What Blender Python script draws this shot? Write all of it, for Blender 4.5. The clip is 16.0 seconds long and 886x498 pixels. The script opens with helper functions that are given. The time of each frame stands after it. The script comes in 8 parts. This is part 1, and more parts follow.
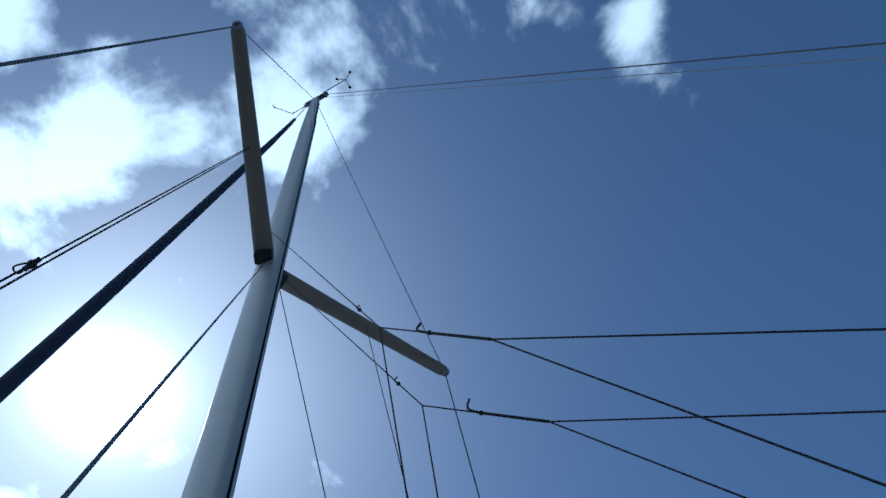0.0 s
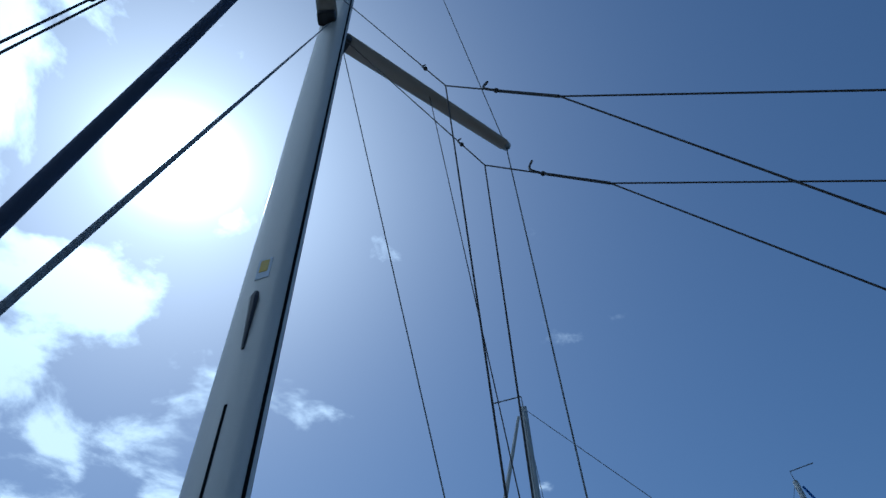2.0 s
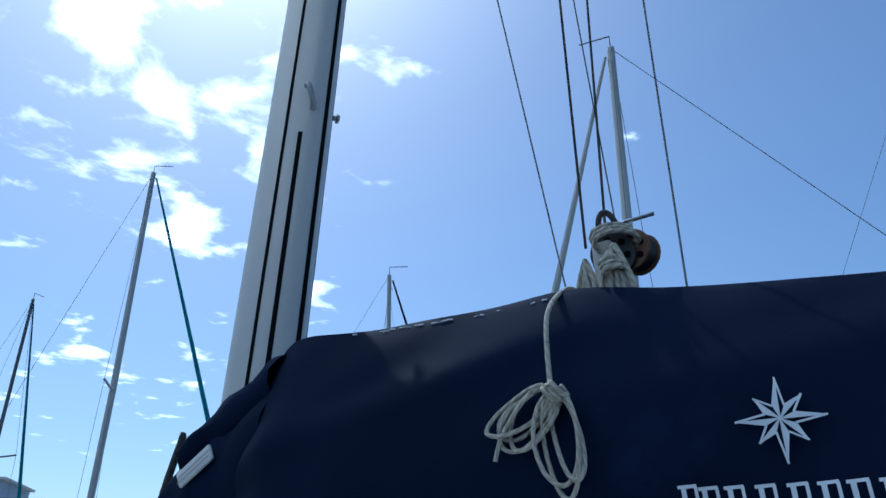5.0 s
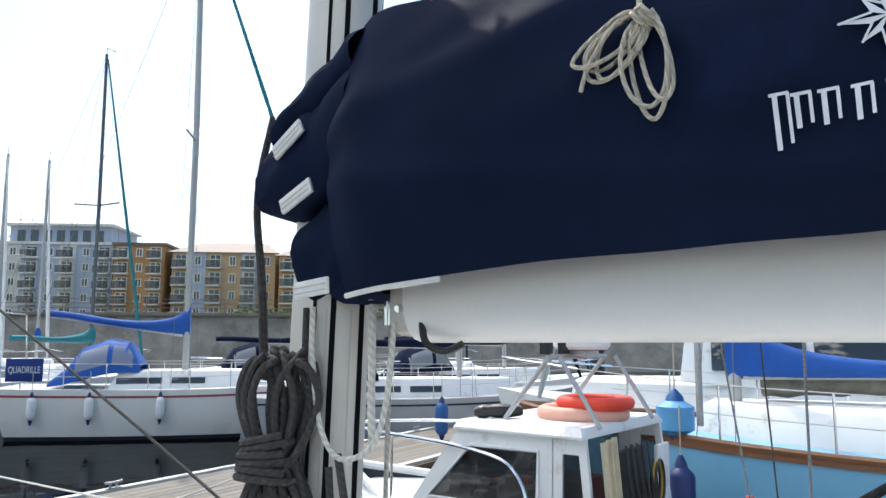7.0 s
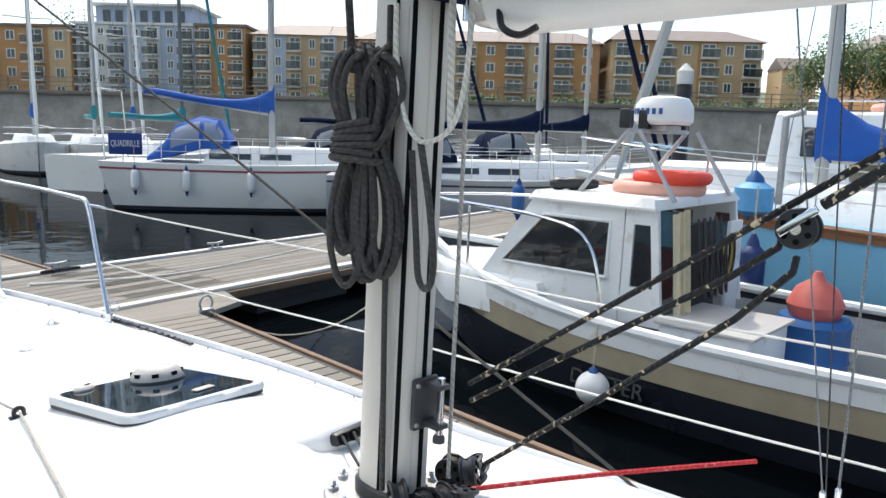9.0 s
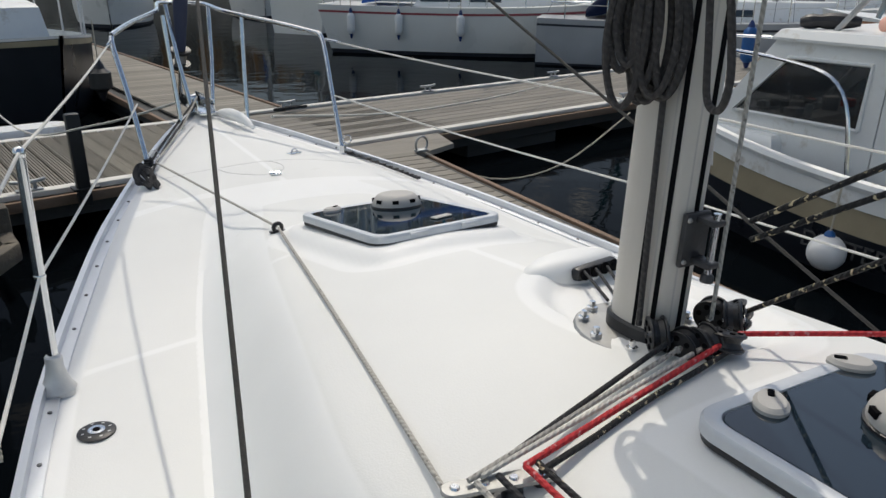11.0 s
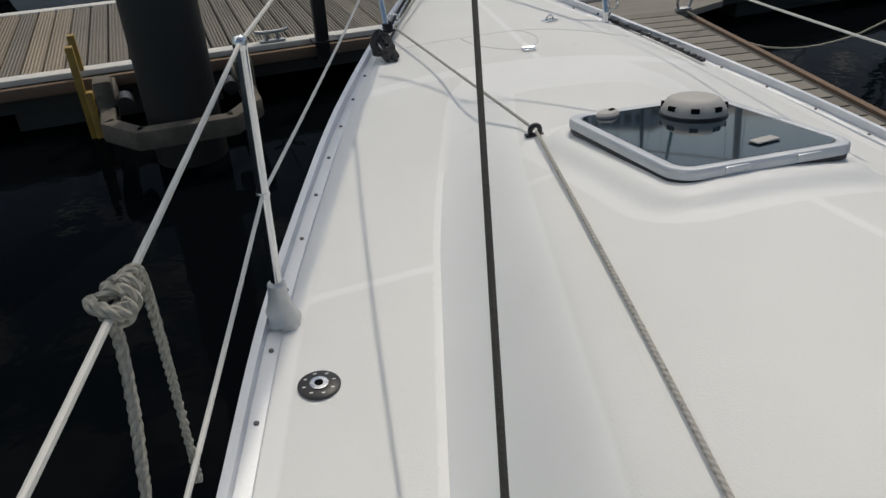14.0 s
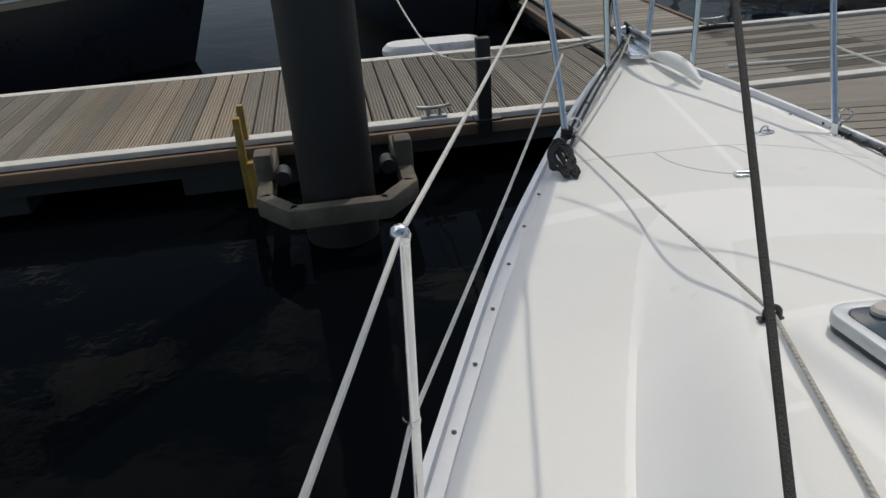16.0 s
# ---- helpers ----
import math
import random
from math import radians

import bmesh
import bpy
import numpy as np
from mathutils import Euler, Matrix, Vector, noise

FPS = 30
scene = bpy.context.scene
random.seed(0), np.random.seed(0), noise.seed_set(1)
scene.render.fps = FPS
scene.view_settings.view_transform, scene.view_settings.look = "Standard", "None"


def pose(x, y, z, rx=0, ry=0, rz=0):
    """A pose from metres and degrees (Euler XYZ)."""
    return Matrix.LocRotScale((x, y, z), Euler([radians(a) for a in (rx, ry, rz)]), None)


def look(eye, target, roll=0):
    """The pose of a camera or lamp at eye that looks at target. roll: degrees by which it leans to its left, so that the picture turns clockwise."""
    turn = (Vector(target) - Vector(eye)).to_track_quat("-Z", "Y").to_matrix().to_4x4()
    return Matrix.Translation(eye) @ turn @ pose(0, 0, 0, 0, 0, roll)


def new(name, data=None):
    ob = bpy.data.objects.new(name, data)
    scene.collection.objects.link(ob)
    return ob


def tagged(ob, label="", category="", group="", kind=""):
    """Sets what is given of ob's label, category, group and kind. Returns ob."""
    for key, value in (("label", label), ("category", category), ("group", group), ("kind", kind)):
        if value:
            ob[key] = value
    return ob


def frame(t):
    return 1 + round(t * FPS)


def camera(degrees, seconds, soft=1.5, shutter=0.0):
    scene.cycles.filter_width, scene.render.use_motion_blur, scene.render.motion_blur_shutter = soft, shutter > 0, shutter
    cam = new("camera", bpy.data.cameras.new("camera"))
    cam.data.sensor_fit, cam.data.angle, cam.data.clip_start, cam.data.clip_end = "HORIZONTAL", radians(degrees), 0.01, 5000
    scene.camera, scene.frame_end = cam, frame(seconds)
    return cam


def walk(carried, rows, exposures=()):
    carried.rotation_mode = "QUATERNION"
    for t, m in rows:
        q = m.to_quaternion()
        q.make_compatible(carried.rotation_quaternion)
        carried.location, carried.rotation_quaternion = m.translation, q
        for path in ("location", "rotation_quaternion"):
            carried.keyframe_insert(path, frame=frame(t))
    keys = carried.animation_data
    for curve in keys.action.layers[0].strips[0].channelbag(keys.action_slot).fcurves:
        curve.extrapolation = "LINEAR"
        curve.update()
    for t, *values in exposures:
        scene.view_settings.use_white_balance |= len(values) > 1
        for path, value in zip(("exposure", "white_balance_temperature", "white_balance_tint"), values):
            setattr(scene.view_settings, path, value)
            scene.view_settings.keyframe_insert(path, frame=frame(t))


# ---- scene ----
cam = camera(61.8, 16.0)
# the yacht lies a little down by the bow and to starboard: her frame in the level world
TRIM = Matrix.Rotation(radians(-2.2), 4, Vector((0.675, -0.738, 0.0)))
# camera rows in the yacht's own frame (x starboard, y bow, mast foot at the origin)
PATH = [
    (0.0, pose(-0.984, -1.039, 1.193, 161.24, 8.72, -62.49)),
    (0.5, pose(-0.972, -1.032, 1.191, 158.69, 7.85, -62.69)),
    (1.0, pose(-0.966, -1.021, 1.184, 154.50, 6.60, -62.96)),
    (1.5, pose(-0.959, -1.013, 1.168, 149.79, 5.08, -62.96)),
    (2.0, pose(-0.939, -0.995, 1.155, 144.72, 3.51, -62.75)),
    (2.5, pose(-0.916, -0.988, 1.153, 139.29, 3.49, -61.01)),
    (3.0, pose(-0.903, -0.980, 1.139, 134.27, 3.11, -60.42)),
    (3.2, pose(-0.892, -0.987, 1.128, 132.22, 2.94, -60.10)),
    (5.3, look((-0.897, -1.004, 0.946), (0.599, -0.003, 1.819), -0.3)),
    (5.5, look((-0.897, -1.003, 0.938), (0.615, 0.028, 1.744), -0.5)),
    (6, look((-0.889, -0.992, 0.91), (0.658, 0.105, 1.544), -0.4)),
    (6.5, look((-0.888, -0.984, 0.88), (0.671, 0.172, 1.363), -0.3)),
    (7, look((-0.88, -0.973, 0.849), (0.662, 0.26, 1.172), 0.1)),
    (7.5, look((-0.877, -0.976, 0.82), (0.618, 0.338, 1.006), -0.1)),
    (8, look((-0.928, -1.044, 0.774), (0.547, 0.306, 0.823), -0.3)),
    (10.3, look((-0.963, -1.031, 0.634), (0.204, 0.5, 0.092), 2.5)),
    (10.5, look((-0.979, -1.013, 0.636), (0.117, 0.561, 0.068), 2.1)),
    (11, look((-0.999, -0.92, 0.622), (-0.045, 0.715, -0.022), 1.1)),
    (11.5, look((-1.006, -0.848, 0.618), (-0.116, 0.779, -0.132), -0.1)),
    (12, look((-0.98, -0.755, 0.618), (-0.216, 0.91, -0.185), -0.0)),
    (12.5, look((-0.969, -0.668, 0.623), (-0.327, 1.027, -0.222), 2.6)),
    (13, look((-0.971, -0.57, 0.611), (-0.415, 1.128, -0.288), 0.9)),
    (13.5, look((-0.957, -0.479, 0.616), (-0.457, 1.206, -0.337), 0.1)),
    (14, look((-0.933, -0.385, 0.614), (-0.567, 1.304, -0.393), -1.0)),
    (14.5, look((-0.911, -0.304, 0.627), (-0.665, 1.412, -0.371), -2.1)),
    (15, look((-0.901, -0.181, 0.649), (-0.803, 1.562, -0.328), -2.4)),
    (15.5, look((-0.931, -0.058, 0.669), (-0.908, 1.706, -0.271), -2.0)),
    (16, look((-0.946, 0.128, 0.671), (-0.944, 1.927, -0.204), -2.0)),
]
EXPOSURES = [(0.0, -1.3, 4560, 0), (3.0, -1.22, 4560, 0), (5.3, -0.2, 5000, 2), (6.0, 0.25, 5950, 6), (7.0, 0.75, 6600, 9), (8.0, 0.95, 6700, 9), (10.3, -0.05, 6800, 9), (11.0, -0.33, 6900, 9), (12.0, -0.58, 6980, 9), (14.0, -0.77, 7000, 9), (16.0, -0.62, 6950, 9)]
walk(cam, [(t, TRIM @ m) for t, m in PATH], EXPOSURES)

# ---- world and sun ----
SUN_DIR = (TRIM.to_3x3() @ Vector((0.27, 0.458, 0.847))).normalized()
world = bpy.data.worlds.new("world")
scene.world = world
world.use_nodes = True
wn = world.node_tree.nodes
sky = wn.new("ShaderNodeTexSky")
sky.sky_type = "NISHITA"
sky.sun_disc = False
sky.sun_elevation = math.asin(SUN_DIR.z)
sky.sun_rotation = math.atan2(SUN_DIR.x, SUN_DIR.y)
sky.dust_density = 1.1
sky.air_density = 1.0
sky.ozone_density = 0.5
wn["Background"].inputs["Strength"].default_value = 0.14
world.node_tree.links.new(sky.outputs[0], wn["Background"].inputs["Color"])
sun_data = bpy.data.lights.new("sun", "SUN")
sun_data.energy = 4.6
sun_data.angle = radians(0.53)
sun_data.color = (1.0, 0.95, 0.88)
sun = new("sun", sun_data)
sun.matrix_world = look(SUN_DIR * 60, (0, 0, 0))


# ---- materials ----
def make(name):
    m = bpy.data.materials.new(name)
    m.use_nodes = True
    nt = m.node_tree
    return m, nt.nodes, nt.links, nt.nodes["Principled BSDF"]


def mat(name, col, rough=0.5, metal=0.0, var=0.12, scale=8.0, bump=0.05, fine=120.0, stretch=(1, 1, 1), stain=None, stain_at=0.6,
        stain_scale=3.0, coat=0.0, per_object=0.0, rough_var=0.1, spec=0.5):
    """A painted, woven or metal surface: colour that varies at two scales, fine relief, optional stains of a second colour."""
    m, n, l, b = make(name)
    tc = n.new("ShaderNodeTexCoord")
    mp = n.new("ShaderNodeMapping")
    mp.inputs["Scale"].default_value = stretch
    l.new(tc.outputs["Object"], mp.inputs["Vector"])
    a = n.new("ShaderNodeTexNoise")
    a.inputs["Scale"].default_value = scale
    a.inputs["Detail"].default_value = 6
    l.new(mp.outputs[0], a.inputs["Vector"])
    f = n.new("ShaderNodeTexNoise")
    f.inputs["Scale"].default_value = fine
    f.inputs["Detail"].default_value = 4
    l.new(mp.outputs[0], f.inputs["Vector"])
    ramp = n.new("ShaderNodeMapRange")
    ramp.inputs["From Min"].default_value = 0.25
    ramp.inputs["From Max"].default_value = 0.75
    ramp.inputs["To Min"].default_value = 1 - var
    ramp.inputs["To Max"].default_value = 1 + var
    l.new(a.outputs["Fac"], ramp.inputs["Value"])
    r2 = n.new("ShaderNodeMapRange")
    r2.inputs["To Min"].default_value = 1 - var * 0.6
    r2.inputs["To Max"].default_value = 1 + var * 0.6
    l.new(f.outputs["Fac"], r2.inputs["Value"])
    mul = n.new("ShaderNodeMath")
    mul.operation = "MULTIPLY"
    l.new(ramp.outputs[0], mul.inputs[0])
    l.new(r2.outputs[0], mul.inputs[1])
    val = mul.outputs[0]
    if per_object:
        oi = n.new("ShaderNodeObjectInfo")
        r3 = n.new("ShaderNodeMapRange")
        r3.inputs["To Min"].default_value = 1 - per_object
        r3.inputs["To Max"].default_value = 1 + per_object
        l.new(oi.outputs["Random"], r3.inputs["Value"])
        m2 = n.new("ShaderNodeMath")
        m2.operation = "MULTIPLY"
        l.new(val, m2.inputs[0])
        l.new(r3.outputs[0], m2.inputs[1])
        val = m2.outputs[0]
    vm = n.new("ShaderNodeVectorMath")
    vm.operation = "SCALE"
    vm.inputs[0].default_value = col
    l.new(val, vm.inputs["Scale"])
    out = vm.outputs[0]
    if stain:
        sn = n.new("ShaderNodeTexNoise")
        sn.inputs["Scale"].default_value = stain_scale
        sn.inputs["Detail"].default_value = 8
        sn.inputs["Roughness"].default_value = 0.65
        l.new(mp.outputs[0], sn.inputs["Vector"])
        sr = n.new("ShaderNodeMapRange")
        sr.inputs["From Min"].default_value = stain_at
        sr.inputs["From Max"].default_value = stain_at + 0.15
        l.new(sn.outputs["Fac"], sr.inputs["Value"])
        mx = n.new("ShaderNodeMix")
        mx.data_type = "RGBA"
        mx.inputs["B"].default_value = (*stain, 1)
        l.new(sr.outputs[0], mx.inputs["Factor"])
        l.new(out, mx.inputs["A"])
        out = mx.outputs["Result"]
    l.new(out, b.inputs["Base Color"])
    rr = n.new("ShaderNodeMapRange")
    rr.inputs["To Min"].default_value = max(0.02, rough - rough_var)
    rr.inputs["To Max"].default_value = min(1, rough + rough_var)
    l.new(a.outputs["Fac"], rr.inputs["Value"])
    l.new(rr.outputs[0], b.inputs["Roughness"])
    b.inputs["Metallic"].default_value = metal
    b.inputs["Coat Weight"].default_value = coat
    b.inputs["Specular IOR Level"].default_value = spec
    if bump:
        bp = n.new("ShaderNodeBump")
        bp.inputs["Strength"].default_value = bump
        bp.inputs["Distance"].default_value = 0.01
        l.new(f.outputs["Fac"], bp.inputs["Height"])
        l.new(bp.outputs[0], b.inputs["Normal"])
    return m


def rope_mat(name, col, fleck=None, pitch=0.014, strands=2.0, fleck_at=0.72):
    """Laid or braided rope: ridges that wind round it, flecks of a second colour."""
    m, n, l, b = make(name)
    uv = n.new("ShaderNodeUVMap")
    sep = n.new("ShaderNodeSeparateXYZ")
    l.new(uv.outputs[0], sep.inputs[0])
    d = n.new("ShaderNodeMath")
    d.operation = "DIVIDE"
    d.inputs[1].default_value = pitch
    l.new(sep.outputs["X"], d.inputs[0])
    k = n.new("ShaderNodeMath")
    k.operation = "MULTIPLY_ADD"
    k.inputs[1].default_value = strands
    l.new(sep.outputs["Y"], k.inputs[0])
    l.new(d.outputs[0], k.inputs[2])
    tau = n.new("ShaderNodeMath")
    tau.operation = "MULTIPLY"
    tau.inputs[1].default_value = 2 * math.pi
    l.new(k.outputs[0], tau.inputs[0])
    s = n.new("ShaderNodeMath")
    s.operation = "SINE"
    l.new(tau.outputs[0], s.inputs[0])
    mr = n.new("ShaderNodeMapRange")
    mr.inputs["From Min"].default_value = -1
    mr.inputs["To Min"].default_value = 0.84
    mr.inputs["To Max"].default_value = 1.1
    l.new(s.outputs[0], mr.inputs["Value"])
    vm = n.new("ShaderNodeVectorMath")
    vm.operation = "SCALE"
    vm.inputs[0].default_value = col
    l.new(mr.outputs[0], vm.inputs["Scale"])
    out = vm.outputs[0]
    if fleck:
        no = n.new("ShaderNodeTexNoise")
        no.inputs["Scale"].default_value = 90
        no.inputs["Detail"].default_value = 2
        tc = n.new("ShaderNodeTexCoord")
        l.new(tc.outputs["Object"], no.inputs["Vector"])
        sr = n.new("ShaderNodeMapRange")
        sr.inputs["From Min"].default_value = fleck_at - 0.1
        sr.inputs["From Max"].default_value = fleck_at - 0.06
        l.new(no.outputs["Fac"], sr.inputs["Value"])
        mx = n.new("ShaderNodeMix")
        mx.data_type = "RGBA"
        mx.inputs["B"].default_value = (*fleck, 1)
        l.new(sr.outputs[0], mx.inputs["Factor"])
        l.new(out, mx.inputs["A"])
        out = mx.outputs["Result"]
    l.new(out, b.inputs["Base Color"])
    b.inputs["Roughness"].default_value = 0.85
    bp = n.new("ShaderNodeBump")
    bp.inputs["Strength"].default_value = 0.45
    bp.inputs["Distance"].default_value = 0.0015
    l.new(s.outputs[0], bp.inputs["Height"])
    l.new(bp.outputs[0], b.inputs["Normal"])
    return m


def glass(name, col=(0.02, 0.03, 0.04), rough=0.03, alpha=1.0):
    m, n, l, b = make(name)
    b.inputs["Base Color"].default_value = (*col, 1)
    b.inputs["Roughness"].default_value = rough
    b.inputs["IOR"].default_value = 1.5
    b.inputs["Alpha"].default_value = alpha
    b.inputs["Specular IOR Level"].default_value = 0.7
    return m


GEL = mat("white_gelcoat", (0.84, 0.84, 0.82), 0.48, var=0.03, scale=2.5, bump=0.04, fine=260, stain=(0.68, 0.67, 0.62), stain_at=0.66, stain_scale=4)
DECK = GEL.copy()
DECK.name = "deck_gelcoat"


def add_nonslip(m):
    """Grey, grained non-slip where the mesh's own panel distance is above zero."""
    n, l = m.node_tree.nodes, m.node_tree.links
    b = n["Principled BSDF"]
    at = n.new("ShaderNodeAttribute")
    at.attribute_name = "nonslip"
    r = n.new("ShaderNodeMapRange")
    r.inputs["From Min"].default_value = -0.004
    r.inputs["From Max"].default_value = 0.004
    l.new(at.outputs["Fac"], r.inputs["Value"])
    mx = n.new("ShaderNodeMix")
    mx.data_type = "RGBA"
    mx.blend_type = "MULTIPLY"
    mx.inputs["B"].default_value = (0.92, 0.92, 0.91, 1)
    l.new(r.outputs[0], mx.inputs["Factor"])
    l.new(b.inputs["Base Color"].links[0].from_socket, mx.inputs["A"])
    l.new(mx.outputs["Result"], b.inputs["Base Color"])
    rg = n.new("ShaderNodeMapRange")
    rg.inputs["To Min"].default_value = 0.50
    rg.inputs["To Max"].default_value = 0.62
    l.new(r.outputs[0], rg.inputs["Value"])
    l.new(rg.outputs[0], b.inputs["Roughness"])
    vo = n.new("ShaderNodeTexVoronoi")
    vo.inputs["Scale"].default_value = 260
    tc = n.new("ShaderNodeTexCoord")
    l.new(tc.outputs["Object"], vo.inputs["Vector"])
    k = n.new("ShaderNodeMath")
    k.operation = "MULTIPLY"
    l.new(vo.outputs["Distance"], k.inputs[0])
    l.new(r.outputs[0], k.inputs[1])
    bp = n.new("ShaderNodeBump")
    bp.inputs["Strength"].default_value = 0.12
    bp.inputs["Distance"].default_value = 0.002
    l.new(k.outputs[0], bp.inputs["Height"])
    l.new(bp.outputs[0], b.inputs["Normal"])


add_nonslip(DECK)
GEL2 = mat("weathered_white_paint", (0.74, 0.75, 0.74), 0.45, var=0.05, scale=2, bump=0.05, fine=90, stain=(0.47, 0.42, 0.34), stain_at=0.57, stain_scale=3.5)
HULLW = mat("white_hull", (0.72, 0.71, 0.67), 0.3, var=0.04, scale=1.2, bump=0.0, stain=(0.55, 0.53, 0.47), stain_at=0.63, stain_scale=1.5)
ALU = mat("anodised_aluminium", (0.57, 0.54, 0.49), 0.42, metal=0.2, var=0.05, scale=6, stretch=(1, 1, 0.15), bump=0.03, stain=(0.5, 0.49, 0.46), stain_at=0.64, stain_scale=5)
BOOM = mat("boom_aluminium", (0.80, 0.79, 0.765), 0.45, metal=0.0, var=0.04, scale=3, bump=0.02)
STEEL = mat("stainless_steel", (0.72, 0.73, 0.74), 0.16, metal=1.0, var=0.06, scale=20, bump=0.02, rough_var=0.08)
DULL = mat("dull_metal", (0.36, 0.36, 0.35), 0.45, metal=0.8, var=0.15, scale=25, bump=0.05)
TRACK = mat("toe_rail_aluminium", (0.66, 0.68, 0.71), 0.38, metal=0.6, var=0.06, scale=8, bump=0.03)
CAST = mat("cast_alloy", (0.60, 0.60, 0.59), 0.42, metal=0.35, var=0.08, scale=20, bump=0.08)
DARKBOLT = mat("dull_bolt", (0.13, 0.13, 0.135), 0.5, metal=0.6, var=0.1, scale=30)
BLACK = mat("black_plastic", (0.018, 0.018, 0.02), 0.42, var=0.2, scale=20, bump=0.06)
SLOT = mat("dark_slot", (0.008, 0.008, 0.009), 0.9, var=0.1, bump=0, spec=0.03)
GREYP = mat("grey_plastic", (0.47, 0.45, 0.42), 0.55, var=0.06, scale=15, bump=0.08, fine=300)
WHITEP = mat("white_plastic", (0.75, 0.75, 0.74), 0.4, var=0.04, scale=9, bump=0.03)
NAVY = mat("navy_canvas", (0.0075, 0.0130, 0.034), 0.75, spec=0.03, var=0.18, scale=5, bump=0.12, fine=700, stain=(0.012, 0.020, 0.060), stain_at=0.58, stain_scale=3.5)
BLUEC = mat("royal_blue_canvas", (0.008, 0.085, 0.36), 0.75, var=0.15, scale=4, bump=0.2, fine=60)
TEALC = mat("teal_canvas", (0.01, 0.19, 0.22), 0.75, var=0.15, scale=4, bump=0.2, fine=60)
WEB = mat("white_webbing", (0.7, 0.69, 0.66), 0.8, var=0.1, scale=40, bump=0.3, fine=500)
STITCH = mat("white_print", (0.72, 0.74, 0.78), 0.7, var=0.06, scale=20, bump=0.05)
TINT = glass("smoked_acrylic", (0.012, 0.022, 0.032), 0.04)
WINDOW = glass("dark_window", (0.025, 0.035, 0.045), 0.06)
VINYL = glass("hood_vinyl", (0.42, 0.46, 0.48), 0.08, 0.5)
LEXAN = glass("wheelhouse_glass", (0.03, 0.035, 0.04), 0.05, 0.55)
R_GREY = rope_mat("grey_braided_rope", (0.42, 0.40, 0.36), (0.2, 0.19, 0.17))
R_WHITE = rope_mat("white_rope", (0.62, 0.6, 0.54))
R_CREAM = rope_mat("cream_rope", (0.50, 0.45, 0.36), (0.3, 0.27, 0.2))
R_BLACK = rope_mat("black_rope", (0.022, 0.022, 0.024))
R_FLECK = rope_mat("flecked_black_rope", (0.015, 0.015, 0.016), (0.6, 0.5, 0.32), fleck_at=0.71)
R_DARK = rope_mat("dark_grey_rope", (0.048, 0.044, 0.042), (0.08, 0.073, 0.07))
R_SHEET = mat("sheet_rope", (0.055, 0.052, 0.047), 0.85, var=0.3, scale=160, bump=0.5, fine=420)
R_RED = rope_mat("red_rope", (0.5, 0.03, 0.035), (0.55, 0.2, 0.2))
WIRE = rope_mat("steel_wire", (0.16, 0.17, 0.18), pitch=0.012, strands=1)
R_LIFE = mat("coated_lifeline", (0.62, 0.61, 0.57), 0.5, var=0.08, scale=20, bump=0.05)
SEAM = mat("deck_seam", (0.62, 0.62, 0.60), 0.5, var=0.05)


# ---- mesh helpers ----
def thing(name, label, category, group="", kind="", m=None):
    ob = new(name)
    ob.empty_display_size = 0.1
    if m is not None:
        ob.matrix_world = m
    return tagged(ob, label, category, group, kind)


def mesh_of(name, bm, material, smooth=True, crease=38):
    bmesh.ops.recalc_face_normals(bm, faces=bm.faces[:])
    me = bpy.data.meshes.new(name)
    for f in bm.faces:
        f.smooth = smooth
    bm.to_mesh(me)
    bm.free()
    me.materials.append(material)
    if smooth:
        me.set_sharp_from_angle(angle=radians(crease))
    return me


def part(name, bm, material, parent, label="", smooth=True, crease=38):
    ob = new(name, mesh_of(name, bm, material, smooth, crease))
    ob.parent = parent
    return tagged(ob, label)


def solo(name, bm, material, label, category, group="", kind="", m=None, smooth=True):
    ob = new(name, mesh_of(name, bm, material, smooth))
    if m is not None:
        ob.matrix_world = m
    return tagged(ob, label, category, group, kind)


def fresh():
    bm = bmesh.new()
    bm.loops.layers.uv.new("UVMap")
    return bm


def box(bm, c, s, rot=None, bevel=0.0):
    m = Matrix.Translation(c) @ (rot.to_4x4() if rot else Matrix()) @ Matrix.Diagonal((*s, 1))
    r = bmesh.ops.create_cube(bm, size=1, matrix=m)
    if bevel:
        es = list({e for v in r["verts"] for e in v.link_edges})
        bmesh.ops.bevel(bm, geom=es, offset=bevel, segments=2, affect="EDGES", profile=0.5)
    return bm


def spline(pts, per=6):
    """A smooth line through the points."""
    p = [Vector(q) for q in pts]
    out = []
    for i in range(len(p) - 1):
        a, b, c, d = p[max(i - 1, 0)], p[i], p[i + 1], p[min(i + 2, len(p) - 1)]
        for k in range(per):
            t = k / per
            out.append(0.5 * (2 * b + (c - a) * t + (2 * a - 5 * b + 4 * c - d) * t * t + (3 * b - a - 3 * c + d) * t ** 3))
    return out + [p[-1]]


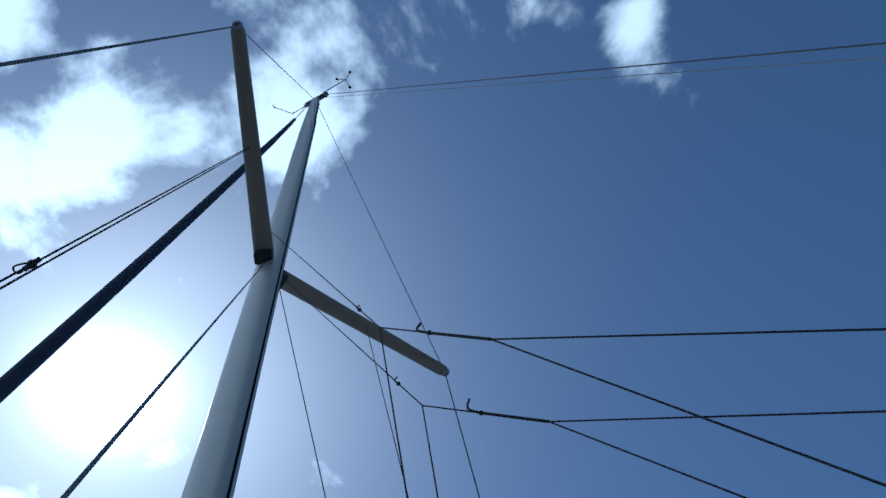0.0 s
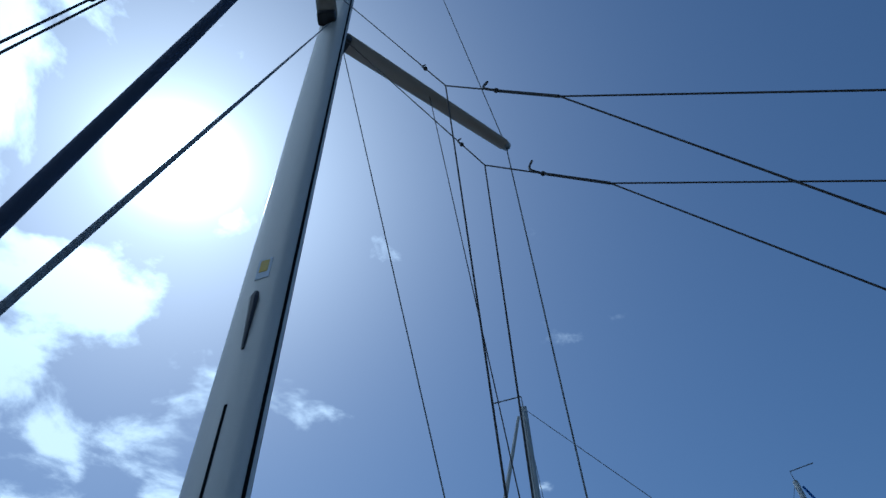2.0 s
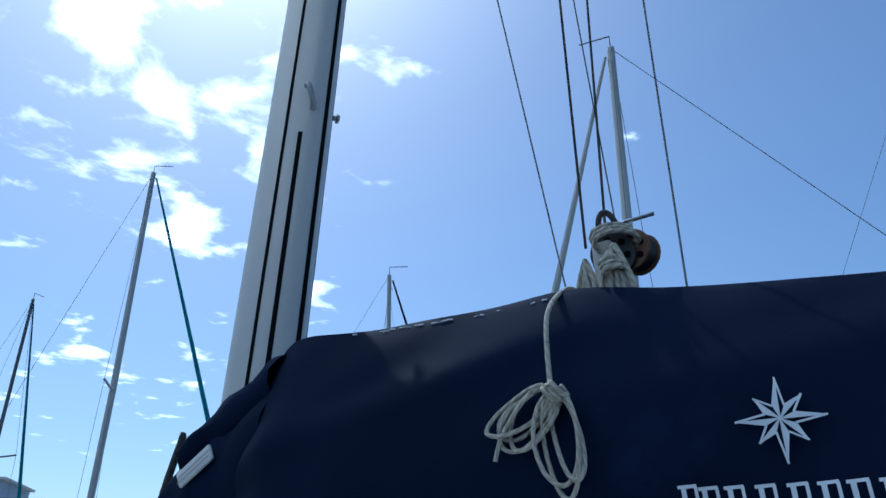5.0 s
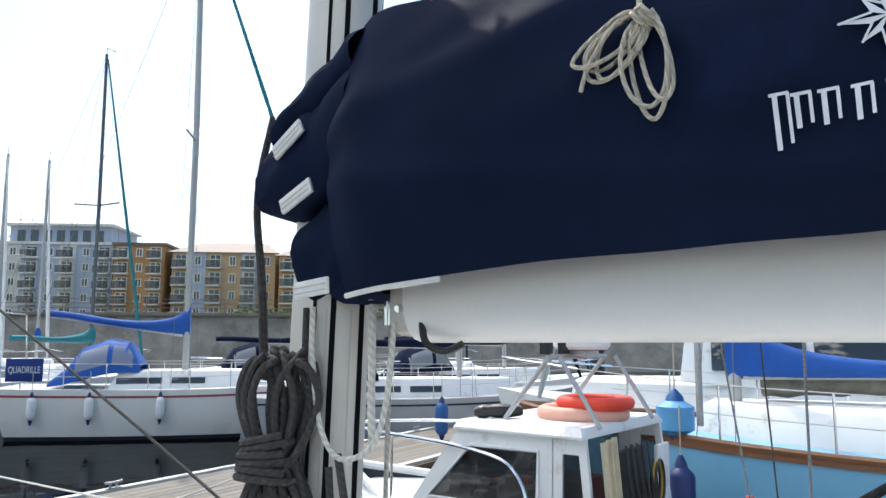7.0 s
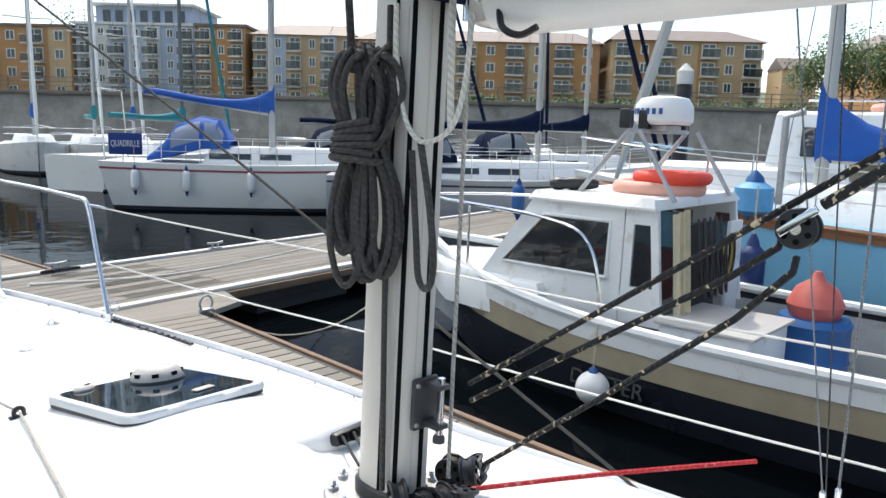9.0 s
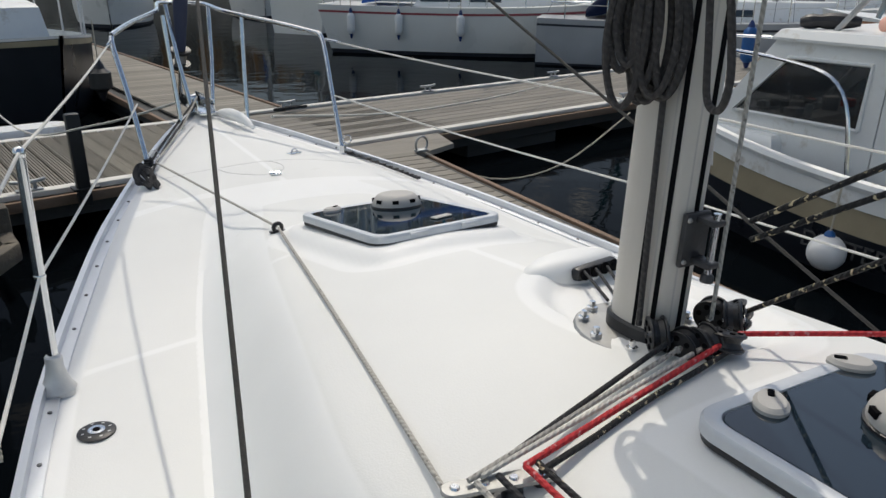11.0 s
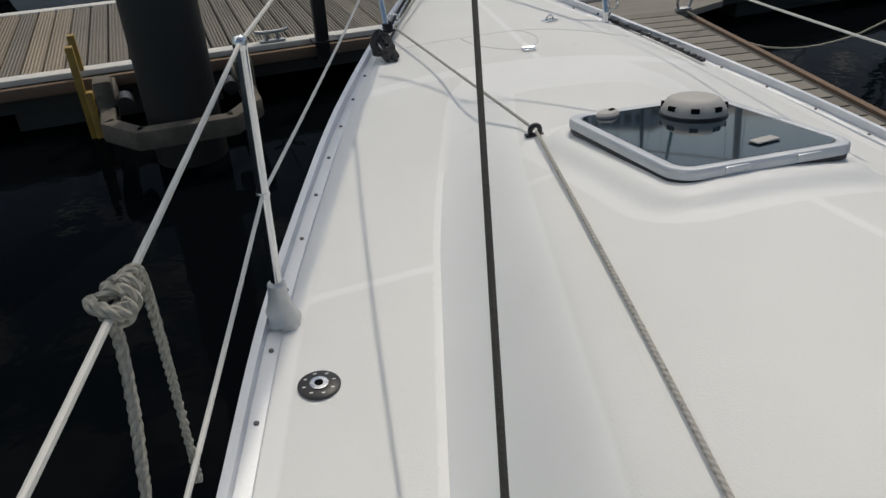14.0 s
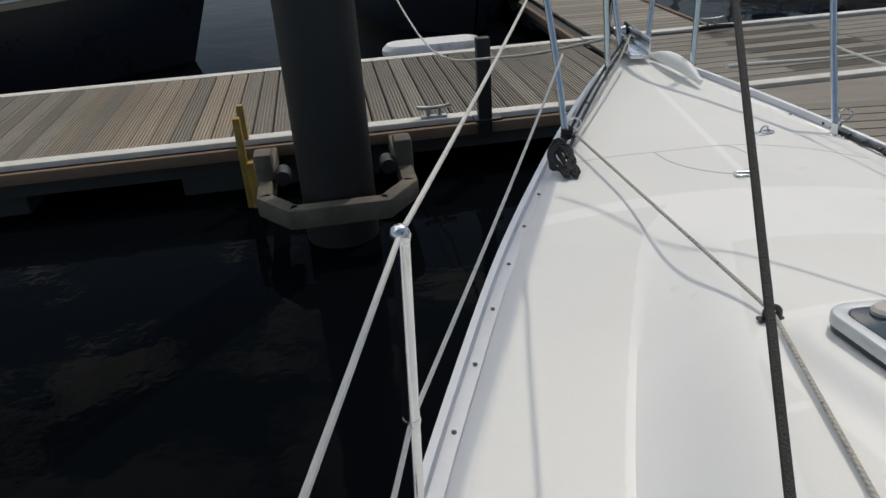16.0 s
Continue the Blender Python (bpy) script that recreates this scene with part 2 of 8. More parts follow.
def tube(bm, pts, r, seg=8, caps=True):
    """A round bar or rope along the points; r a number or one for each point."""
    uv = bm.loops.layers.uv.active
    p = [Vector(q) for q in pts]
    rs = r if isinstance(r, (list, tuple)) else [r] * len(p)
    t0 = (p[1] - p[0]).normalized()
    up = t0.orthogonal().normalized()
    rings, length, ls = [], 0.0, []
    for i, q in enumerate(p):
        t = (p[min(i + 1, len(p) - 1)] - p[max(i - 1, 0)])
        t = t.normalized() if t.length > 1e-9 else t0
        up = (up - t * up.dot(t))
        up = up.normalized() if up.length > 1e-6 else t.orthogonal().normalized()
        side = t.cross(up)
        if i:
            length += (q - p[i - 1]).length
        ls.append(length)
        rings.append([bm.verts.new(q + rs[i] * (math.cos(a) * up + math.sin(a) * side)) for a in (2 * math.pi * k / seg for k in range(seg))])
    for i in range(len(p) - 1):
        for k in range(seg):
            f = bm.faces.new((rings[i][k], rings[i][(k + 1) % seg], rings[i + 1][(k + 1) % seg], rings[i + 1][k]))
            if uv:
                for lp, (u, v) in zip(f.loops, ((ls[i], k / seg), (ls[i], (k + 1) / seg), (ls[i + 1], (k + 1) / seg), (ls[i + 1], k / seg))):
                    lp[uv].uv = (u, v)
    if caps:
        bm.faces.new(rings[0][::-1])
        bm.faces.new(rings[-1])
    return bm


def lathe(bm, prof, c=(0, 0, 0), axis=(0, 0, 1), seg=20):
    """A turned shape: prof holds (radius, height) pairs along the axis."""
    q = Vector((0, 0, 1)).rotation_difference(Vector(axis)).to_matrix()
    rings = [[bm.verts.new(Vector(c) + q @ Vector((max(r, 1e-4) * math.cos(2 * math.pi * k / seg), max(r, 1e-4) * math.sin(2 * math.pi * k / seg), h))) for k in range(seg)]
             for r, h in prof]
    for a, b in zip(rings, rings[1:]):
        for k in range(seg):
            bm.faces.new((a[k], a[(k + 1) % seg], b[(k + 1) % seg], b[k]))
    bm.faces.new(rings[0][::-1])
    bm.faces.new(rings[-1])
    return bm


def prism(bm, outline, z0, z1, inset=0.0):
    """An upright block over a flat outline, its upper edge drawn in by inset."""
    c = sum((Vector((*p, 0)) for p in outline), Vector()) / len(outline)
    lo = [bm.verts.new((x, y, z0)) for x, y in outline]
    mid = [bm.verts.new((x, y, z1 - inset)) for x, y in outline]
    hi = []
    for x, y in outline:
        d = Vector((x, y, 0)) - c
        d = d * (1 - inset / max(d.length, 1e-6))
        hi.append(bm.verts.new((c.x + d.x, c.y + d.y, z1)))
    n = len(lo)
    for a, b in ((lo, mid), (mid, hi)):
        for i in range(n):
            bm.faces.new((a[i], a[(i + 1) % n], b[(i + 1) % n], b[i]))
    bm.faces.new(hi)
    bm.faces.new(lo[::-1])
    return bm


def rounded(w, h, r, k=5):
    """A rectangle with round corners, centred."""
    out = []
    for cx, cy, a0 in ((w / 2 - r, h / 2 - r, 0), (-w / 2 + r, h / 2 - r, 90), (-w / 2 + r, -h / 2 + r, 180), (w / 2 - r, -h / 2 + r, 270)):
        for i in range(k + 1):
            a = radians(a0 + 90 * i / k)
            out.append((cx + r * math.cos(a), cy + r * math.sin(a)))
    return out


def lerp_table(table, y):
    for (y0, v0), (y1, v1) in zip(table, table[1:]):
        if y <= y1:
            k = min(max((y - y0) / (y1 - y0), 0), 1)
            return v0 + (v1 - v0) * k
    return table[-1][1]


def smooth(a, b, x):
    t = min(max((x - a) / (b - a), 0.0), 1.0)
    return t * t * (3 - 2 * t)


def solve_curve(table, y):
    """A smooth value out of a short table, by cubic steps."""
    n = len(table)
    for i in range(n - 1):
        y0, v0 = table[i]
        y1, v1 = table[i + 1]
        if y <= y1 or i == n - 2:
            h = y1 - y0
            t = min(max((y - y0) / h, 0), 1)
            s0 = (v1 - table[i - 1][1]) / (y1 - table[i - 1][0]) if i else (v1 - v0) / h
            s1 = (table[i + 2][1] - v0) / (table[i + 2][0] - y0) if i < n - 2 else (v1 - v0) / h
            return v0 * (2 * t ** 3 - 3 * t * t + 1) + s0 * h * (t ** 3 - 2 * t * t + t) + v1 * (3 * t * t - 2 * t ** 3) + s1 * h * (t ** 3 - t * t)

# ---- the yacht: hull, deck and rails, all in her own frame ----
BEAM = [(-5.2, 1.05), (-3.5, 1.32), (-2.0, 1.36), (-1.0, 1.31), (-0.5, 1.26), (0.0, 1.20), (0.5, 1.12), (1.0, 1.035), (1.5, 0.91), (2.0, 0.765), (2.67, 0.53), (3.2, 0.32), (3.55, 0.16), (3.78, 0.04)]
SHEER = [(-5.2, -0.42), (-2.0, -0.42), (-0.5, -0.40), (0.3, -0.375), (1.0, -0.335), (1.8, -0.25), (2.67, -0.17), (3.3, -0.115), (3.78, -0.08)]
ROOF = [(-5.2, 0.05), (-1.0, 0.045), (-0.3, 0.035), (0.2, 0.012), (0.85, -0.05), (1.3, -0.10), (1.7, -0.13), (2.0, -0.14), (2.6, -0.125), (3.3, -0.10), (3.78, -0.075)]
FOOT = [(-5.2, 0.88), (-1.0, 0.88), (0.0, 0.825), (0.34, 0.768), (0.65, 0.708), (1.0, 0.638), (1.2, 0.596), (1.5, 0.52), (1.7, 0.462), (1.87, 0.41), (1.97, 0.365), (2.06, 0.29), (2.1, 0.25)]
SHOULDER = 0.235


def hatch_lift(x, y):
    """The moulded plinth round the fore hatch."""
    u, v = x * 0.9945 + (y - 1.08) * 0.1045, (y - 1.08) * 0.9945 - x * 0.1045
    d = math.hypot(max(abs(u) - 0.19, 0), max(abs(v) - 0.22, 0)) - 0.05
    return 0.026 * (1 - smooth(0.004, 0.060, d))


def recess(x, y):
    """The sunk well round the mast foot, open to starboard and aft."""
    d = math.hypot((x - 0.16) / 0.25, (y - 0.13) / 0.30)
    return -0.034 * (1 - smooth(0.80, 1.02, d)) * smooth(-0.26, -0.05, y)


def deck_z(x, y):
    hb = solve_curve(BEAM, y)
    zs = solve_curve(SHEER, y) - 0.012
    ax = abs(x)
    side = zs + 0.02 * (1 - min(ax / max(hb, 0.05), 1) ** 2)
    crown = solve_curve(ROOF, y) - 0.19 * (ax / 0.75) ** 2.2
    # forward of the roof the deck is one cambered sheet
    fore = zs + (solve_curve(ROOF, y) - zs) * max(0, 1 - (ax / max(hb, 0.05)) ** 2)
    low = side + (fore - side) * smooth(1.5, 2.25, y)
    w = solve_curve(FOOT, min(y, 2.1))
    t = min(max(min((w - ax) / SHOULDER, (2.05 - y) / 0.30), 0), 1)
    # a plain slope up from a sharp foot, then a round shoulder
    k = t * 1.379 if t < 0.45 else 1 - 1.379 / 1.1 * (1 - t) ** 2
    z = low + max(crown - low, 0) * k
    return z + hatch_lift(x, y) + recess(x, y)


def nonslip(x, y):
    """How far inside a moulded non-slip panel a place on deck lies; below zero on the smooth margins between the panels."""
    ax, hb = abs(x), solve_curve(BEAM, y)
    w = solve_curve(FOOT, min(y, 2.1))
    margin = hb - 0.085 - ax
    if y > 2.09:
        return min(margin, y - 2.14, abs(x + 0.02) - 0.012)
    if ax > w:
        return min(margin, ax - w - 0.018, abs(y - 1.06 - (0.94 - ax) * 0.16) - 0.012)
    d = min(w - SHOULDER + 0.02 - ax, 1.80 - y, abs(y - 1.107) - 0.012)
    u, v = x * 0.9945 + (y - 1.08) * 0.1045, (y - 1.08) * 0.9945 - x * 0.1045
    d = min(d, math.hypot(max(abs(u) - 0.19, 0), max(abs(v) - 0.22, 0)) - 0.145)
    if 0.0 < y < 1.0:
        d = min(d, abs(x - 0.045) - 0.013)
    d = min(d, (math.hypot((x - 0.16) / 0.25, (y - 0.13) / 0.30) - 1.16) * 0.25)
    return min(d, max(ax - 0.27, abs(y + 0.535) - 0.29))


def deck_point(x, y, up=0.0):
    return Vector((x, y, deck_z(x, y) + up))


yacht = thing("sailing_yacht", "white sailing yacht with glossy moulded deck and aluminium rails", "sailboat", m=TRIM)
bm = fresh()
ys = [-5.2 + 0.25 * i for i in range(15)] + [-1.45 + 0.0167 * i for i in range(315)]
ys = [y for y in ys if y < 3.775] + [3.778]
rows = []
for y in ys:
    hb = solve_curve(BEAM, y)
    w = min(solve_curve(FOOT, min(y, 2.1)), hb * 0.74)
    half = [hb - (hb - w) * i / 18 for i in range(18)] + [w - SHOULDER * min(1, w / 0.4) * i / 16 for i in range(16)]
    w2 = w - SHOULDER * min(1, w / 0.4)
    half += [w2 * (1 - i / 34) for i in range(34)]
    xs = [-v for v in half] + [0.0] + half[::-1]
    rows.append([bm.verts.new((x, y, deck_z(x, y))) for x in xs])
for a, b in zip(rows, rows[1:]):
    for i in range(len(a) - 1):
        bm.faces.new((a[i], a[i + 1], b[i + 1], b[i]))
deck = part("deck", bm, DECK, yacht, "white moulded deck with faint non-slip panels", crease=26)
panel_edge = deck.data.attributes.new("nonslip", "FLOAT", "POINT")
panel_edge.data.foreach_set("value", [min(max(nonslip(v.co.x, v.co.y), -0.04), 0.04) for v in deck.data.vertices])
bm = fresh()
prev = None
for y in ys[::5] + [3.778]:
    hb, zs = solve_curve(BEAM, y), solve_curve(SHEER, y)
    ring = []
    for side in (-1, 1):
        seq = [(side * (hb + 0.004) * f, y - 0.35 * (1 - f) * max(0, (y - 2.6)), z) for f, z in ((1, zs - 0.014), (0.99, zs - 0.25), (0.93, -1.0), (0.8, -1.55))]
        ring.append([bm.verts.new(p) for p in (seq if side < 0 else seq[::-1])])
    ring = ring[0] + ring[1]
    if prev:
        for i in range(len(ring) - 1):
            bm.faces.new((prev[i], prev[i + 1], ring[i + 1], ring[i]))
    else:
        bm.faces.new(ring)
    prev = ring
part("hull", bm, HULLW, yacht, "white hull sides")
for side in (-1, 1):
    bm = fresh()
    prev = None
    for y in ys[10:]:
        hb, zs = solve_curve(BEAM, y), solve_curve(SHEER, y)
        s = [(hb - 0.045, zs - 0.014), (hb - 0.043, zs - 0.004), (hb - 0.012, zs - 0.002), (hb - 0.010, zs + 0.022), (hb + 0.008, zs + 0.022), (hb + 0.012, zs - 0.05)]
        ring = [bm.verts.new((side * x, y, z)) for x, z in s]
        if prev:
            for i in range(len(ring) - 1):
                bm.faces.new((prev[i], prev[i + 1], ring[i + 1], ring[i]))
        prev = ring
    rail = part("toe_rail", bm, TRACK, yacht, "silver aluminium toe rail")
    bolt = None
    y = -0.9
    while y < 3.3:
        hb, zs = solve_curve(BEAM, y), solve_curve(SHEER, y)
        if bolt is None:
            b2 = fresh()
            lathe(b2, [(0.0055, -0.002), (0.0055, 0.0015), (0.003, 0.003)], seg=10)
            bolt = mesh_of("bolt", b2, DARKBOLT)
        o = new("bolt", bolt)
        o.parent = rail
        o.location = (side * (hb - 0.028), y, zs - 0.002)
        y += 0.2
# moulded locker lid line on the foredeck and its latch
bm = fresh()
lid = [(-0.23, 2.472), (-0.205, 2.38), (-0.15, 2.30), (-0.06, 2.245), (0.02, 2.29), (0.055, 2.38), (0.035, 2.46), (0.0, 2.488)]
tube(bm, [deck_point(v.x, v.y, -0.0015) for v in spline([(*p, 0) for p in lid], 5)], 0.0035, 6)
part("locker_seam", bm, SEAM, yacht, "pale grey seam of the anchor locker lid")
bm = fresh()
across = [(-0.50, 2.50), (-0.36, 2.487), (-0.19, 2.472), (0.04, 2.49), (0.25, 2.475), (0.47, 2.43)]
tube(bm, [deck_point(v.x, v.y, -0.0022) for v in spline([(*p, 0) for p in across], 6)], 0.0035, 6)
part("locker_seam", bm, SEAM, yacht)
bm = fresh()
box(bm, deck_point(-0.03, 2.225, 0.004), (0.05, 0.03, 0.008), bevel=0.003)
tube(bm, [deck_point(-0.05, 2.225, 0.01), deck_point(-0.01, 2.225, 0.01)], 0.004)
part("latch", bm, STEEL, yacht, "small steel locker latch")
bm = fresh()
box(bm, deck_point(0.193, 2.615, 0.003), (0.075, 0.032, 0.006), Matrix.Rotation(0.5, 3, "Z"), 0.002)
tube(bm, spline([deck_point(0.175, 2.608, 0.005), deck_point(0.185, 2.612, 0.022), deck_point(0.203, 2.618, 0.022), deck_point(0.212, 2.622, 0.005)], 5), 0.0035, 8)
part("pad_eye", bm, STEEL, yacht, "small steel pad eye on the foredeck")
# bow roller and chain locker nose
bm = fresh()
box(bm, (0.0, 3.82, -0.055), (0.1, 0.5, 0.02), bevel=0.006)
box(bm, (-0.05, 3.86, -0.02), (0.008, 0.5, 0.08), bevel=0.003)
box(bm, (0.05, 3.86, -0.02), (0.008, 0.5, 0.08), bevel=0.003)
lathe(bm, [(0.012, -0.045), (0.028, -0.04), (0.018, 0), (0.028, 0.04), (0.012, 0.045)], (0, 4.06, -0.02), (1, 0, 0), 14)
part("bow_roller", bm, STEEL, yacht, "steel bow roller")
bm = fresh()
tube(bm, spline([(0.07, 3.62, -0.06), (0.10, 3.48, -0.045), (0.13, 3.3, -0.055), (0.15, 3.18, -0.085)], 6), [0.012 + 0.02 * math.sin(math.pi * min(i / 17, 1)) for i in range(19)], 12)
part("cleat_mound", bm, GEL, yacht)


def stanchion(x, y, base_up=0.0, h=0.605):
    """A stanchion in its cast socket, with an eye half way and a cap."""
    s = 1 if x > 0 else -1
    zb = solve_curve(SHEER, y)
    e = part("stanchion", tube(fresh(), [(x, y, zb + 0.03), (x, y, zb + 0.3), (x, y, zb + h)], 0.0125, 14), STEEL, yacht, "polished steel stanchion")
    bm = fresh()
    prism(bm, [(x + a, y + b) for a, b in rounded(0.075, 0.075, 0.02)], zb - 0.012, zb + 0.006, 0.004)
    lathe(bm, [(0.044, 0.0), (0.036, 0.014), (0.027, 0.035), (0.021, 0.06), (0.0205, 0.088), (0.017, 0.092)], (x, y, zb + 0.002), seg=18)
    part("socket", bm, CAST, e, "cast grey socket")
    part("cap", lathe(fresh(), [(0.010, -0.016), (0.0130, -0.010), (0.0145, 0), (0.011, 0.010), (0.005, 0.014)], (x, y, zb + h), seg=16), STEEL, e)
    part("eye", lathe(fresh(), [(0.0130, -0.006), (0.0148, 0), (0.0130, 0.006)], (x, y, zb + h * 0.5), seg=14), STEEL, e)
    return Vector((x, y, zb + h)), Vector((x, y, zb + h * 0.5))


ST = {}
for s in (-1, 1):
    ST[s] = [stanchion(s * (solve_curve(BEAM, y) - 0.035), y) for y in (1.0, -0.85, -2.6)]

OUT = {-1: 0.55, 1: 0.49}
pulpit = part("pulpit", tube(fresh(), spline([(-0.55, 2.96, 0.425), (-0.42, 3.25, 0.47), (-0.23, 3.62, 0.52), (-0.16, 3.95, 0.555), (-0.08, 4.02, 0.56), (0.06, 4.02, 0.56), (0.12, 3.95, 0.555), (0.16, 3.62, 0.52), (0.35, 3.25, 0.47), (0.49, 2.98, 0.425)], 6), 0.0125, 12), STEEL, yacht, "bent steel tube pulpit at the bow")
for s in (-1, 1):
    w = OUT[s]
    part("leg", tube(fresh(), spline([(s * 0.485, 2.69, -0.165), (s * (0.487 + (w - 0.49) * 0.45), 2.82, 0.12), (s * w, 2.94, 0.38), (s * (w - 0.015), 2.99, 0.432)], 5), 0.0125, 12), STEEL, pulpit)
    part("leg", tube(fresh(), [(s * 0.185, 3.40, -0.11), (s * 0.20, 3.46, 0.2), (s * 0.215, 3.50, 0.5)], 0.0125, 12), STEEL, pulpit)
    part("leg", tube(fresh(), [(s * 0.06, 3.70, -0.06), (s * 0.10, 3.8, 0.25), (s * 0.125, 3.9, 0.55)], 0.0125, 12), STEEL, pulpit)
    part("base_flange", lathe(fresh(), [(0.03, 0), (0.03, 0.006), (0.018, 0.012), (0.016, 0.05)], (s * 0.485, 2.69, -0.178), seg=16), STEEL, pulpit)
    part("base_flange", lathe(fresh(), [(0.03, 0), (0.03, 0.006), (0.018, 0.012), (0.016, 0.04)], (s * 0.185, 3.40, -0.125), seg=16), STEEL, pulpit)
    ring = [(s * 0.485 + 0.03 + 0.022 * math.cos(a), 2.70, -0.10 + 0.022 * math.sin(a)) for a in (2 * math.pi * k / 14 for k in range(15))]
    part("eye", tube(fresh(), ring, 0.004, 6, False), STEEL, pulpit)
    up = [Vector((s * w, 2.97, 0.40)), ST[s][0][0], ST[s][1][0], ST[s][2][0]]
    lo = [Vector((s * 0.487, 2.83, 0.12)), ST[s][0][1], ST[s][1][1], ST[s][2][1]]
    for line in (up, lo):
        pts = []
        for a, b in zip(line, line[1:]):
            pts += [a.lerp(b, k / 6) + Vector((0, 0, -0.012 * math.sin(math.pi * k / 6))) for k in range(6)]
        solo("lifeline", tube(fresh(), pts + [line[-1]], 0.0041, 8), R_LIFE, "white coated wire lifeline through the stanchions", "lifeline", "lifelines", m=TRIM)
    solo("turnbuckle", tube(fresh(), [up[0], up[0].lerp(up[1], 0.02), up[0].lerp(up[1], 0.021), up[0].lerp(up[1], 0.07), up[0].lerp(up[1], 0.071), up[0].lerp(up[1], 0.09)], [0.004, 0.004, 0.008, 0.008, 0.004, 0.004], 10), STEEL, "steel lifeline turnbuckle at the pulpit", "turnbuckle", m=TRIM)
# genoa track on the starboard side deck by the pulpit and furling line block
bm = fresh()
tr = [deck_point(x, y, 0.012) for x, y in ((0.47, 2.9), (0.50, 2.72), (0.57, 2.45), (0.61, 2.25), (0.63, 2.12))]
tube(bm, tr, 0.006, 6)
for i, q in enumerate(spline(tr, 4)):
    box(bm, q + Vector((0, 0, 0.004)), (0.017, 0.020, 0.014), Matrix.Rotation(i * 0.7, 3, "Z"), 0.003)
solo("chafe_guard", bm, BLACK, "black knotted line lashed along the toe rail", "rope", m=TRIM)

# ---- deck filler ----
filler = thing("deck_filler", "black deck filler cap with a steel key socket", "filler cap", m=TRIM @ Matrix.Translation(deck_point(-0.937, 0.78, 0.0)))
part("flange", lathe(fresh(), [(0.043, 0.0), (0.043, 0.003), (0.038, 0.006), (0.018, 0.006)], seg=32), BLACK, filler)
part("key_socket", lathe(fresh(), [(0.019, 0.004), (0.019, 0.008), (0.014, 0.0085)], seg=20), STEEL, filler, "steel key socket")
part("keyhole", lathe(fresh(), [(0.009, 0.006), (0.009, 0.0095)], seg=8), SLOT, filler)
for k in range(8):
    a = math.pi * k / 4 + 0.2
    part("mark", box(fresh(), (0.031 * math.cos(a), 0.031 * math.sin(a), 0.0062), (0.007, 0.003, 0.001)), WHITEP, filler)


# ---- hatches ----
SATIN = mat("satin_hatch_frame", (0.62, 0.64, 0.66), 0.42, metal=0.3, var=0.06, scale=8, bump=0.03)
def hatch(c, w, d, pitch, label, turn=0.0):
    h = thing("deck_hatch", label, "hatch", "deck hatches", m=TRIM @ Matrix.Translation(c) @ Matrix.Rotation(turn, 4, "Z") @ Matrix.Rotation(pitch, 4, "X"))
    o, i = rounded(w, d, 0.055, 8), rounded(w - 0.055, d - 0.055, 0.035, 8)
    bm = fresh()
    rings = []
    for k, z in ((0.0, 0.0), (-0.002, 0.010), (0.0, 0.017), (0.12, 0.0215), (0.4, 0.023), (0.75, 0.0225), (0.93, 0.021), (1.0, 0.017), (1.0, 0.006)):
        rings.append([bm.verts.new((x + (x2 - x) * k, y + (y2 - y) * k, z)) for (x, y), (x2, y2) in zip(o, i)])
    n = len(o)
    for a, b in zip(rings, rings[1:]):
        for k in range(n):
            bm.faces.new((a[k], a[(k + 1) % n], b[(k + 1) % n], b[k]))
    part("frame", bm, SATIN, h, "satin silver rounded frame")
    part("pane", prism(fresh(), rounded(w - 0.056, d - 0.056, 0.035, 8), 0.006, 0.0205, 0.002), TINT, h, "smoked acrylic pane")
    part("gasket", prism(fresh(), rounded(w - 0.006, d - 0.006, 0.053, 8), -0.012, 0.001, 0.001), BLACK, h)
    return h


def vent(h, x, y, r=0.066):
    v = part("ventilator", lathe(fresh(), [(r, 0.020), (r * 1.0, 0.034), (r * 0.95, 0.046), (r * 0.78, 0.060), (r * 0.66, 0.064), (r * 0.6, 0.063), (r * 0.3, 0.068), (0.002, 0.069)], (x, y, 0), seg=32), GREYP, h, "grey domed ventilator")
    for k in range(8):
        a = 2 * math.pi * k / 8 + 0.2
        q = Matrix.Rotation(a, 3, "Z")
        part("slot", box(fresh(), Vector((x, y, 0.044)) + q @ Vector((r * 0.925, 0, 0)), (0.012, 0.02, 0.011), q), SLOT, v)
    part("skirt", lathe(fresh(), [(r * 1.05, 0.020), (r * 1.05, 0.025), (r * 0.99, 0.027)], (x, y, 0), seg=32), BLACK, v)


def knob(h, x, y, a):
    q = Matrix.Rotation(a, 4, "Z")
    bm = fresh()
    o = [(0.032 * math.cos(t) * (1.35 if math.cos(t) > 0 else 1) , 0.026 * math.sin(t)) for t in (2 * math.pi * k / 20 for k in range(20))]
    prism(bm, o, 0.0205, 0.032, 0.006)
    bm.transform(Matrix.Translation((x, y, 0)) @ q)
    k2 = part("handle", bm, GREYP, h, "grey latch handle")
    bm = fresh()
    box(bm, (0.022, 0, 0.032), (0.02, 0.01, 0.006), bevel=0.002)
    bm.transform(Matrix.Translation((x, y, 0)) @ q)
    part("grip", bm, SLOT, k2)


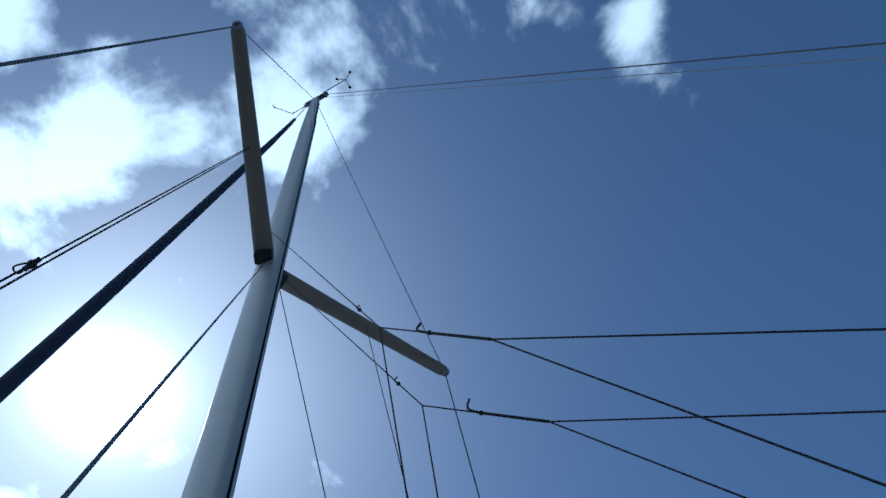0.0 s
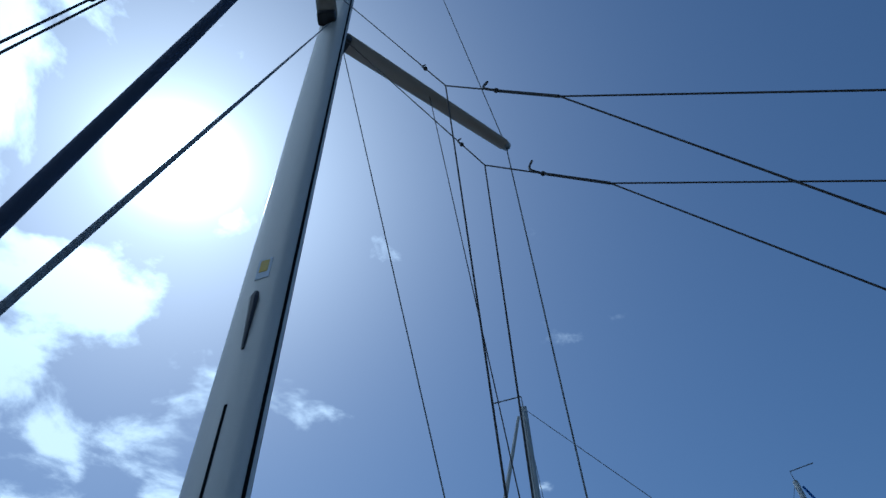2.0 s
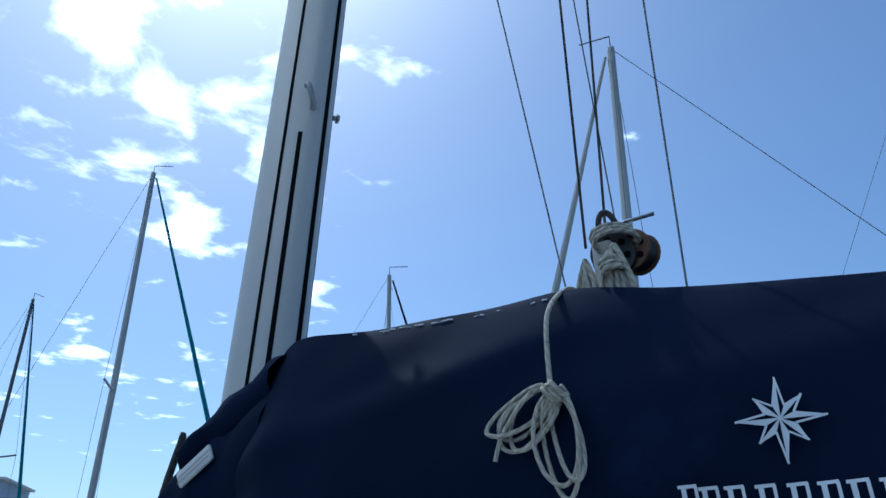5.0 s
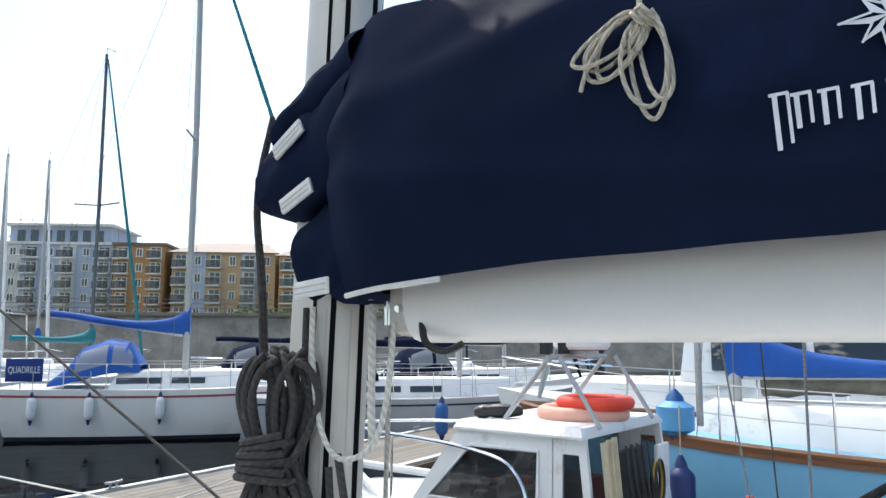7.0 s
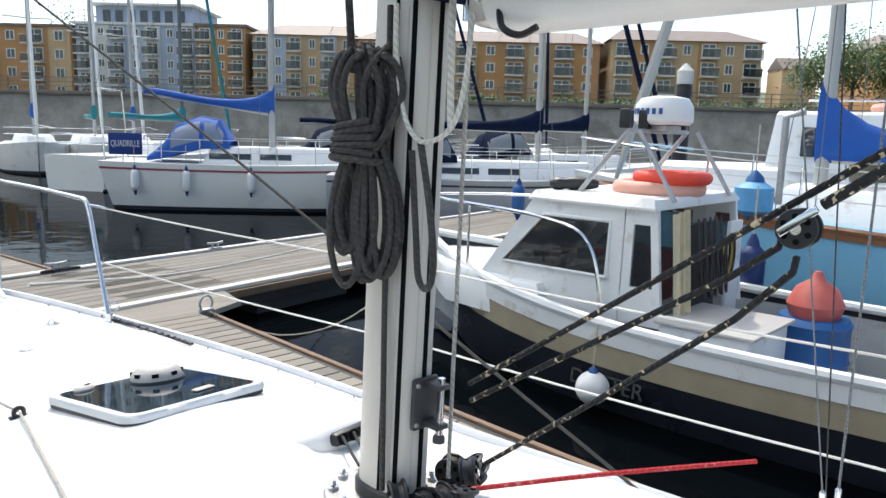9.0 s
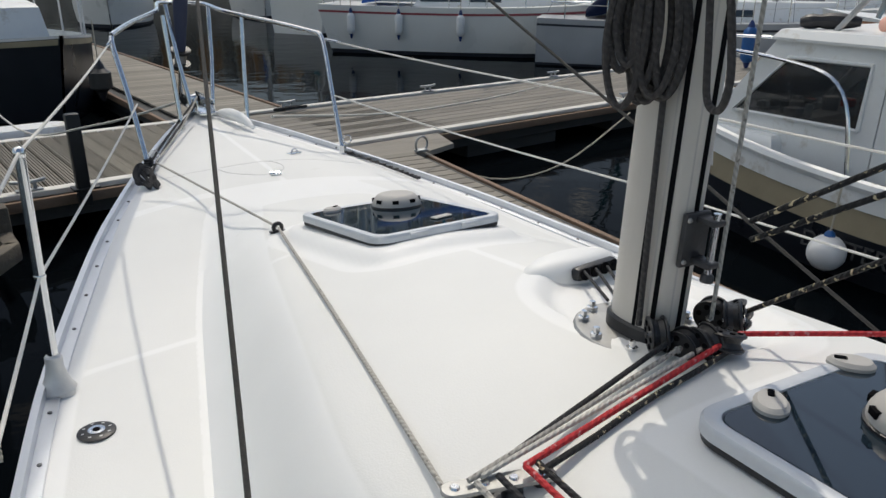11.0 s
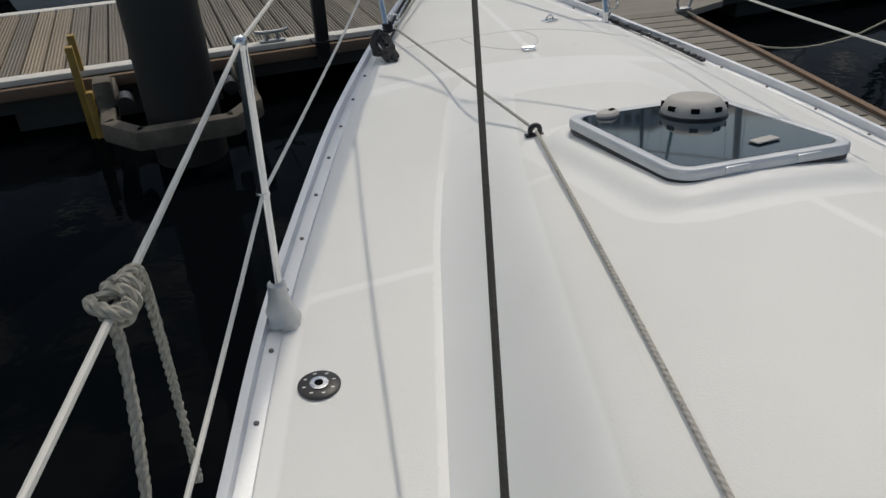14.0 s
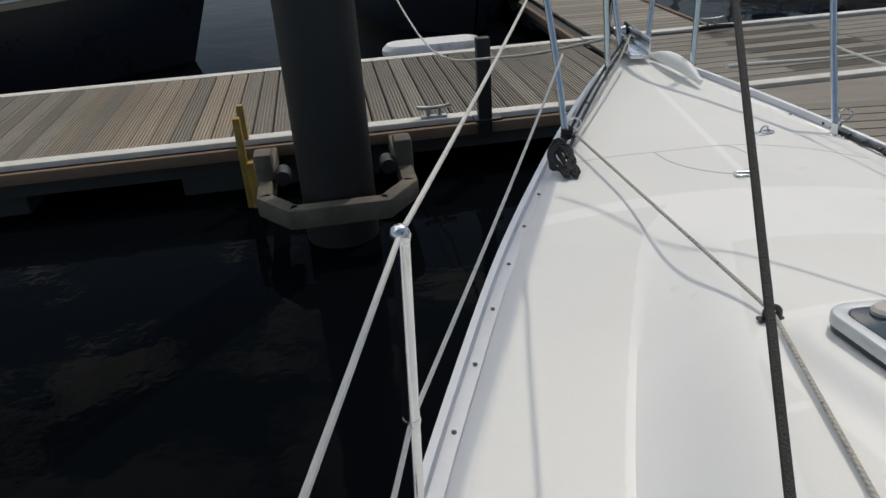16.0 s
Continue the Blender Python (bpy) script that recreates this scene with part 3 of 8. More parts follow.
fore = hatch((0.01, 1.092, -0.048), 0.46, 0.505, math.atan2(-0.047, 0.46), "low deck hatch with smoked pane, silver frame and grey ventilator", radians(6))
vent(fore, 0.07, 0.12, 0.080)
knob(fore, -0.13, 0.20, 0.5)
knob(fore, 0.14, 0.215, 2.4)
part("label_plate", box(fresh(), (0.06, -0.15, 0.024), (0.07, 0.03, 0.006), Matrix.Rotation(0.15, 3, "Z"), 0.004), GREYP, fore)
for x in (-0.09, 0.09):
    part("hinge", box(fresh(), (x, -0.2515, 0.012), (0.062, 0.010, 0.014), bevel=0.003), SATIN, fore, "steel hinge")
main = hatch((0.0, -0.535, 0.042), 0.45, 0.49, 0.0, "smoked deck hatch with grey ventilator and two latch handles")
vent(main, 0.035, 0.055, 0.070)
knob(main, -0.10, 0.195, 0.7)
knob(main, 0.135, 0.215, 2.3)
for x in (-0.09, 0.09):
    part("hinge", box(fresh(), (x, -0.246, 0.012), (0.075, 0.012, 0.02), bevel=0.004), STEEL, main)

# ---- mast ----
RAKE = 0.0349
mast_m = TRIM @ Matrix.Translation((-0.004, 0.009, 0.0)) @ Matrix.Rotation(math.atan(RAKE), 4, "X")
mast = thing("mast", "tall grey aluminium mast stepped on deck", "mast", m=mast_m)
MZ = 10.45


def mast_section(k=1.0):
    return [(0.049 * k * math.copysign(abs(math.cos(a)) ** 0.85, math.cos(a)), 0.076 * k * math.copysign(abs(math.sin(a)) ** 0.8, math.sin(a))) for a in (2 * math.pi * i / 40 for i in range(40))]


bm = fresh()
rings = []
for z, k in ((0.035, 1), (2, 1), (4.6, 1), (8.4, 1), (9.4, 0.88), (MZ, 0.72)):
    rings.append([bm.verts.new((x, y, z)) for x, y in mast_section(k)])
for a, b in zip(rings, rings[1:]):
    for i in range(40):
        bm.faces.new((a[i], a[(i + 1) % 40], b[(i + 1) % 40], b[i]))
bm.faces.new(rings[-1])
part("profile", bm, ALU, mast, "grey anodised mast profile")


def on_mast(deg, off=0.0):
    """A place on the profile at a bearing, 0 ahead, 90 to starboard."""
    a = radians(90 - deg)
    c, s = math.cos(a), math.sin(a)
    return (0.049 + off) * math.copysign(abs(c) ** 0.85, c), (0.076 + off) * math.copysign(abs(s) ** 0.8, s)


for deg, z0, z1, w in ((180, 0.05, 10.0, 0.010), (232, 0.05, 1.895, 0.009), (262, 0.05, 2.30, 0.007), (140, 1.2, 9.0, 0.004)):
    x, y = on_mast(deg, -0.003)
    part("track_groove", box(fresh(), (x, y, (z0 + z1) / 2), (w, 0.009, z1 - z0), Matrix.Rotation(math.atan2(y * 0.42, x) + math.pi / 2, 3, "Z")), SLOT, mast, "dark luff groove")
for deg in (200, 243):
    x, y = on_mast(deg, -0.0015)
    part("joint_line", box(fresh(), (x, y, 0.5), (0.003, 0.004, 0.9), Matrix.Rotation(math.atan2(y * 0.42, x) + math.pi / 2, 3, "Z")), GREYP, mast)
# eye, exit slot and sticker on the aft face
part("eye", tube(fresh(), spline([(-0.041, -0.050, 2.015), (-0.050, -0.066, 2.005), (-0.046, -0.072, 1.985), (-0.036, -0.072, 1.962), (-0.028, -0.063, 1.955)], 4), 0.006, 8), DULL, mast, "small cast eye")
part("stud", lathe(fresh(), [(0.006, 0), (0.006, 0.014), (0.011, 0.016), (0.009, 0.022)], (0.040, -0.046, 1.988), (0.8, -0.5, 0), 10), DULL, mast)
part("sticker", box(fresh(), (-0.0485, -0.02, 2.78), (0.04, 0.003, 0.085), Matrix.Rotation(radians(-82), 3, "Z")), STITCH, mast, "white and yellow sticker")
part("sticker_panel", box(fresh(), (-0.0500, -0.02, 2.79), (0.025, 0.003, 0.05), Matrix.Rotation(radians(-82), 3, "Z")), mat("yellow_print", (0.6, 0.42, 0.05), 0.5), mast)
part("halyard_exit", tube(fresh(), [(-0.048, -0.016, 2.68), (-0.054, -0.018, 2.65), (-0.049, -0.02, 2.47)], [0.008, 0.012, 0.004], 8), BLACK, mast)
# masthead fittings
bm = fresh()
box(bm, (0, -0.02, MZ + 0.02), (0.06, 0.3, 0.05), bevel=0.01)
lathe(bm, [(0.03, -0.02), (0.03, 0.02)], (0, -0.15, MZ), (1, 0, 0), 16)
lathe(bm, [(0.03, -0.02), (0.03, 0.02)], (0, 0.12, MZ), (1, 0, 0), 16)
part("masthead_crane", bm, DULL, mast, "masthead crane with sheaves")
bm = fresh()
tube(bm, [(0, -0.1, MZ), (0.0, -0.1, MZ + 0.35), (0.0, -0.42, MZ + 0.42)], 0.006, 6)
for k in range(3):
    a = 2 * math.pi * k / 3
    tube(bm, [(0, -0.42, MZ + 0.42), (0.11 * math.cos(a), -0.42 + 0.11 * math.sin(a), MZ + 0.42)], 0.004, 6)
    bmesh.ops.create_icosphere(bm, subdivisions=1, radius=0.022, matrix=Matrix.Translation((0.11 * math.cos(a), -0.42 + 0.11 * math.sin(a), MZ + 0.42)))
tube(bm, [(0.0, 0.1, MZ), (0.02, 0.34, MZ + 0.1), (-0.16, 0.5, MZ + 0.12)], 0.005, 6)
tube(bm, [(0.02, 0.34, MZ + 0.1), (0.03, 0.34, MZ + 0.3)], 0.005, 6)
box(bm, (-0.16, 0.5, MZ + 0.15), (0.05, 0.004, 0.06))
part("wind_instrument", bm, BLACK, mast, "black wind vane and cup anemometer")
# spreaders
BRONZE = mat("weathered_spreader", (0.36, 0.31, 0.25), 0.55, metal=0.0, var=0.06, scale=4, bump=0.0, fine=12)
for s in (-1, 1):
    bm = fresh()
    a, b = Vector((s * 0.045, 0.0, 4.758)), Vector((s * 1.053, -0.466, 4.889))
    q = (b - a).normalized()
    t = Vector((0, 0, 1)).cross(q).normalized()
    rings = []
    for k in (0, 0.03, 0.5, 0.98, 1.0):
        w = (0.05 - 0.016 * k) * (0.8 if k in (0, 1.0) else 1)
        c = a.lerp(b, k)
        rings.append([bm.verts.new(c + t * w * math.cos(x) + Vector((0, 0, 1)) * 0.02 * math.sin(x)) for x in (2 * math.pi * i / 16 for i in range(16))])
    for r1, r2 in zip(rings, rings[1:]):
        for i in range(16):
            bm.faces.new((r1[i], r1[(i + 1) % 16], r2[(i + 1) % 16], r2[i]))
    bm.faces.new(rings[0])
    bm.faces.new(rings[-1])
    sp = part("spreader", bm, BRONZE, mast, "grey aluminium spreader")
    part("spreader_root", box(fresh(), (s * 0.07, -0.01, 4.74), (0.07, 0.09, 0.06), Matrix.Rotation(-s * 0.45, 3, "Z"), 0.012), BLACK, sp, "dark cast root bracket")
    part("spreader_tip", bmesh.ops.create_icosphere(fresh_bm := fresh(), subdivisions=2, radius=0.028, matrix=Matrix.Translation(b)) and fresh_bm, DULL, sp)

# ---- mast step ----
step = thing("mast_step", "grey steel mast step with turning eyes on deck", "mast step", m=TRIM @ Matrix.Translation((-0.004, 0.009, 0.0)))
part("plate", prism(fresh(), [(0.125 * math.cos(a), 0.135 * math.sin(a) + 0.01) for a in (2 * math.pi * k / 24 for k in range(24))], -0.005, 0.022, 0.004), DULL, step, "worn grey plate")
part("collar", prism(fresh(), [(x * 1.12, y * 1.1) for x, y in mast_section()], 0.02, 0.05, 0.005), BLACK, step)
for deg in (20, 60, 100, 140, 195, 235, 275, 315, 345):
    a = radians(90 - deg)
    c = Vector((0.105 * math.cos(a), 0.115 * math.sin(a) + 0.01, 0.022))
    part("bolt", lathe(fresh(), [(0.011, 0), (0.011, 0.008), (0.006, 0.009), (0.006, 0.02)], c, seg=8), STEEL, step)


def block(c, axis, r=0.034, m=TRIM, label="black turning block at the mast foot", cheek=BLACK):
    """A pulley block: two cheeks, a sheave between them, a pin."""
    t = thing("pulley_block", label, "pulley", "pulley blocks", m=m @ Matrix.Translation(c) @ Vector((0, 0, 1)).rotation_difference(Vector(axis)).to_matrix().to_4x4())
    for s in (-1, 1):
        bm = fresh()
        lathe(bm, [(r * 0.96, -0.003), (r, 0), (r * 0.9, 0.003)], (0, 0, s * 0.013), seg=24)
        part("cheek", bm, cheek, t)
        for k in range(6):
            a = math.pi * k / 3
            part("cheek_hole", lathe(fresh(), [(r * 0.15, -0.0045), (r * 0.15, 0.0045)], (r * 0.62 * math.cos(a), r * 0.62 * math.sin(a), s * 0.0135), seg=10), SLOT, t)
    part("sheave", lathe(fresh(), [(r * 0.85, -0.009), (r * 0.72, 0), (r * 0.85, 0.009)], seg=24), BLACK, t)
    part("pin", lathe(fresh(), [(0.007, -0.019), (0.007, 0.019)], seg=10), STEEL, t)
    return t


for c, ax in (((-0.06, -0.075, 0.06), (0.8, -0.5, 0.1)), ((0.0, -0.13, 0.055), (0.9, -0.1, 0.2)), ((0.03, -0.15, 0.06), (0.2, 0.1, 1)), ((0.09, -0.115, 0.075), (0.6, -0.8, 0.2)), ((0.1, -0.06, 0.06), (0.9, 0.3, 0.1)), ((-0.03, -0.11, 0.045), (1, 0.2, 0.1))):
    block(c, ax)
block((0.165, -0.055, 0.045), (-0.35, 0.45, 0.8), 0.036, label="black flat block lying to starboard of the mast foot")
block((0.13, -0.085, 0.05), (-0.3, 0.35, 0.85), 0.030, label="black flat block lying to starboard of the mast foot")
# vang bracket on the mast
DARKMET = mat("dark_cast_bracket", (0.05, 0.05, 0.053), 0.5, metal=0.3, var=0.15, scale=12, bump=0.08)
vb = thing("vang_bracket", "grey bolted kicking strap bracket on the mast", "bracket", m=mast_m)
part("plate", box(fresh(), (0.0, -0.080, 0.235), (0.062, 0.012, 0.10), bevel=0.005), DARKMET, vb)
for x in (-0.024, 0.024):
    for z in (0.197, 0.273):
        part("rivet", lathe(fresh(), [(0.005, 0), (0.0035, 0.004)], (x, -0.086, z), (0, -1, 0), 10), DULL, vb)
part("pin", tube(fresh(), [(0.008, -0.115, 0.175), (0.008, -0.115, 0.29)], 0.007, 12), STEEL, vb, "vertical steel pin")
part("pin_cap", lathe(fresh(), [(0.012, 0), (0.012, 0.010), (0.008, 0.015)], (0.008, -0.115, 0.166), seg=12), DARKMET, vb)
for z in (0.197, 0.273):
    part("lug", box(fresh(), (0.008, -0.102, z), (0.030, 0.045, 0.011), bevel=0.003), DARKMET, vb)

# ---- boom and sail cover ----
boom = thing("boom", "pale grey aluminium boom under the sail cover", "boom", m=TRIM)
bm = fresh()
rings = []
for y in (-0.245, -0.25, -2.0, -3.3):
    z = 0.975 - 0.02 * (-y - 0.25)
    rings.append([bm.verts.new((0.066 * math.copysign(abs(math.cos(a)) ** 0.6, math.cos(a)), y, z + 0.085 * math.copysign(abs(math.sin(a)) ** 0.7, math.sin(a)))) for a in (2 * math.pi * i / 32 for i in range(32))])
for a, b in zip(rings, rings[1:]):
    for i in range(32):
        bm.faces.new((a[i], a[(i + 1) % 32], b[(i + 1) % 32], b[i]))
bm.faces.new(rings[0])
bm.faces.new(rings[-1])
part("profile", bm, BOOM, boom, "smooth pale aluminium profile")
part("end_casting", box(fresh(), (0.0, -0.225, 0.975), (0.10, 0.06, 0.15), bevel=0.02), ALU, boom, "grey end casting")
part("gooseneck", box(fresh(), (0.0, -0.13, 0.985), (0.07, 0.08, 0.05), bevel=0.01), DULL, boom, "dark gooseneck fitting")
part("gooseneck_pin", tube(fresh(), [(0.0, -0.16, 0.92), (0.0, -0.16, 1.05)], 0.011, 12), STEEL, boom)
for z in (0.94, 1.0):
    part("bolt", lathe(fresh(), [(0.008, 0), (0.005, 0.006)], (-0.05, -0.225, z), (-1, 0, 0), 8), STEEL, boom)
part("reef_bail", tube(fresh(), spline([(-0.05, -0.27, 0.93), (-0.06, -0.285, 0.89), (-0.055, -0.315, 0.875), (-0.05, -0.345, 0.885)], 5), 0.0055, 8), BLACK, boom, "black looped line end")

# the cover: a draped tent over the flaked sail
TOP = [(-3.3, 1.15), (-2.2, 1.21), (-1.4, 1.27), (-1.0, 1.318), (-0.81, 1.352), (-0.7, 1.38), (-0.6, 1.385), (-0.45, 1.395), (-0.3, 1.415), (-0.2, 1.43), (-0.17, 1.42)]
LOW = [(-3.3, 0.95), (-1.0, 0.965), (-0.6, 0.975), (-0.35, 0.965), (-0.2, 0.96), (-0.1, 0.955)]


def cover_point(u, y, side):
    """u runs from the lower edge (0) to the ridge (1)."""
    zt, zl = solve_curve(TOP, y), solve_curve(LOW, y)
    z = zl + (zt - zl) * u
    w = 0.085 + 0.125 * math.sin(math.pi * min(0.12 + 0.88 * u, 1.0)) ** 0.7 * (1 - 0.25 * u)
    w *= 1 - smooth(0.93, 1.0, u) * 0.75
    n = noise.noise(Vector((y * 2.3, u * 1.2, side * 3.0))) * 0.018 + noise.noise(Vector((y * 7 + u * 5, u * 2.5 - y, side * 5.0))) * 0.007
    fold = 0.012 * math.exp(-((u - 0.55 + 0.5 * (y + 0.3)) / 0.07) ** 2) * smooth(-0.9, -0.3, y) + 0.010 * math.exp(-((u - 0.2 - 0.3 * (y + 0.6)) / 0.05) ** 2)
    n += 0.005 * math.sin(y * 31) * (1 - smooth(0, 0.12, u))
    return Vector((side * (w + n + fold) * (1 - 0.25 * smooth(-0.28, -0.14, y)), y, z + 0.006 * noise.noise(Vector((y * 5, 7.7, side)))))


cover = thing("sail_cover", "dark navy canvas sail cover lying folded along the boom", "sail cover", m=TRIM)
bm = fresh()
cy = [-3.3 + 0.1 * i for i in range(20)] + [-1.3 + 0.02 * i for i in range(57)]
NU = 30
rows = []
for y in cy:
    ring = [cover_point(i / NU, y, -1) for i in range(NU + 1)] + [cover_point(1 - i / NU, y, 1) for i in range(NU + 1)]
    rows.append([bm.verts.new(p) for p in ring])
for a, b in zip(rows, rows[1:]):
    for i in range(len(a) - 1):
        bm.faces.new((a[i], a[i + 1], b[i + 1], b[i]))
body = part("canvas", bm, NAVY, cover, "navy canvas with soft creases")
# front lappets that close round the mast, in three folds
for k, (z0, z1, y1, sx) in enumerate(((1.215, 1.335, 0.04, 0.115), (1.10, 1.275, 0.065, 0.125), (0.955, 1.13, -0.02, 0.105))):
    bm = fresh()
    rows = []
    for i in range(13):
        t = i / 12
        y = -0.2 + (y1 + 0.2) * t
        ring = []
        for j in range(25):
            a = 2 * math.pi * j / 24
            zc = (z0 + z1) / 2 - 0.03 * t + (0.05 * (1 - t) if k < 2 else 0.02)
            hh = (z1 - z0) / 2 * (1.15 - 0.5 * t ** 2) * (1 if i < 12 else 0.55)
            x = sx * (1.22 - 0.28 * t) * (1 if i < 12 else 0.7)
            cx = math.copysign(abs(math.cos(a)) ** 0.5, math.cos(a))
            ring.append(bm.verts.new((x * cx + 0.012 * noise.noise(Vector((t * 4, j * 0.4, k))), y, zc + hh * math.sin(a) + 0.014 * noise.noise(Vector((t * 5, j * 0.3, k + 9))))))
        rows.append(ring)
    for a, b in zip(rows, rows[1:]):
        for j in range(24):
            bm.faces.new((a[j], a[j + 1], b[j + 1], b[j]))
    bmesh.ops.remove_doubles(bm, verts=bm.verts[:], dist=0.0005)
    part("lappet", bm, NAVY, cover, "folded navy canvas lappet round the mast")
for y, z, ang in ((-0.06, 1.215, 30), (-0.085, 1.118, 22), (-0.115, 0.972, 4)):
    sx = -0.139 if z > 1.0 else -0.128
    part("strap", box(fresh(), (sx, y, z), (0.006, 0.075, 0.026), Matrix.Rotation(radians(-ang), 3, "X"), 0.002), WEB, cover, "white webbing strap")
    for d in (-0.006, 0.003):
        part("strap_seam", box(fresh(), (sx - 0.0032, y, z + d), (0.001, 0.07, 0.002), Matrix.Rotation(radians(-ang), 3, "X")), GREYP, cover)
# piping at the lower edge and a white bolt rope
bm = fresh()
tube(bm, [cover_point(0.0, y, -1) + Vector((0.0, 0, -0.004)) for y in cy if y > -0.40], 0.004, 6)
part("edge_tape", bm, WEB, cover, "pale tape along the lower edge")
bm = fresh()
rnd = random.Random(21)
for k in range(26):
    y0 = -0.66 + 0.0125 * k + rnd.uniform(-0.003, 0.003)
    if rnd.random() < 0.35:
        continue
    u0 = 0.90 + 0.06 * (y0 + 0.66) + rnd.uniform(-0.004, 0.004)
    tube(bm, [cover_point(u0, y0, -1) + Vector((-0.001, 0, 0)), cover_point(u0 + rnd.uniform(-0.006, 0.006), y0 + rnd.uniform(0.005, 0.012), -1) + Vector((-0.0015, 0, 0))], rnd.uniform(0.0005, 0.0013), 5)
part("worn_seam", bm, STITCH, cover, "worn pale seam")


def side_at(y, z, off=0.004):
    """A point on the cover's port side at that length and height."""
    zt, zl = solve_curve(TOP, y), solve_curve(LOW, y)
    p = cover_point((z - zl) / (zt - zl), y, -1)
    return Vector((p.x - off, y, z))


# printed star with split points, and plain bars for the maker's lettering
bm = fresh()
C = (-0.902, 1.144)
for k in range(8):
    a = math.pi / 4 * k + math.pi / 2 - 0.03
    R = 0.039 if k % 2 == 0 else 0.029
    da = math.pi / 8
    tip = (C[0] - R * math.cos(a) * 0.98, C[1] + R * math.sin(a))
    mid = (C[0] - 0.014 * math.cos(a + da), C[1] + 0.014 * math.sin(a + da))
    vs = [bm.verts.new(side_at(*p, 0.006)) for p in (C, tip, mid)]
    bm.faces.new(vs)
    m2 = (C[0] - 0.013 * math.cos(a - da), C[1] + 0.013 * math.sin(a - da))
    edge = [C, tip, m2]
    vs = [side_at(*p, 0.006) for p in edge]
    tube(bm, [vs[0], vs[1]], 0.0008, 4)
    tube(bm, [vs[1], vs[2]], 0.0012, 4)
part("printed_star", bm, STITCH, cover, "white eight-pointed star print", smooth=False)


def stroke(bm, pts, w):
    for (a, b) in zip(pts, pts[1:]):
        p, q = Vector((0, *a)), Vector((0, *b))
        d = (q - p).normalized()
        n = Vector((0, -d.z, d.y)) * w / 2
        vs = [bm.verts.new(side_at(v.y, v.z, 0.006)) for v in (p + n, q + n, q - n, p - n)]
        bm.faces.new(vs)


zb, hh = 1.063, 0.042
for i, (y, h) in enumerate(((-0.808, 0.05), (-0.826, 0.030), (-0.848, 0.030), (-0.874, 0.030), (-0.9, 0.030), (-0.924, 0.030), (-0.946, 0.030), (-0.97, 0.030))):
    bm = fresh()
    z = zb - (0.018 if i == 0 else 0) + 0.1 * (y + 0.81) * 0.6
    stroke(bm, [(y, z), (y, z + h)], 0.0045)
    stroke(bm, [(y + 0.005, z + h), (y - 0.012, z + h)], 0.003)
    stroke(bm, [(y - 0.011, z + h * 0.1), (y - 0.011, z + h)], 0.003)
    part("printed_bar", bm, STITCH, cover, "white printed bar", smooth=False)


def hank(name, top, drop, width, n, r, material, label, seed, m=TRIM, side=(0, 1, 0), out=(-1, 0, 0), tail=0.0):
    """A gathered coil of rope that hangs from a point: long loops, a wrapped neck, a loose tail."""
    rnd = random.Random(seed)
    s, o = Vector(side), Vector(out)
    top = Vector(top)
    h = thing(name, label, "rope", "coiled ropes", m=m)
    pts = []
    for i in range(n):
        w = width * rnd.uniform(0.45, 1.0) * (1 if i % 2 else -1)
        d = drop * rnd.uniform(0.7, 1.0)
        f = o * rnd.uniform(0.2, 1.6) * r * 2
        c = rnd.uniform(-0.35, 0.35) * width
        for k in range(9):
            a = 2 * math.pi * k / 9
            pts.append(top + s * (c + w * 0.5 * math.sin(a)) * (0.25 + 0.75 * (0.5 - 0.5 * math.cos(a))) + Vector((0, 0, -d * (0.5 - 0.5 * math.cos(a)))) + f)
    if tail:
        pts += [top + o * r + s * width * 0.3, top + o * r * 2 + s * width * 0.5 + Vector((0, 0, -tail * 0.6)), top + o * r + s * width * 0.62 + Vector((0, 0, -tail))]
    part("loop", tube(fresh(), spline(pts, 4), r, 7), material, h)
    return h


def wraps(h, c, rad, n, r, material, axis=(0, 0, 1), squash=0.6, pitch=None):
    c, ax = Vector(c), Vector(axis).normalized()
    u = ax.orthogonal().normalized()
    v = ax.cross(u)
    pts = [c + ax * (t - n / 2) * (pitch or 2.0 * r) + rad * (u * math.cos(2 * math.pi * t) * squash + v * math.sin(2 * math.pi * t)) for t in (i / 10 for i in range(int(n * 10) + 1))]
    part("wrapping", tube(fresh(), pts, r, 7), material, h)


# cream coil on the cover's side, with its line from the ridge
h = thing("rope_coil", "cream rope hanging in loose loops on the sail cover", "rope", "coiled ropes", m=TRIM)
x0 = side_at(-0.69, 1.2).x - 0.008
line = [(-0.02, -0.665, 1.392), (-0.10, -0.674, 1.368), (x0 + 0.02, -0.682, 1.30), (x0 - 0.004, -0.69, 1.21)]
part("line", tube(fresh(), spline(line, 6), 0.003, 8), R_CREAM, h)
pts = []
rnd = random.Random(3)
for i in range(7):
    left = i % 2 == 0
    ang = radians(221 + rnd.uniform(-16, 12)) if left else radians(-80 + rnd.uniform(-11, 11))
    L = rnd.uniform(0.06, 0.09) if left else rnd.uniform(0.075, 0.112)
    w = rnd.uniform(0.013, 0.026)
    d = Vector((0, -math.cos(ang), math.sin(ang)))
    nrm = Vector((0, d.z, -d.y))
    c = Vector((x0 - 0.003 * (i % 3), -0.692, 1.205))
    for k in range(8):
        a = 2 * math.pi * k / 8
        pts.append(c + d * L * (0.5 - 0.5 * math.cos(a)) + nrm * w * math.sin(a) + Vector((-0.004 * math.sin(a * 2 + i), 0, 0)))
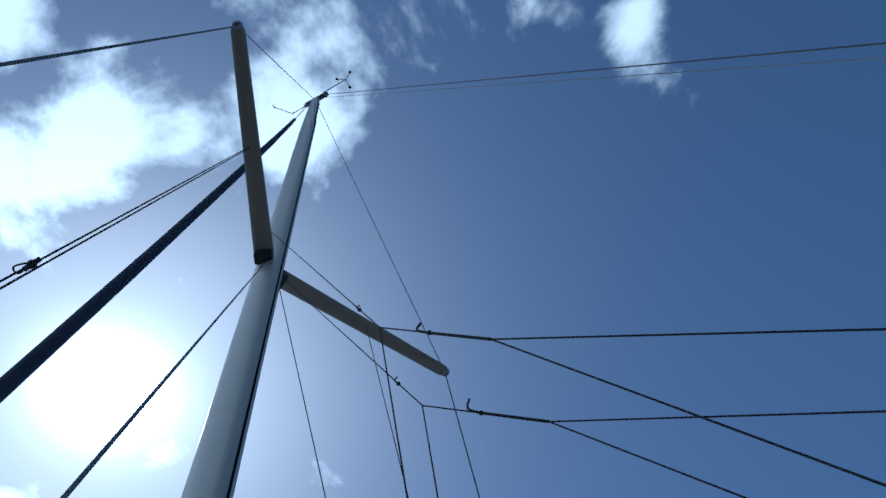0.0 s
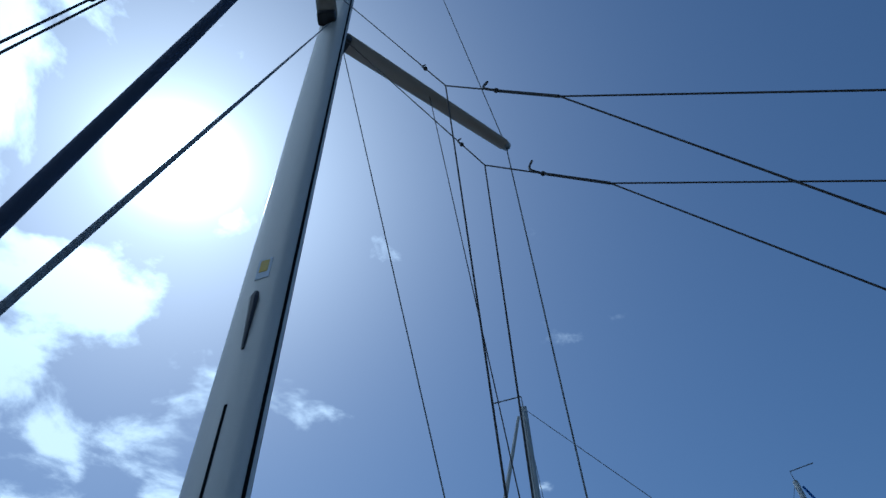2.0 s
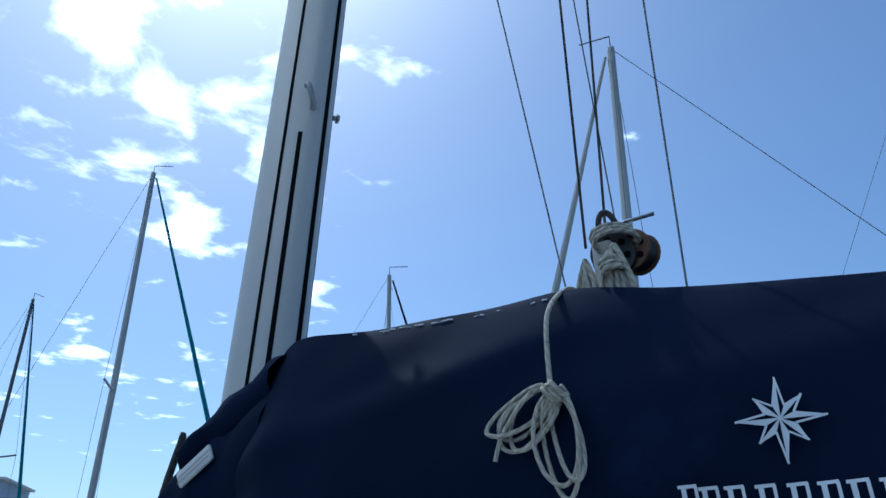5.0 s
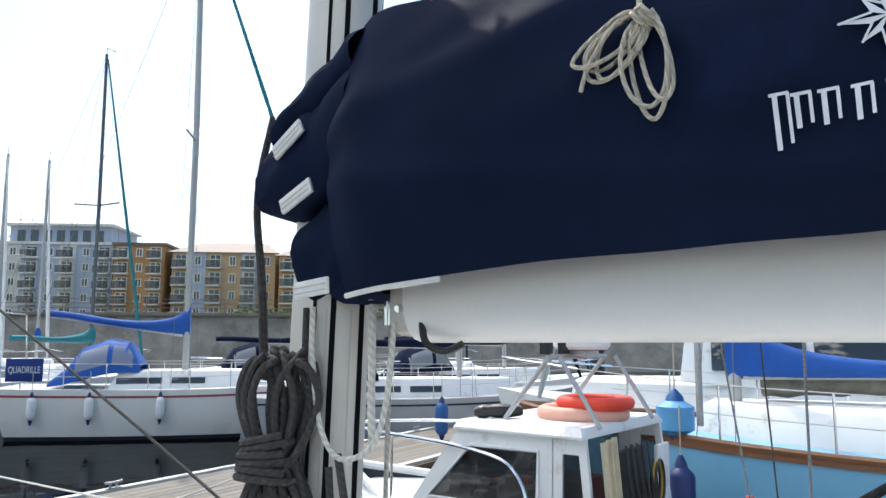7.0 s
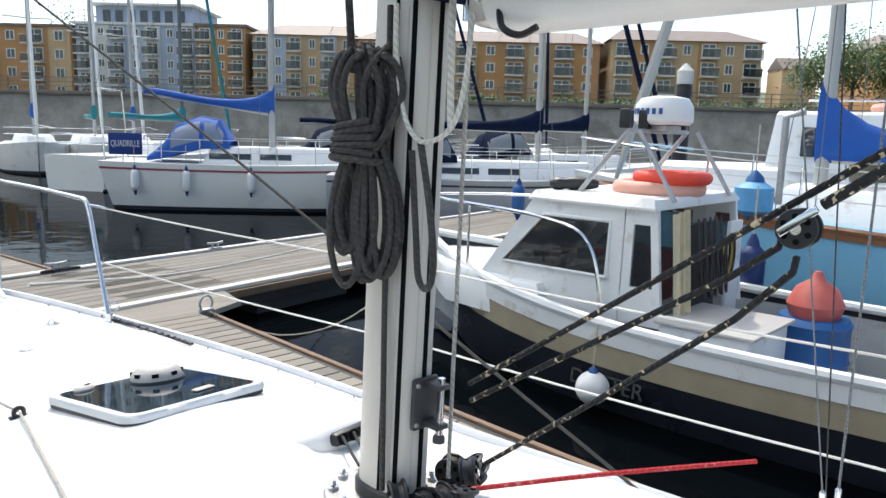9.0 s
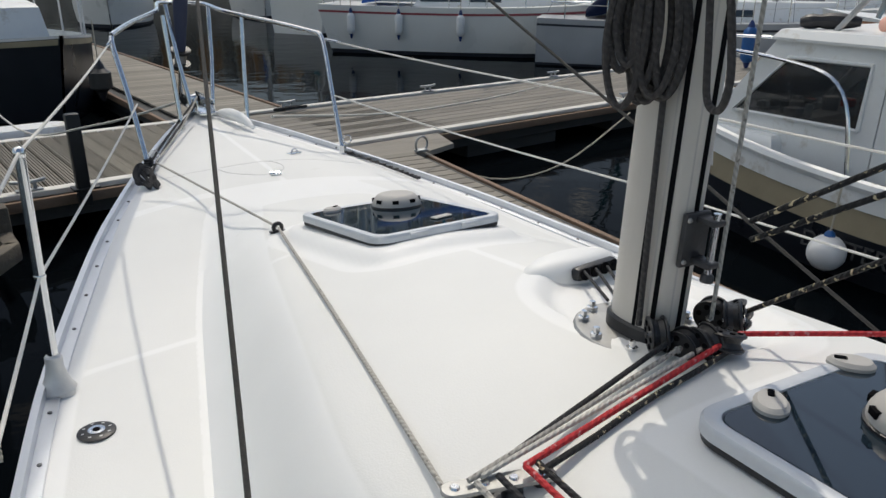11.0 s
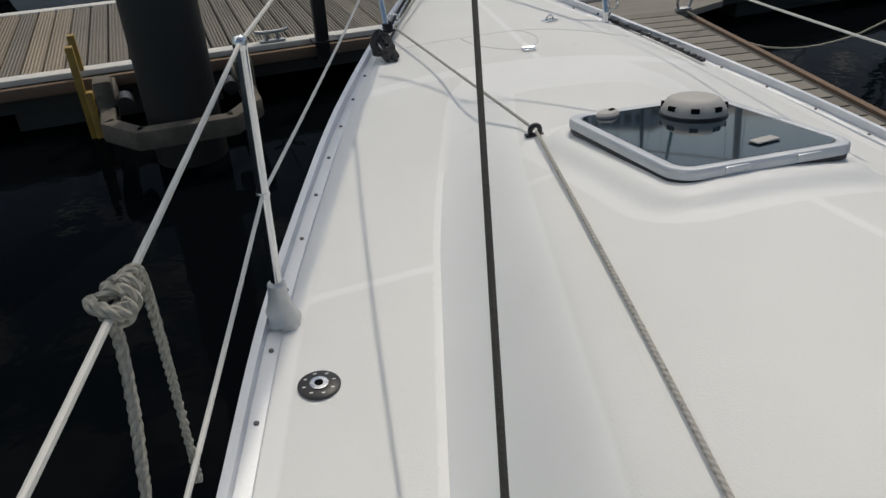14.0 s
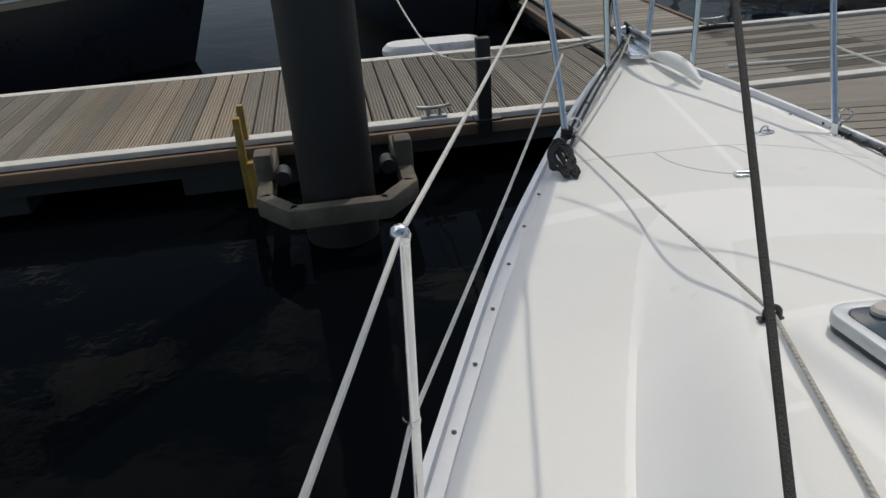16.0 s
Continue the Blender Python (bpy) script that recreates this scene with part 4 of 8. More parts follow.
pts += [Vector((x0 - 0.01, -0.66, 1.195)), Vector((x0 - 0.006, -0.632, 1.165)), Vector((x0 - 0.004, -0.621, 1.139))]
part("loop", tube(fresh(), spline(pts, 4), 0.0025, 7), R_CREAM, h)
wraps(h, (x0 - 0.008, -0.697, 1.199), 0.012, 3, 0.0027, R_CREAM, (0, 0.85, -0.5))
# lazy-jack block and cream hank at the ridge
block((-0.045, -0.722, 1.425), (1, 0.3, 0.2), 0.030, label="dark block with rope through it on the sail cover's ridge")
block((-0.03, -0.748, 1.430), (1, -0.2, 0.1), 0.029, label="worn brown block on the sail cover's ridge", cheek=mat("worn_bronze_cheek", (0.16, 0.085, 0.045), 0.5, metal=0.3, var=0.3, scale=30, bump=0.1))
solo("cover_cheek_block", box(fresh(), (-0.065, -0.716, 1.40), (0.02, 0.028, 0.075), bevel=0.006), GREYP, "grey block standing on the sail cover's ridge", "pulley", m=TRIM)
solo("steel_pin", tube(fresh(), [(-0.06, -0.705, 1.455), (-0.055, -0.745, 1.465), (-0.05, -0.785, 1.468)], 0.003, 8), STEEL, "thin steel pin across the ridge block", "pin", m=TRIM)
h = hank("rope_coil", (-0.10, -0.742, 1.405), 0.12, 0.045, 6, 0.0036, R_CREAM, "cream rope hank hanging from the ridge block", 5, tail=0.0)
wraps(h, (-0.112, -0.742, 1.375), 0.015, 2.5, 0.0036, R_CREAM, (0.1, 0.2, 1))
wraps(h, (-0.07, -0.735, 1.435), 0.032, 2.6, 0.0034, R_CREAM, (0.3, 0.35, 1), 0.6)
h = hank("rope_coil", (-0.10, -0.704, 1.395), 0.055, 0.028, 3, 0.0034, R_CREAM, "short cream rope loop on the cover's ridge", 9)
solo("dark_loop", tube(fresh(), spline([(-0.06, -0.71, 1.42), (-0.06, -0.712, 1.475), (-0.055, -0.722, 1.488), (-0.05, -0.733, 1.465), (-0.05, -0.735, 1.41)], 5), 0.0042, 8), R_DARK, "dark rope loop standing up at the ridge block", "rope", m=TRIM)
# dark coil hung on the mast's port side
h = thing("halyard_coil", "dark grey halyard coiled, wrapped and hung on the mast", "rope", "coiled ropes", m=TRIM)
rnd = random.Random(11)
SD, OD = Vector((0.62, -0.78, 0)), Vector((-0.78, -0.62, 0))
for grp, (zt2, zb2, n2, wd) in enumerate(((0.885, 0.64, 11, 0.052), (0.74, 0.455, 13, 0.05))):
    pts = []
    for i in range(n2):
        c = (i / (n2 - 1) - 0.5) * 2 * wd * 0.75
        d = OD * (0.012 + 0.03 * rnd.random())
        w = wd * rnd.uniform(0.35, 0.7) * (1 if i % 2 else -1)
        lo = zb2 + rnd.uniform(0, 0.07)
        hi = zt2 - rnd.uniform(0, 0.035)
        base = Vector((-0.078, 0.003, 0)) + d
        for k in range(10):
            a = 2 * math.pi * k / 10
            f = 0.5 - 0.5 * math.cos(a)
            z = hi + (lo - hi) * f
            pinch = 0.45 + 0.55 * min(1, abs(z - 0.70) / 0.09)
            pts.append(base + SD * (c * pinch + w * math.sin(a) * pinch) + Vector((0, 0, z)))
    part("loop", tube(fresh(), spline(pts, 4), 0.0063, 7), R_DARK, h)
for k in range(3):
    wraps(h, Vector((-0.112, -0.005, 0.685 + 0.025 * k)), 0.046 - 0.003 * k, 1.6, 0.0068, R_DARK, (0.12 - 0.1 * k, 0.1 * k - 0.1, 1), 0.75, 0.012)
wraps(h, Vector((-0.10, 0.02, 0.80)), 0.04, 0.6, 0.0066, R_DARK, (0.9, 0.3, 0.3), 1.3, 0.01)
solo("halyard_tail", tube(fresh(), spline([(-0.06, -0.11, 0.72), (-0.075, -0.15, 0.62), (-0.085, -0.175, 0.52), (-0.08, -0.16, 0.47), (-0.07, -0.125, 0.48), (-0.065, -0.11, 0.56), (-0.06, -0.09, 0.7)], 6), 0.0062, 8), R_DARK, "loose dark rope loop beside the mast", "rope", m=TRIM)


def line(name, pts, r, material, label, category="rope", group="", per=5, m=TRIM, seg=8):
    return solo(name, tube(fresh(), spline(pts, per) if len(pts) > 2 else pts, r, seg), material, label, category, group, m=m)


line("halyard", [(-0.07, 0.07, 0.85), (-0.078, 0.075, 1.0), (-0.09, 0.08, 1.15), (-0.07, 0.07, 1.3)], 0.005, R_DARK, "dark halyard running up beside the mast")
line("halyard", [(-0.055, 0.08, 0.85), (-0.06, 0.09, 1.0), (-0.075, 0.095, 1.15), (-0.06, 0.08, 1.3)], 0.005, R_DARK, "dark halyard running up beside the mast")
line("halyard", [(-0.062, -0.03, 0.06), (-0.066, -0.032, 0.5), (-0.068, -0.036, 0.95)], 0.0055, R_DARK, "dark halyard running down to the mast foot")
line("halyard", [(0.04, -0.105, 0.08), (0.045, -0.11, 0.5), (0.05, -0.13, 1.4)], 0.004, R_GREY, "thin grey line behind the mast")
line("white_line", [(-0.05, -0.215, 0.92), (-0.055, -0.205, 0.80), (-0.06, -0.18, 0.735), (-0.066, -0.12, 0.715), (-0.07, -0.08, 0.76), (-0.072, -0.06, 0.86), (-0.07, -0.055, 0.95)], 0.0045, R_WHITE, "thin white line looped under the gooseneck", per=6)
line("white_line", [(-0.045, -0.165, 0.95), (-0.05, -0.17, 0.8), (-0.048, -0.172, 0.735)], 0.006, R_WHITE, "white line end below the gooseneck")
# kicking strap tackle
VB = [Vector((0.02, -0.17, 0.285)), Vector((0.02, -0.175, 0.255)), Vector((0.165, -0.075, 0.055))]
line("kicking_strap", [VB[0], (0.01, -0.63, 0.592), (0.0, -0.85, 0.74), (0.0, -1.05, 0.875)], 0.0048, R_FLECK, "black flecked kicking strap rope", per=2)
line("kicking_strap", [VB[1], (0.0, -0.64, 0.545), (0.0, -0.70, 0.60)], 0.0048, R_FLECK, "black flecked kicking strap rope", per=2)
line("kicking_strap", [VB[2], (0.0, -0.65, 0.49), (0.0, -0.72, 0.58)], 0.0048, R_FLECK, "black flecked kicking strap rope", per=2)
line("kicking_strap", [(0.0, -0.745, 0.645), (0.0, -0.85, 0.72), (0.0, -1.04, 0.86)], 0.0068, R_FLECK, "black flecked kicking strap rope", per=2)
block((0.0, -0.72, 0.615), (1, 0.1, 0), 0.025, label="black kicking strap block with a steel strap")
solo("block_strap", box(fresh(), (-0.022, -0.725, 0.625), (0.004, 0.055, 0.011), Matrix.Rotation(radians(-38), 3, "X"), 0.002), STEEL, "steel strap of the kicking strap block", "fitting", m=TRIM)

# ---- lines led aft over the coachroof ----
org = thing("deck_organiser", "grey metal deck organiser with four sheaves", "deck organiser", m=TRIM @ Matrix.Translation(deck_point(-0.49, -0.215, 0.0)) @ Matrix.Rotation(radians(-13), 4, "Z"))
part("top_plate", prism(fresh(), rounded(0.17, 0.032, 0.015), 0.028, 0.034, 0.0015), DULL, org)
part("base_plate", prism(fresh(), rounded(0.17, 0.034, 0.015), -0.004, 0.006, 0.0015), BLACK, org)
for k in range(4):
    x = -0.065 + 0.043 * k
    part("sheave", lathe(fresh(), [(0.017, 0.006), (0.013, 0.016), (0.017, 0.028)], (x, 0, 0), seg=16), BLACK, org)
    part("screw", lathe(fresh(), [(0.008, 0.033), (0.006, 0.037), (0.003, 0.037)], (x, 0, 0), seg=12), STEEL, org)


def led(a, b, r, material, label, lift=0.03):
    pts = [Vector(a).lerp(Vector(b), k / 8) for k in range(9)]
    pts = [Vector((p.x, p.y, max(p.z, deck_z(p.x, p.y) + r + 0.004))) for p in pts]
    return line("led_line", pts, r, material, label, per=2)


led((-0.045, -0.10, 0.06), (-0.50, -0.20, 0.0), 0.0047, R_BLACK, "black line led from the mast foot")
led((-0.03, -0.115, 0.05), (-0.535, -0.205, 0.0), 0.0042, R_GREY, "pale grey line led from the mast foot")
led((0.0, -0.135, 0.05), (-0.515, -0.205, 0.0), 0.0042, R_WHITE, "white line led from the mast foot")
led((0.02, -0.155, 0.06), (-0.455, -0.225, 0.01), 0.0052, R_RED, "red line led from the mast foot")
led((0.03, -0.165, 0.05), (-0.435, -0.235, 0.0), 0.005, R_FLECK, "black flecked line led from the mast foot")
for k, (x, mt) in enumerate(((-0.535, R_GREY), (-0.5, R_BLACK), (-0.455, R_RED), (-0.435, R_FLECK))):
    led((x, -0.225, 0.01), (x - 0.03, -1.6, 0.0), 0.0048, mt, "line led aft from the deck organiser")
line("red_line", [(0.05, -0.15, 0.068), (0.3, -0.30, 0.075), (0.60, -0.47, 0.07)], 0.0052, R_RED, "red line led across to starboard", per=4)
solo("deck_organiser_block", box(fresh(), (0.62, -0.48, deck_z(0.62, -0.48) + 0.02), (0.06, 0.12, 0.05), bevel=0.012), BLACK, "black deck organiser to starboard", "deck organiser", m=TRIM)
# row of line exits in the well beside the mast
cl = thing("line_organiser", "black four-hole line organiser in the moulded deck well", "deck organiser", m=TRIM @ Matrix.Translation((0.20, 0.385, deck_z(0.20, 0.385) + 0.018)) @ Matrix.Rotation(radians(10), 4, "Z"))
part("body", box(fresh(), (0, 0, 0.012), (0.155, 0.03, 0.036), bevel=0.012), BLACK, cl)
for k in range(4):
    part("eye", lathe(fresh(), [(0.015, 0), (0.015, 0.005), (0.008, 0.006)], (-0.055 + 0.037 * k, -0.015, 0.014), (0, -1, 0.15), 16), SLOT, cl)
    led((0.145 + 0.037 * k, 0.36, 0.0), (0.02 + 0.025 * k, 0.14, 0.03), 0.0036, R_BLACK, "line from the organiser to the mast foot")
bm = fresh()
pz = deck_z(0.17, 0.33) - 0.006
rings = []
for k, h2 in ((1.0, 0.0), (0.97, 0.022), (0.88, 0.042), (0.72, 0.056), (0.45, 0.063), (0.05, 0.065)):
    ring = []
    for i in range(28):
        a = 2 * math.pi * i / 28
        x, y = 0.165 * math.cos(a) * k, 0.062 * math.sin(a) * k
        ring.append(bm.verts.new((0.165 + x, 0.44 + y + 0.10 * x, pz + h2)))
    rings.append(ring)
for a, b in zip(rings, rings[1:]):
    for i in range(28):
        bm.faces.new((a[i], a[(i + 1) % 28], b[(i + 1) % 28], b[i]))
bm.faces.new(rings[-1])
part("organiser_pod", bm, GEL, yacht, "white moulded pod behind the organiser")

# furling line: bow, pulpit leg, eye, organiser
FE = deck_point(-0.287, 1.40, 0.015)
line("furling_line", [(-0.06, 3.55, 0.05), (-0.25, 3.12, -0.06), (-0.455, 2.66, -0.12)], 0.0045, R_GREY, "thin grey furling line along the bow")
line("furling_line", [(-0.46, 2.65, -0.125), FE + Vector((0, 0.012, 0))], 0.0045, R_GREY, "thin grey furling line crossing the foredeck")
line("furling_line", [FE - Vector((0, 0.012, 0)), FE.lerp(Vector((-0.55, -0.2, deck_z(-0.55, -0.2) + 0.02)), 0.5) + Vector((0, 0, 0.01)), (-0.55, -0.2, deck_z(-0.55, -0.2) + 0.02)], 0.0048, R_GREY, "grey flecked furling line along the coachroof", per=8)
pe = thing("pad_eye", "black fairlead eye screwed to the deck", "fairlead", m=TRIM @ Matrix.Translation(FE))
part("ring", tube(fresh(), [(0.014 * math.cos(a), 0, 0.014 * math.sin(a)) for a in (2 * math.pi * k / 18 for k in range(19))], 0.007, 8, False), BLACK, pe)
part("foot", box(fresh(), (0, 0, -0.014), (0.056, 0.02, 0.007), bevel=0.003), BLACK, pe)
# genoa sheets from the furled sail's clew
CLEW = Vector((-0.10, 3.24, 1.69))
line("genoa_sheet", [CLEW, CLEW.lerp(Vector((-0.84, -0.273, -0.30)), 0.5), (-0.84, -0.273, -0.30), (-0.88, -0.42, -0.345), (-0.92, -1.8, -0.38)], 0.0052, R_SHEET, "dark grey genoa sheet stretched down the side", per=3)
line("genoa_sheet", [CLEW + Vector((0.12, 0.03, 0)), (0.47, 1.42, 0.66), (0.84, -0.30, -0.30), (0.88, -0.45, -0.345), (0.92, -1.8, -0.38)], 0.0052, R_SHEET, "dark grey genoa sheet stretched down the side", per=3)
# black mooring rope coil by the pulpit, dark lines round the bow
h = thing("mooring_coil", "black rope coil lying on the side deck by the pulpit", "rope", "coiled ropes", m=TRIM)
rnd = random.Random(8)
pts = []
for k in range(60):
    a = 2 * math.pi * k / 10
    ra = rnd.uniform(0.55, 1.15)
    u, v = 0.042 * ra * math.cos(a + k * 0.02), 0.085 * ra * math.sin(a)
    pts.append(Vector((-0.555 + u * 0.9 + v * 0.2 + 0.0006 * k, 2.44 - u * 0.35 + v * 0.75, deck_z(-0.56, 2.44) + 0.05 + v * 0.42 + 0.008 * rnd.random())))
part("coil", tube(fresh(), spline(pts, 4), 0.0075, 7), R_BLACK, h)
line("mooring_line", [(-0.55, 2.42, -0.2), (-0.57, 2.3, -0.235), (-0.60, 2.2, -0.235), (-0.615, 2.13, -0.225)], 0.011, R_BLACK, "black rope end on the side deck")
wraps(h, (-0.485, 2.685, -0.13), 0.02, 3, 0.006, R_BLACK)
for dx in (0.0, 0.025):
    line("mooring_line", [(-0.53 + dx, 2.55, -0.16), (-0.40 + dx, 2.92, -0.12), (-0.20 + dx, 3.4, -0.06), (-0.05 + dx, 3.7, 0.0)], 0.006, R_BLACK, "black mooring line led along the bow")
# fender rope knotted to the lifeline
A, B = ST[-1][0][0], ST[-1][1][0]
K = A.lerp(B, 0.41) + Vector((0, 0, -0.012))
R_FEND = rope_mat("grey_laid_rope", (0.40, 0.375, 0.315), (0.3, 0.28, 0.22))
h = thing("fender_rope", "cream rope knotted over the lifeline with two hanging ends", "rope", m=TRIM)
d = (A - B).normalized()


def laid(h, pts, r, material, turns=26.0):
    """Three-strand rope: strands wound round the line through the points."""
    c = spline(pts, 14)
    run = [0.0]
    for a, b in zip(c, c[1:]):
        run.append(run[-1] + (b - a).length)
    for s in range(3):
        q = []
        for i, p in enumerate(c):
            t = (c[min(i + 1, len(c) - 1)] - c[max(i - 1, 0)]).normalized()
            u = t.cross(Vector((0.31, 0.9, 0.3))).normalized()
            v = t.cross(u)
            a = 2 * math.pi * (s / 3 + run[i] * turns)
            q.append(p + (u * math.cos(a) + v * math.sin(a)) * r * 0.5)
        part("strand", tube(fresh(), q, r * 0.58, 6), material, h)


def round_line(c, rad, n, axis, pitch, squash=1.0):
    ax = Vector(axis).normalized()
    u = ax.orthogonal().normalized()
    v = ax.cross(u)
    return [c + ax * (t - n / 2) * pitch + rad * (u * math.cos(2 * math.pi * t) * squash + v * math.sin(2 * math.pi * t)) for t in (i / 8 for i in range(int(n * 8) + 1))]


laid(h, round_line(K, 0.014, 2.2, d, 0.015), 0.0072, R_FEND)
laid(h, round_line(K + Vector((-0.006, -0.012, 0.002)), 0.018, 1.2, (0.5, 0.3, 0.8), 0.012, 0.8), 0.0072, R_FEND)
laid(h, [K + Vector((0.0, 0.005, 0.016)), K + Vector((0.012, 0.035, 0.012)), K + Vector((0.012, 0.06, -0.03)), K + Vector((0.010, 0.08, -0.15)), K + Vector((0.006, 0.10, -0.345))], 0.0062, R_FEND)
laid(h, [K + Vector((-0.010, -0.02, 0.0)), K + Vector((-0.006, -0.012, -0.03)), K + Vector((-0.004, -0.035, -0.10)), K + Vector((-0.004, -0.085, -0.20)), K + Vector((-0.006, -0.17, -0.42))], 0.0062, R_FEND)

# ---- standing rigging ----
TIP = {s: mast_m.inverted() and (TRIM.inverted() @ mast_m @ Vector((s * 1.053, -0.466, 4.889))) for s in (-1, 1)}
HEAD = TRIM.inverted() @ mast_m @ Vector((0, 0, MZ))
ROOT = {s: TRIM.inverted() @ mast_m @ Vector((s * 0.055, -0.02, 4.68)) for s in (-1, 1)}
CHAIN = {-1: Vector((-1.20, -0.49, -0.375)), 1: Vector((1.195, -0.47, -0.375))}
LOWER = {-1: Vector((-1.265, -1.06, -0.385)), 1: Vector((1.19, -0.46, -0.375))}


def stay(a, b, r, label, buckle=True):
    line("shroud", [a, b], r, WIRE, label, "rigging wire", "standing rigging")
    if buckle:
        d = (a - b).normalized()
        t = thing("rigging_screw", "steel rigging screw at the chainplate", "turnbuckle", "rigging screws", m=TRIM)
        part("barrel", tube(fresh(), [b + d * 0.07, b + d * 0.075, b + d * 0.2, b + d * 0.205], [0.005, 0.009, 0.009, 0.005], 10), STEEL, t)
        part("fork", tube(fresh(), [b, b + d * 0.07], 0.007, 8), STEEL, t)


stay(TIP[1], CHAIN[1], 0.0035, "steel cap shroud from spreader to chainplate")
stay(HEAD, TIP[1], 0.003, "steel cap shroud over the spreader tip", False)
stay(TIP[-1], CHAIN[-1], 0.0035, "steel cap shroud from spreader to chainplate")
stay(HEAD, TIP[-1], 0.003, "steel cap shroud over the spreader tip", False)
for s in (-1, 1):
    stay(ROOT[s], LOWER[s], 0.0023, "steel lower shroud from mast to chainplate")
stay(HEAD + Vector((0, -0.15, 0)), Vector((0, -3.66, 0.05)), 0.004, "steel backstay from masthead to stern")
line("topping_lift", [HEAD + Vector((0.01, -0.1, -0.05)), (0.0, -3.25, 1.0)], 0.0022, R_GREY, "thin topping lift from masthead to boom end")

# furled genoa on the forestay
FS, FT = Vector((-0.06, 4.03, 0.0)), HEAD + Vector((0, 0.12, -0.12))
# the heavy roll hangs in a slight sag
STAY = spline([FS, (-0.05, 3.33, 1.60), (0.0, 2.52, 3.25), (0.0, 1.72, 5.05), (0.0, 1.27, 6.12), (0.0, 0.95, 6.90), (0.0, 0.36, 8.44), (0.0, -0.02, 9.55), FT], 4)
fd = (STAY[3] - FS).normalized()
line("forestay", STAY, 0.005, WIRE, "steel forestay inside the furled genoa", "rigging wire", "standing rigging", per=1)
gen = thing("furled_genoa", "genoa rolled tight on the forestay with dark blue edge strip", "sail", m=TRIM)
bm = fresh()
tube(bm, STAY[1:-3], [lerp_table([(0, 0.03), (0.035, 0.048), (0.15, 0.053), (0.3, 0.058), (0.6, 0.048), (0.85, 0.034), (1.0, 0.018)], k / (len(STAY) - 5)) for k in range(len(STAY) - 4)], 14)
part("rolled_sail", bm, mat("faded_sail_strip", (0.045, 0.055, 0.10), 0.75, var=0.15, scale=4, stretch=(1, 1, 0.3), bump=0.15, fine=60), gen, "dark blue rolled canvas")
dr = thing("furling_drum", "black furling drum at the foot of the forestay", "furling drum", m=TRIM)
for k, (r, mt) in enumerate(((0.06, BLACK), (0.035, DULL), (0.06, BLACK))):
    c = FS + fd * (0.22 + 0.045 * k)
    part("flange" if k != 1 else "spool", lathe(fresh(), [(r, -0.008 - 0.02 * (k == 1)), (r, 0.008 + 0.02 * (k == 1))], c, fd, 24), mt, dr)
part("swivel", tube(fresh(), [FS + fd * 0.34, FS + fd * 0.4, FS + fd * 0.55], [0.03, 0.022, 0.016], 12), BLACK, dr)
part("tack_fork", tube(fresh(), [FS, FS + fd * 0.2], 0.014, 10), STEEL, dr)

# ---- lazy jacks ----
for s, ring, knot, up, fwd, aft1, aft2 in (
        (-1, (-0.14, -0.728, 3.128), (-0.164, -1.0, 2.706), (-0.065, -0.14, 5.28), (-0.06, -0.69, 1.44), (-0.10, -1.676, 1.28), (-0.10, -2.48, 1.28)),
        (1, (0.075, -0.734, 3.0), (0.111, -1.025, 2.707), (0.06, -0.17, 4.78), (-0.02, -0.705, 1.44), (0.10, -1.76, 1.28), (0.10, -2.74, 1.28))):
    ring, knot, up = Vector(ring), Vector(knot), Vector(up)
    for a, b in ((up, ring), (ring, fwd), (ring, knot), (knot, aft1), (knot, aft2)):
        line("lazy_jack", [a, b], 0.0021, R_DARK, "thin dark lazy jack line to the boom", "rope", "lazy jacks")
    k2 = ring.lerp(up, 0.1)
    bmesh.ops.create_icosphere(b3 := fresh(), subdivisions=2, radius=0.007, matrix=Matrix.Translation(k2))
    tube(b3, spline([k2, k2 + Vector((0.0, 0.01, 0.03)), k2 + Vector((0.015, 0.005, 0.07))], 4), 0.0026, 6)
    solo("line_knot", b3, R_DARK, "knot with a loose end in the lazy jack", "rope", m=TRIM)
    k3 = ring.lerp(knot, 0.5)
    bmesh.ops.create_icosphere(b3 := fresh(), subdivisions=2, radius=0.007, matrix=Matrix.Translation(k3))
    tube(b3, spline([k3, k3 + Vector((0.0, 0.03, 0.05)), k3 + Vector((0.02, 0.02, 0.12))], 4), 0.0035, 6)
    tube(b3, [k3 + Vector((0.004, 0, 0.006)), knot], 0.004, 6)
    solo("line_knot", b3, R_DARK, "knot with a loose end in the lazy jack", "rope", m=TRIM)
line("flag_halyard", [TIP[1].lerp(ROOT[1], 0.5) + Vector((0, 0, 0.02)), (1.19, -0.45, -0.3)], 0.0022, R_DARK, "thin dark flag halyard below the spreader")
# doubled flag halyard below the port spreader, with its knot
PS = [TRIM.inverted() @ mast_m @ Vector(p) for p in ((-0.045, 0.0, 4.73), (-1.053, -0.466, 4.873))]
FA = PS[0].lerp(PS[1], 0.51)
for k, (da, db) in enumerate(((0.0, 0.0), (0.006, 0.03))):
    line("flag_halyard", [FA + Vector((da, da, 0)), (-1.17 + db * 0.5, -0.28 + db, -0.30)], 0.0022, R_DARK, "thin dark flag halyard below the spreader")
FK = FA.lerp(Vector((-1.17, -0.28, -0.30)), 0.44)
bmesh.ops.create_icosphere(b3 := fresh(), subdivisions=2, radius=0.009, matrix=Matrix.Translation(FK))
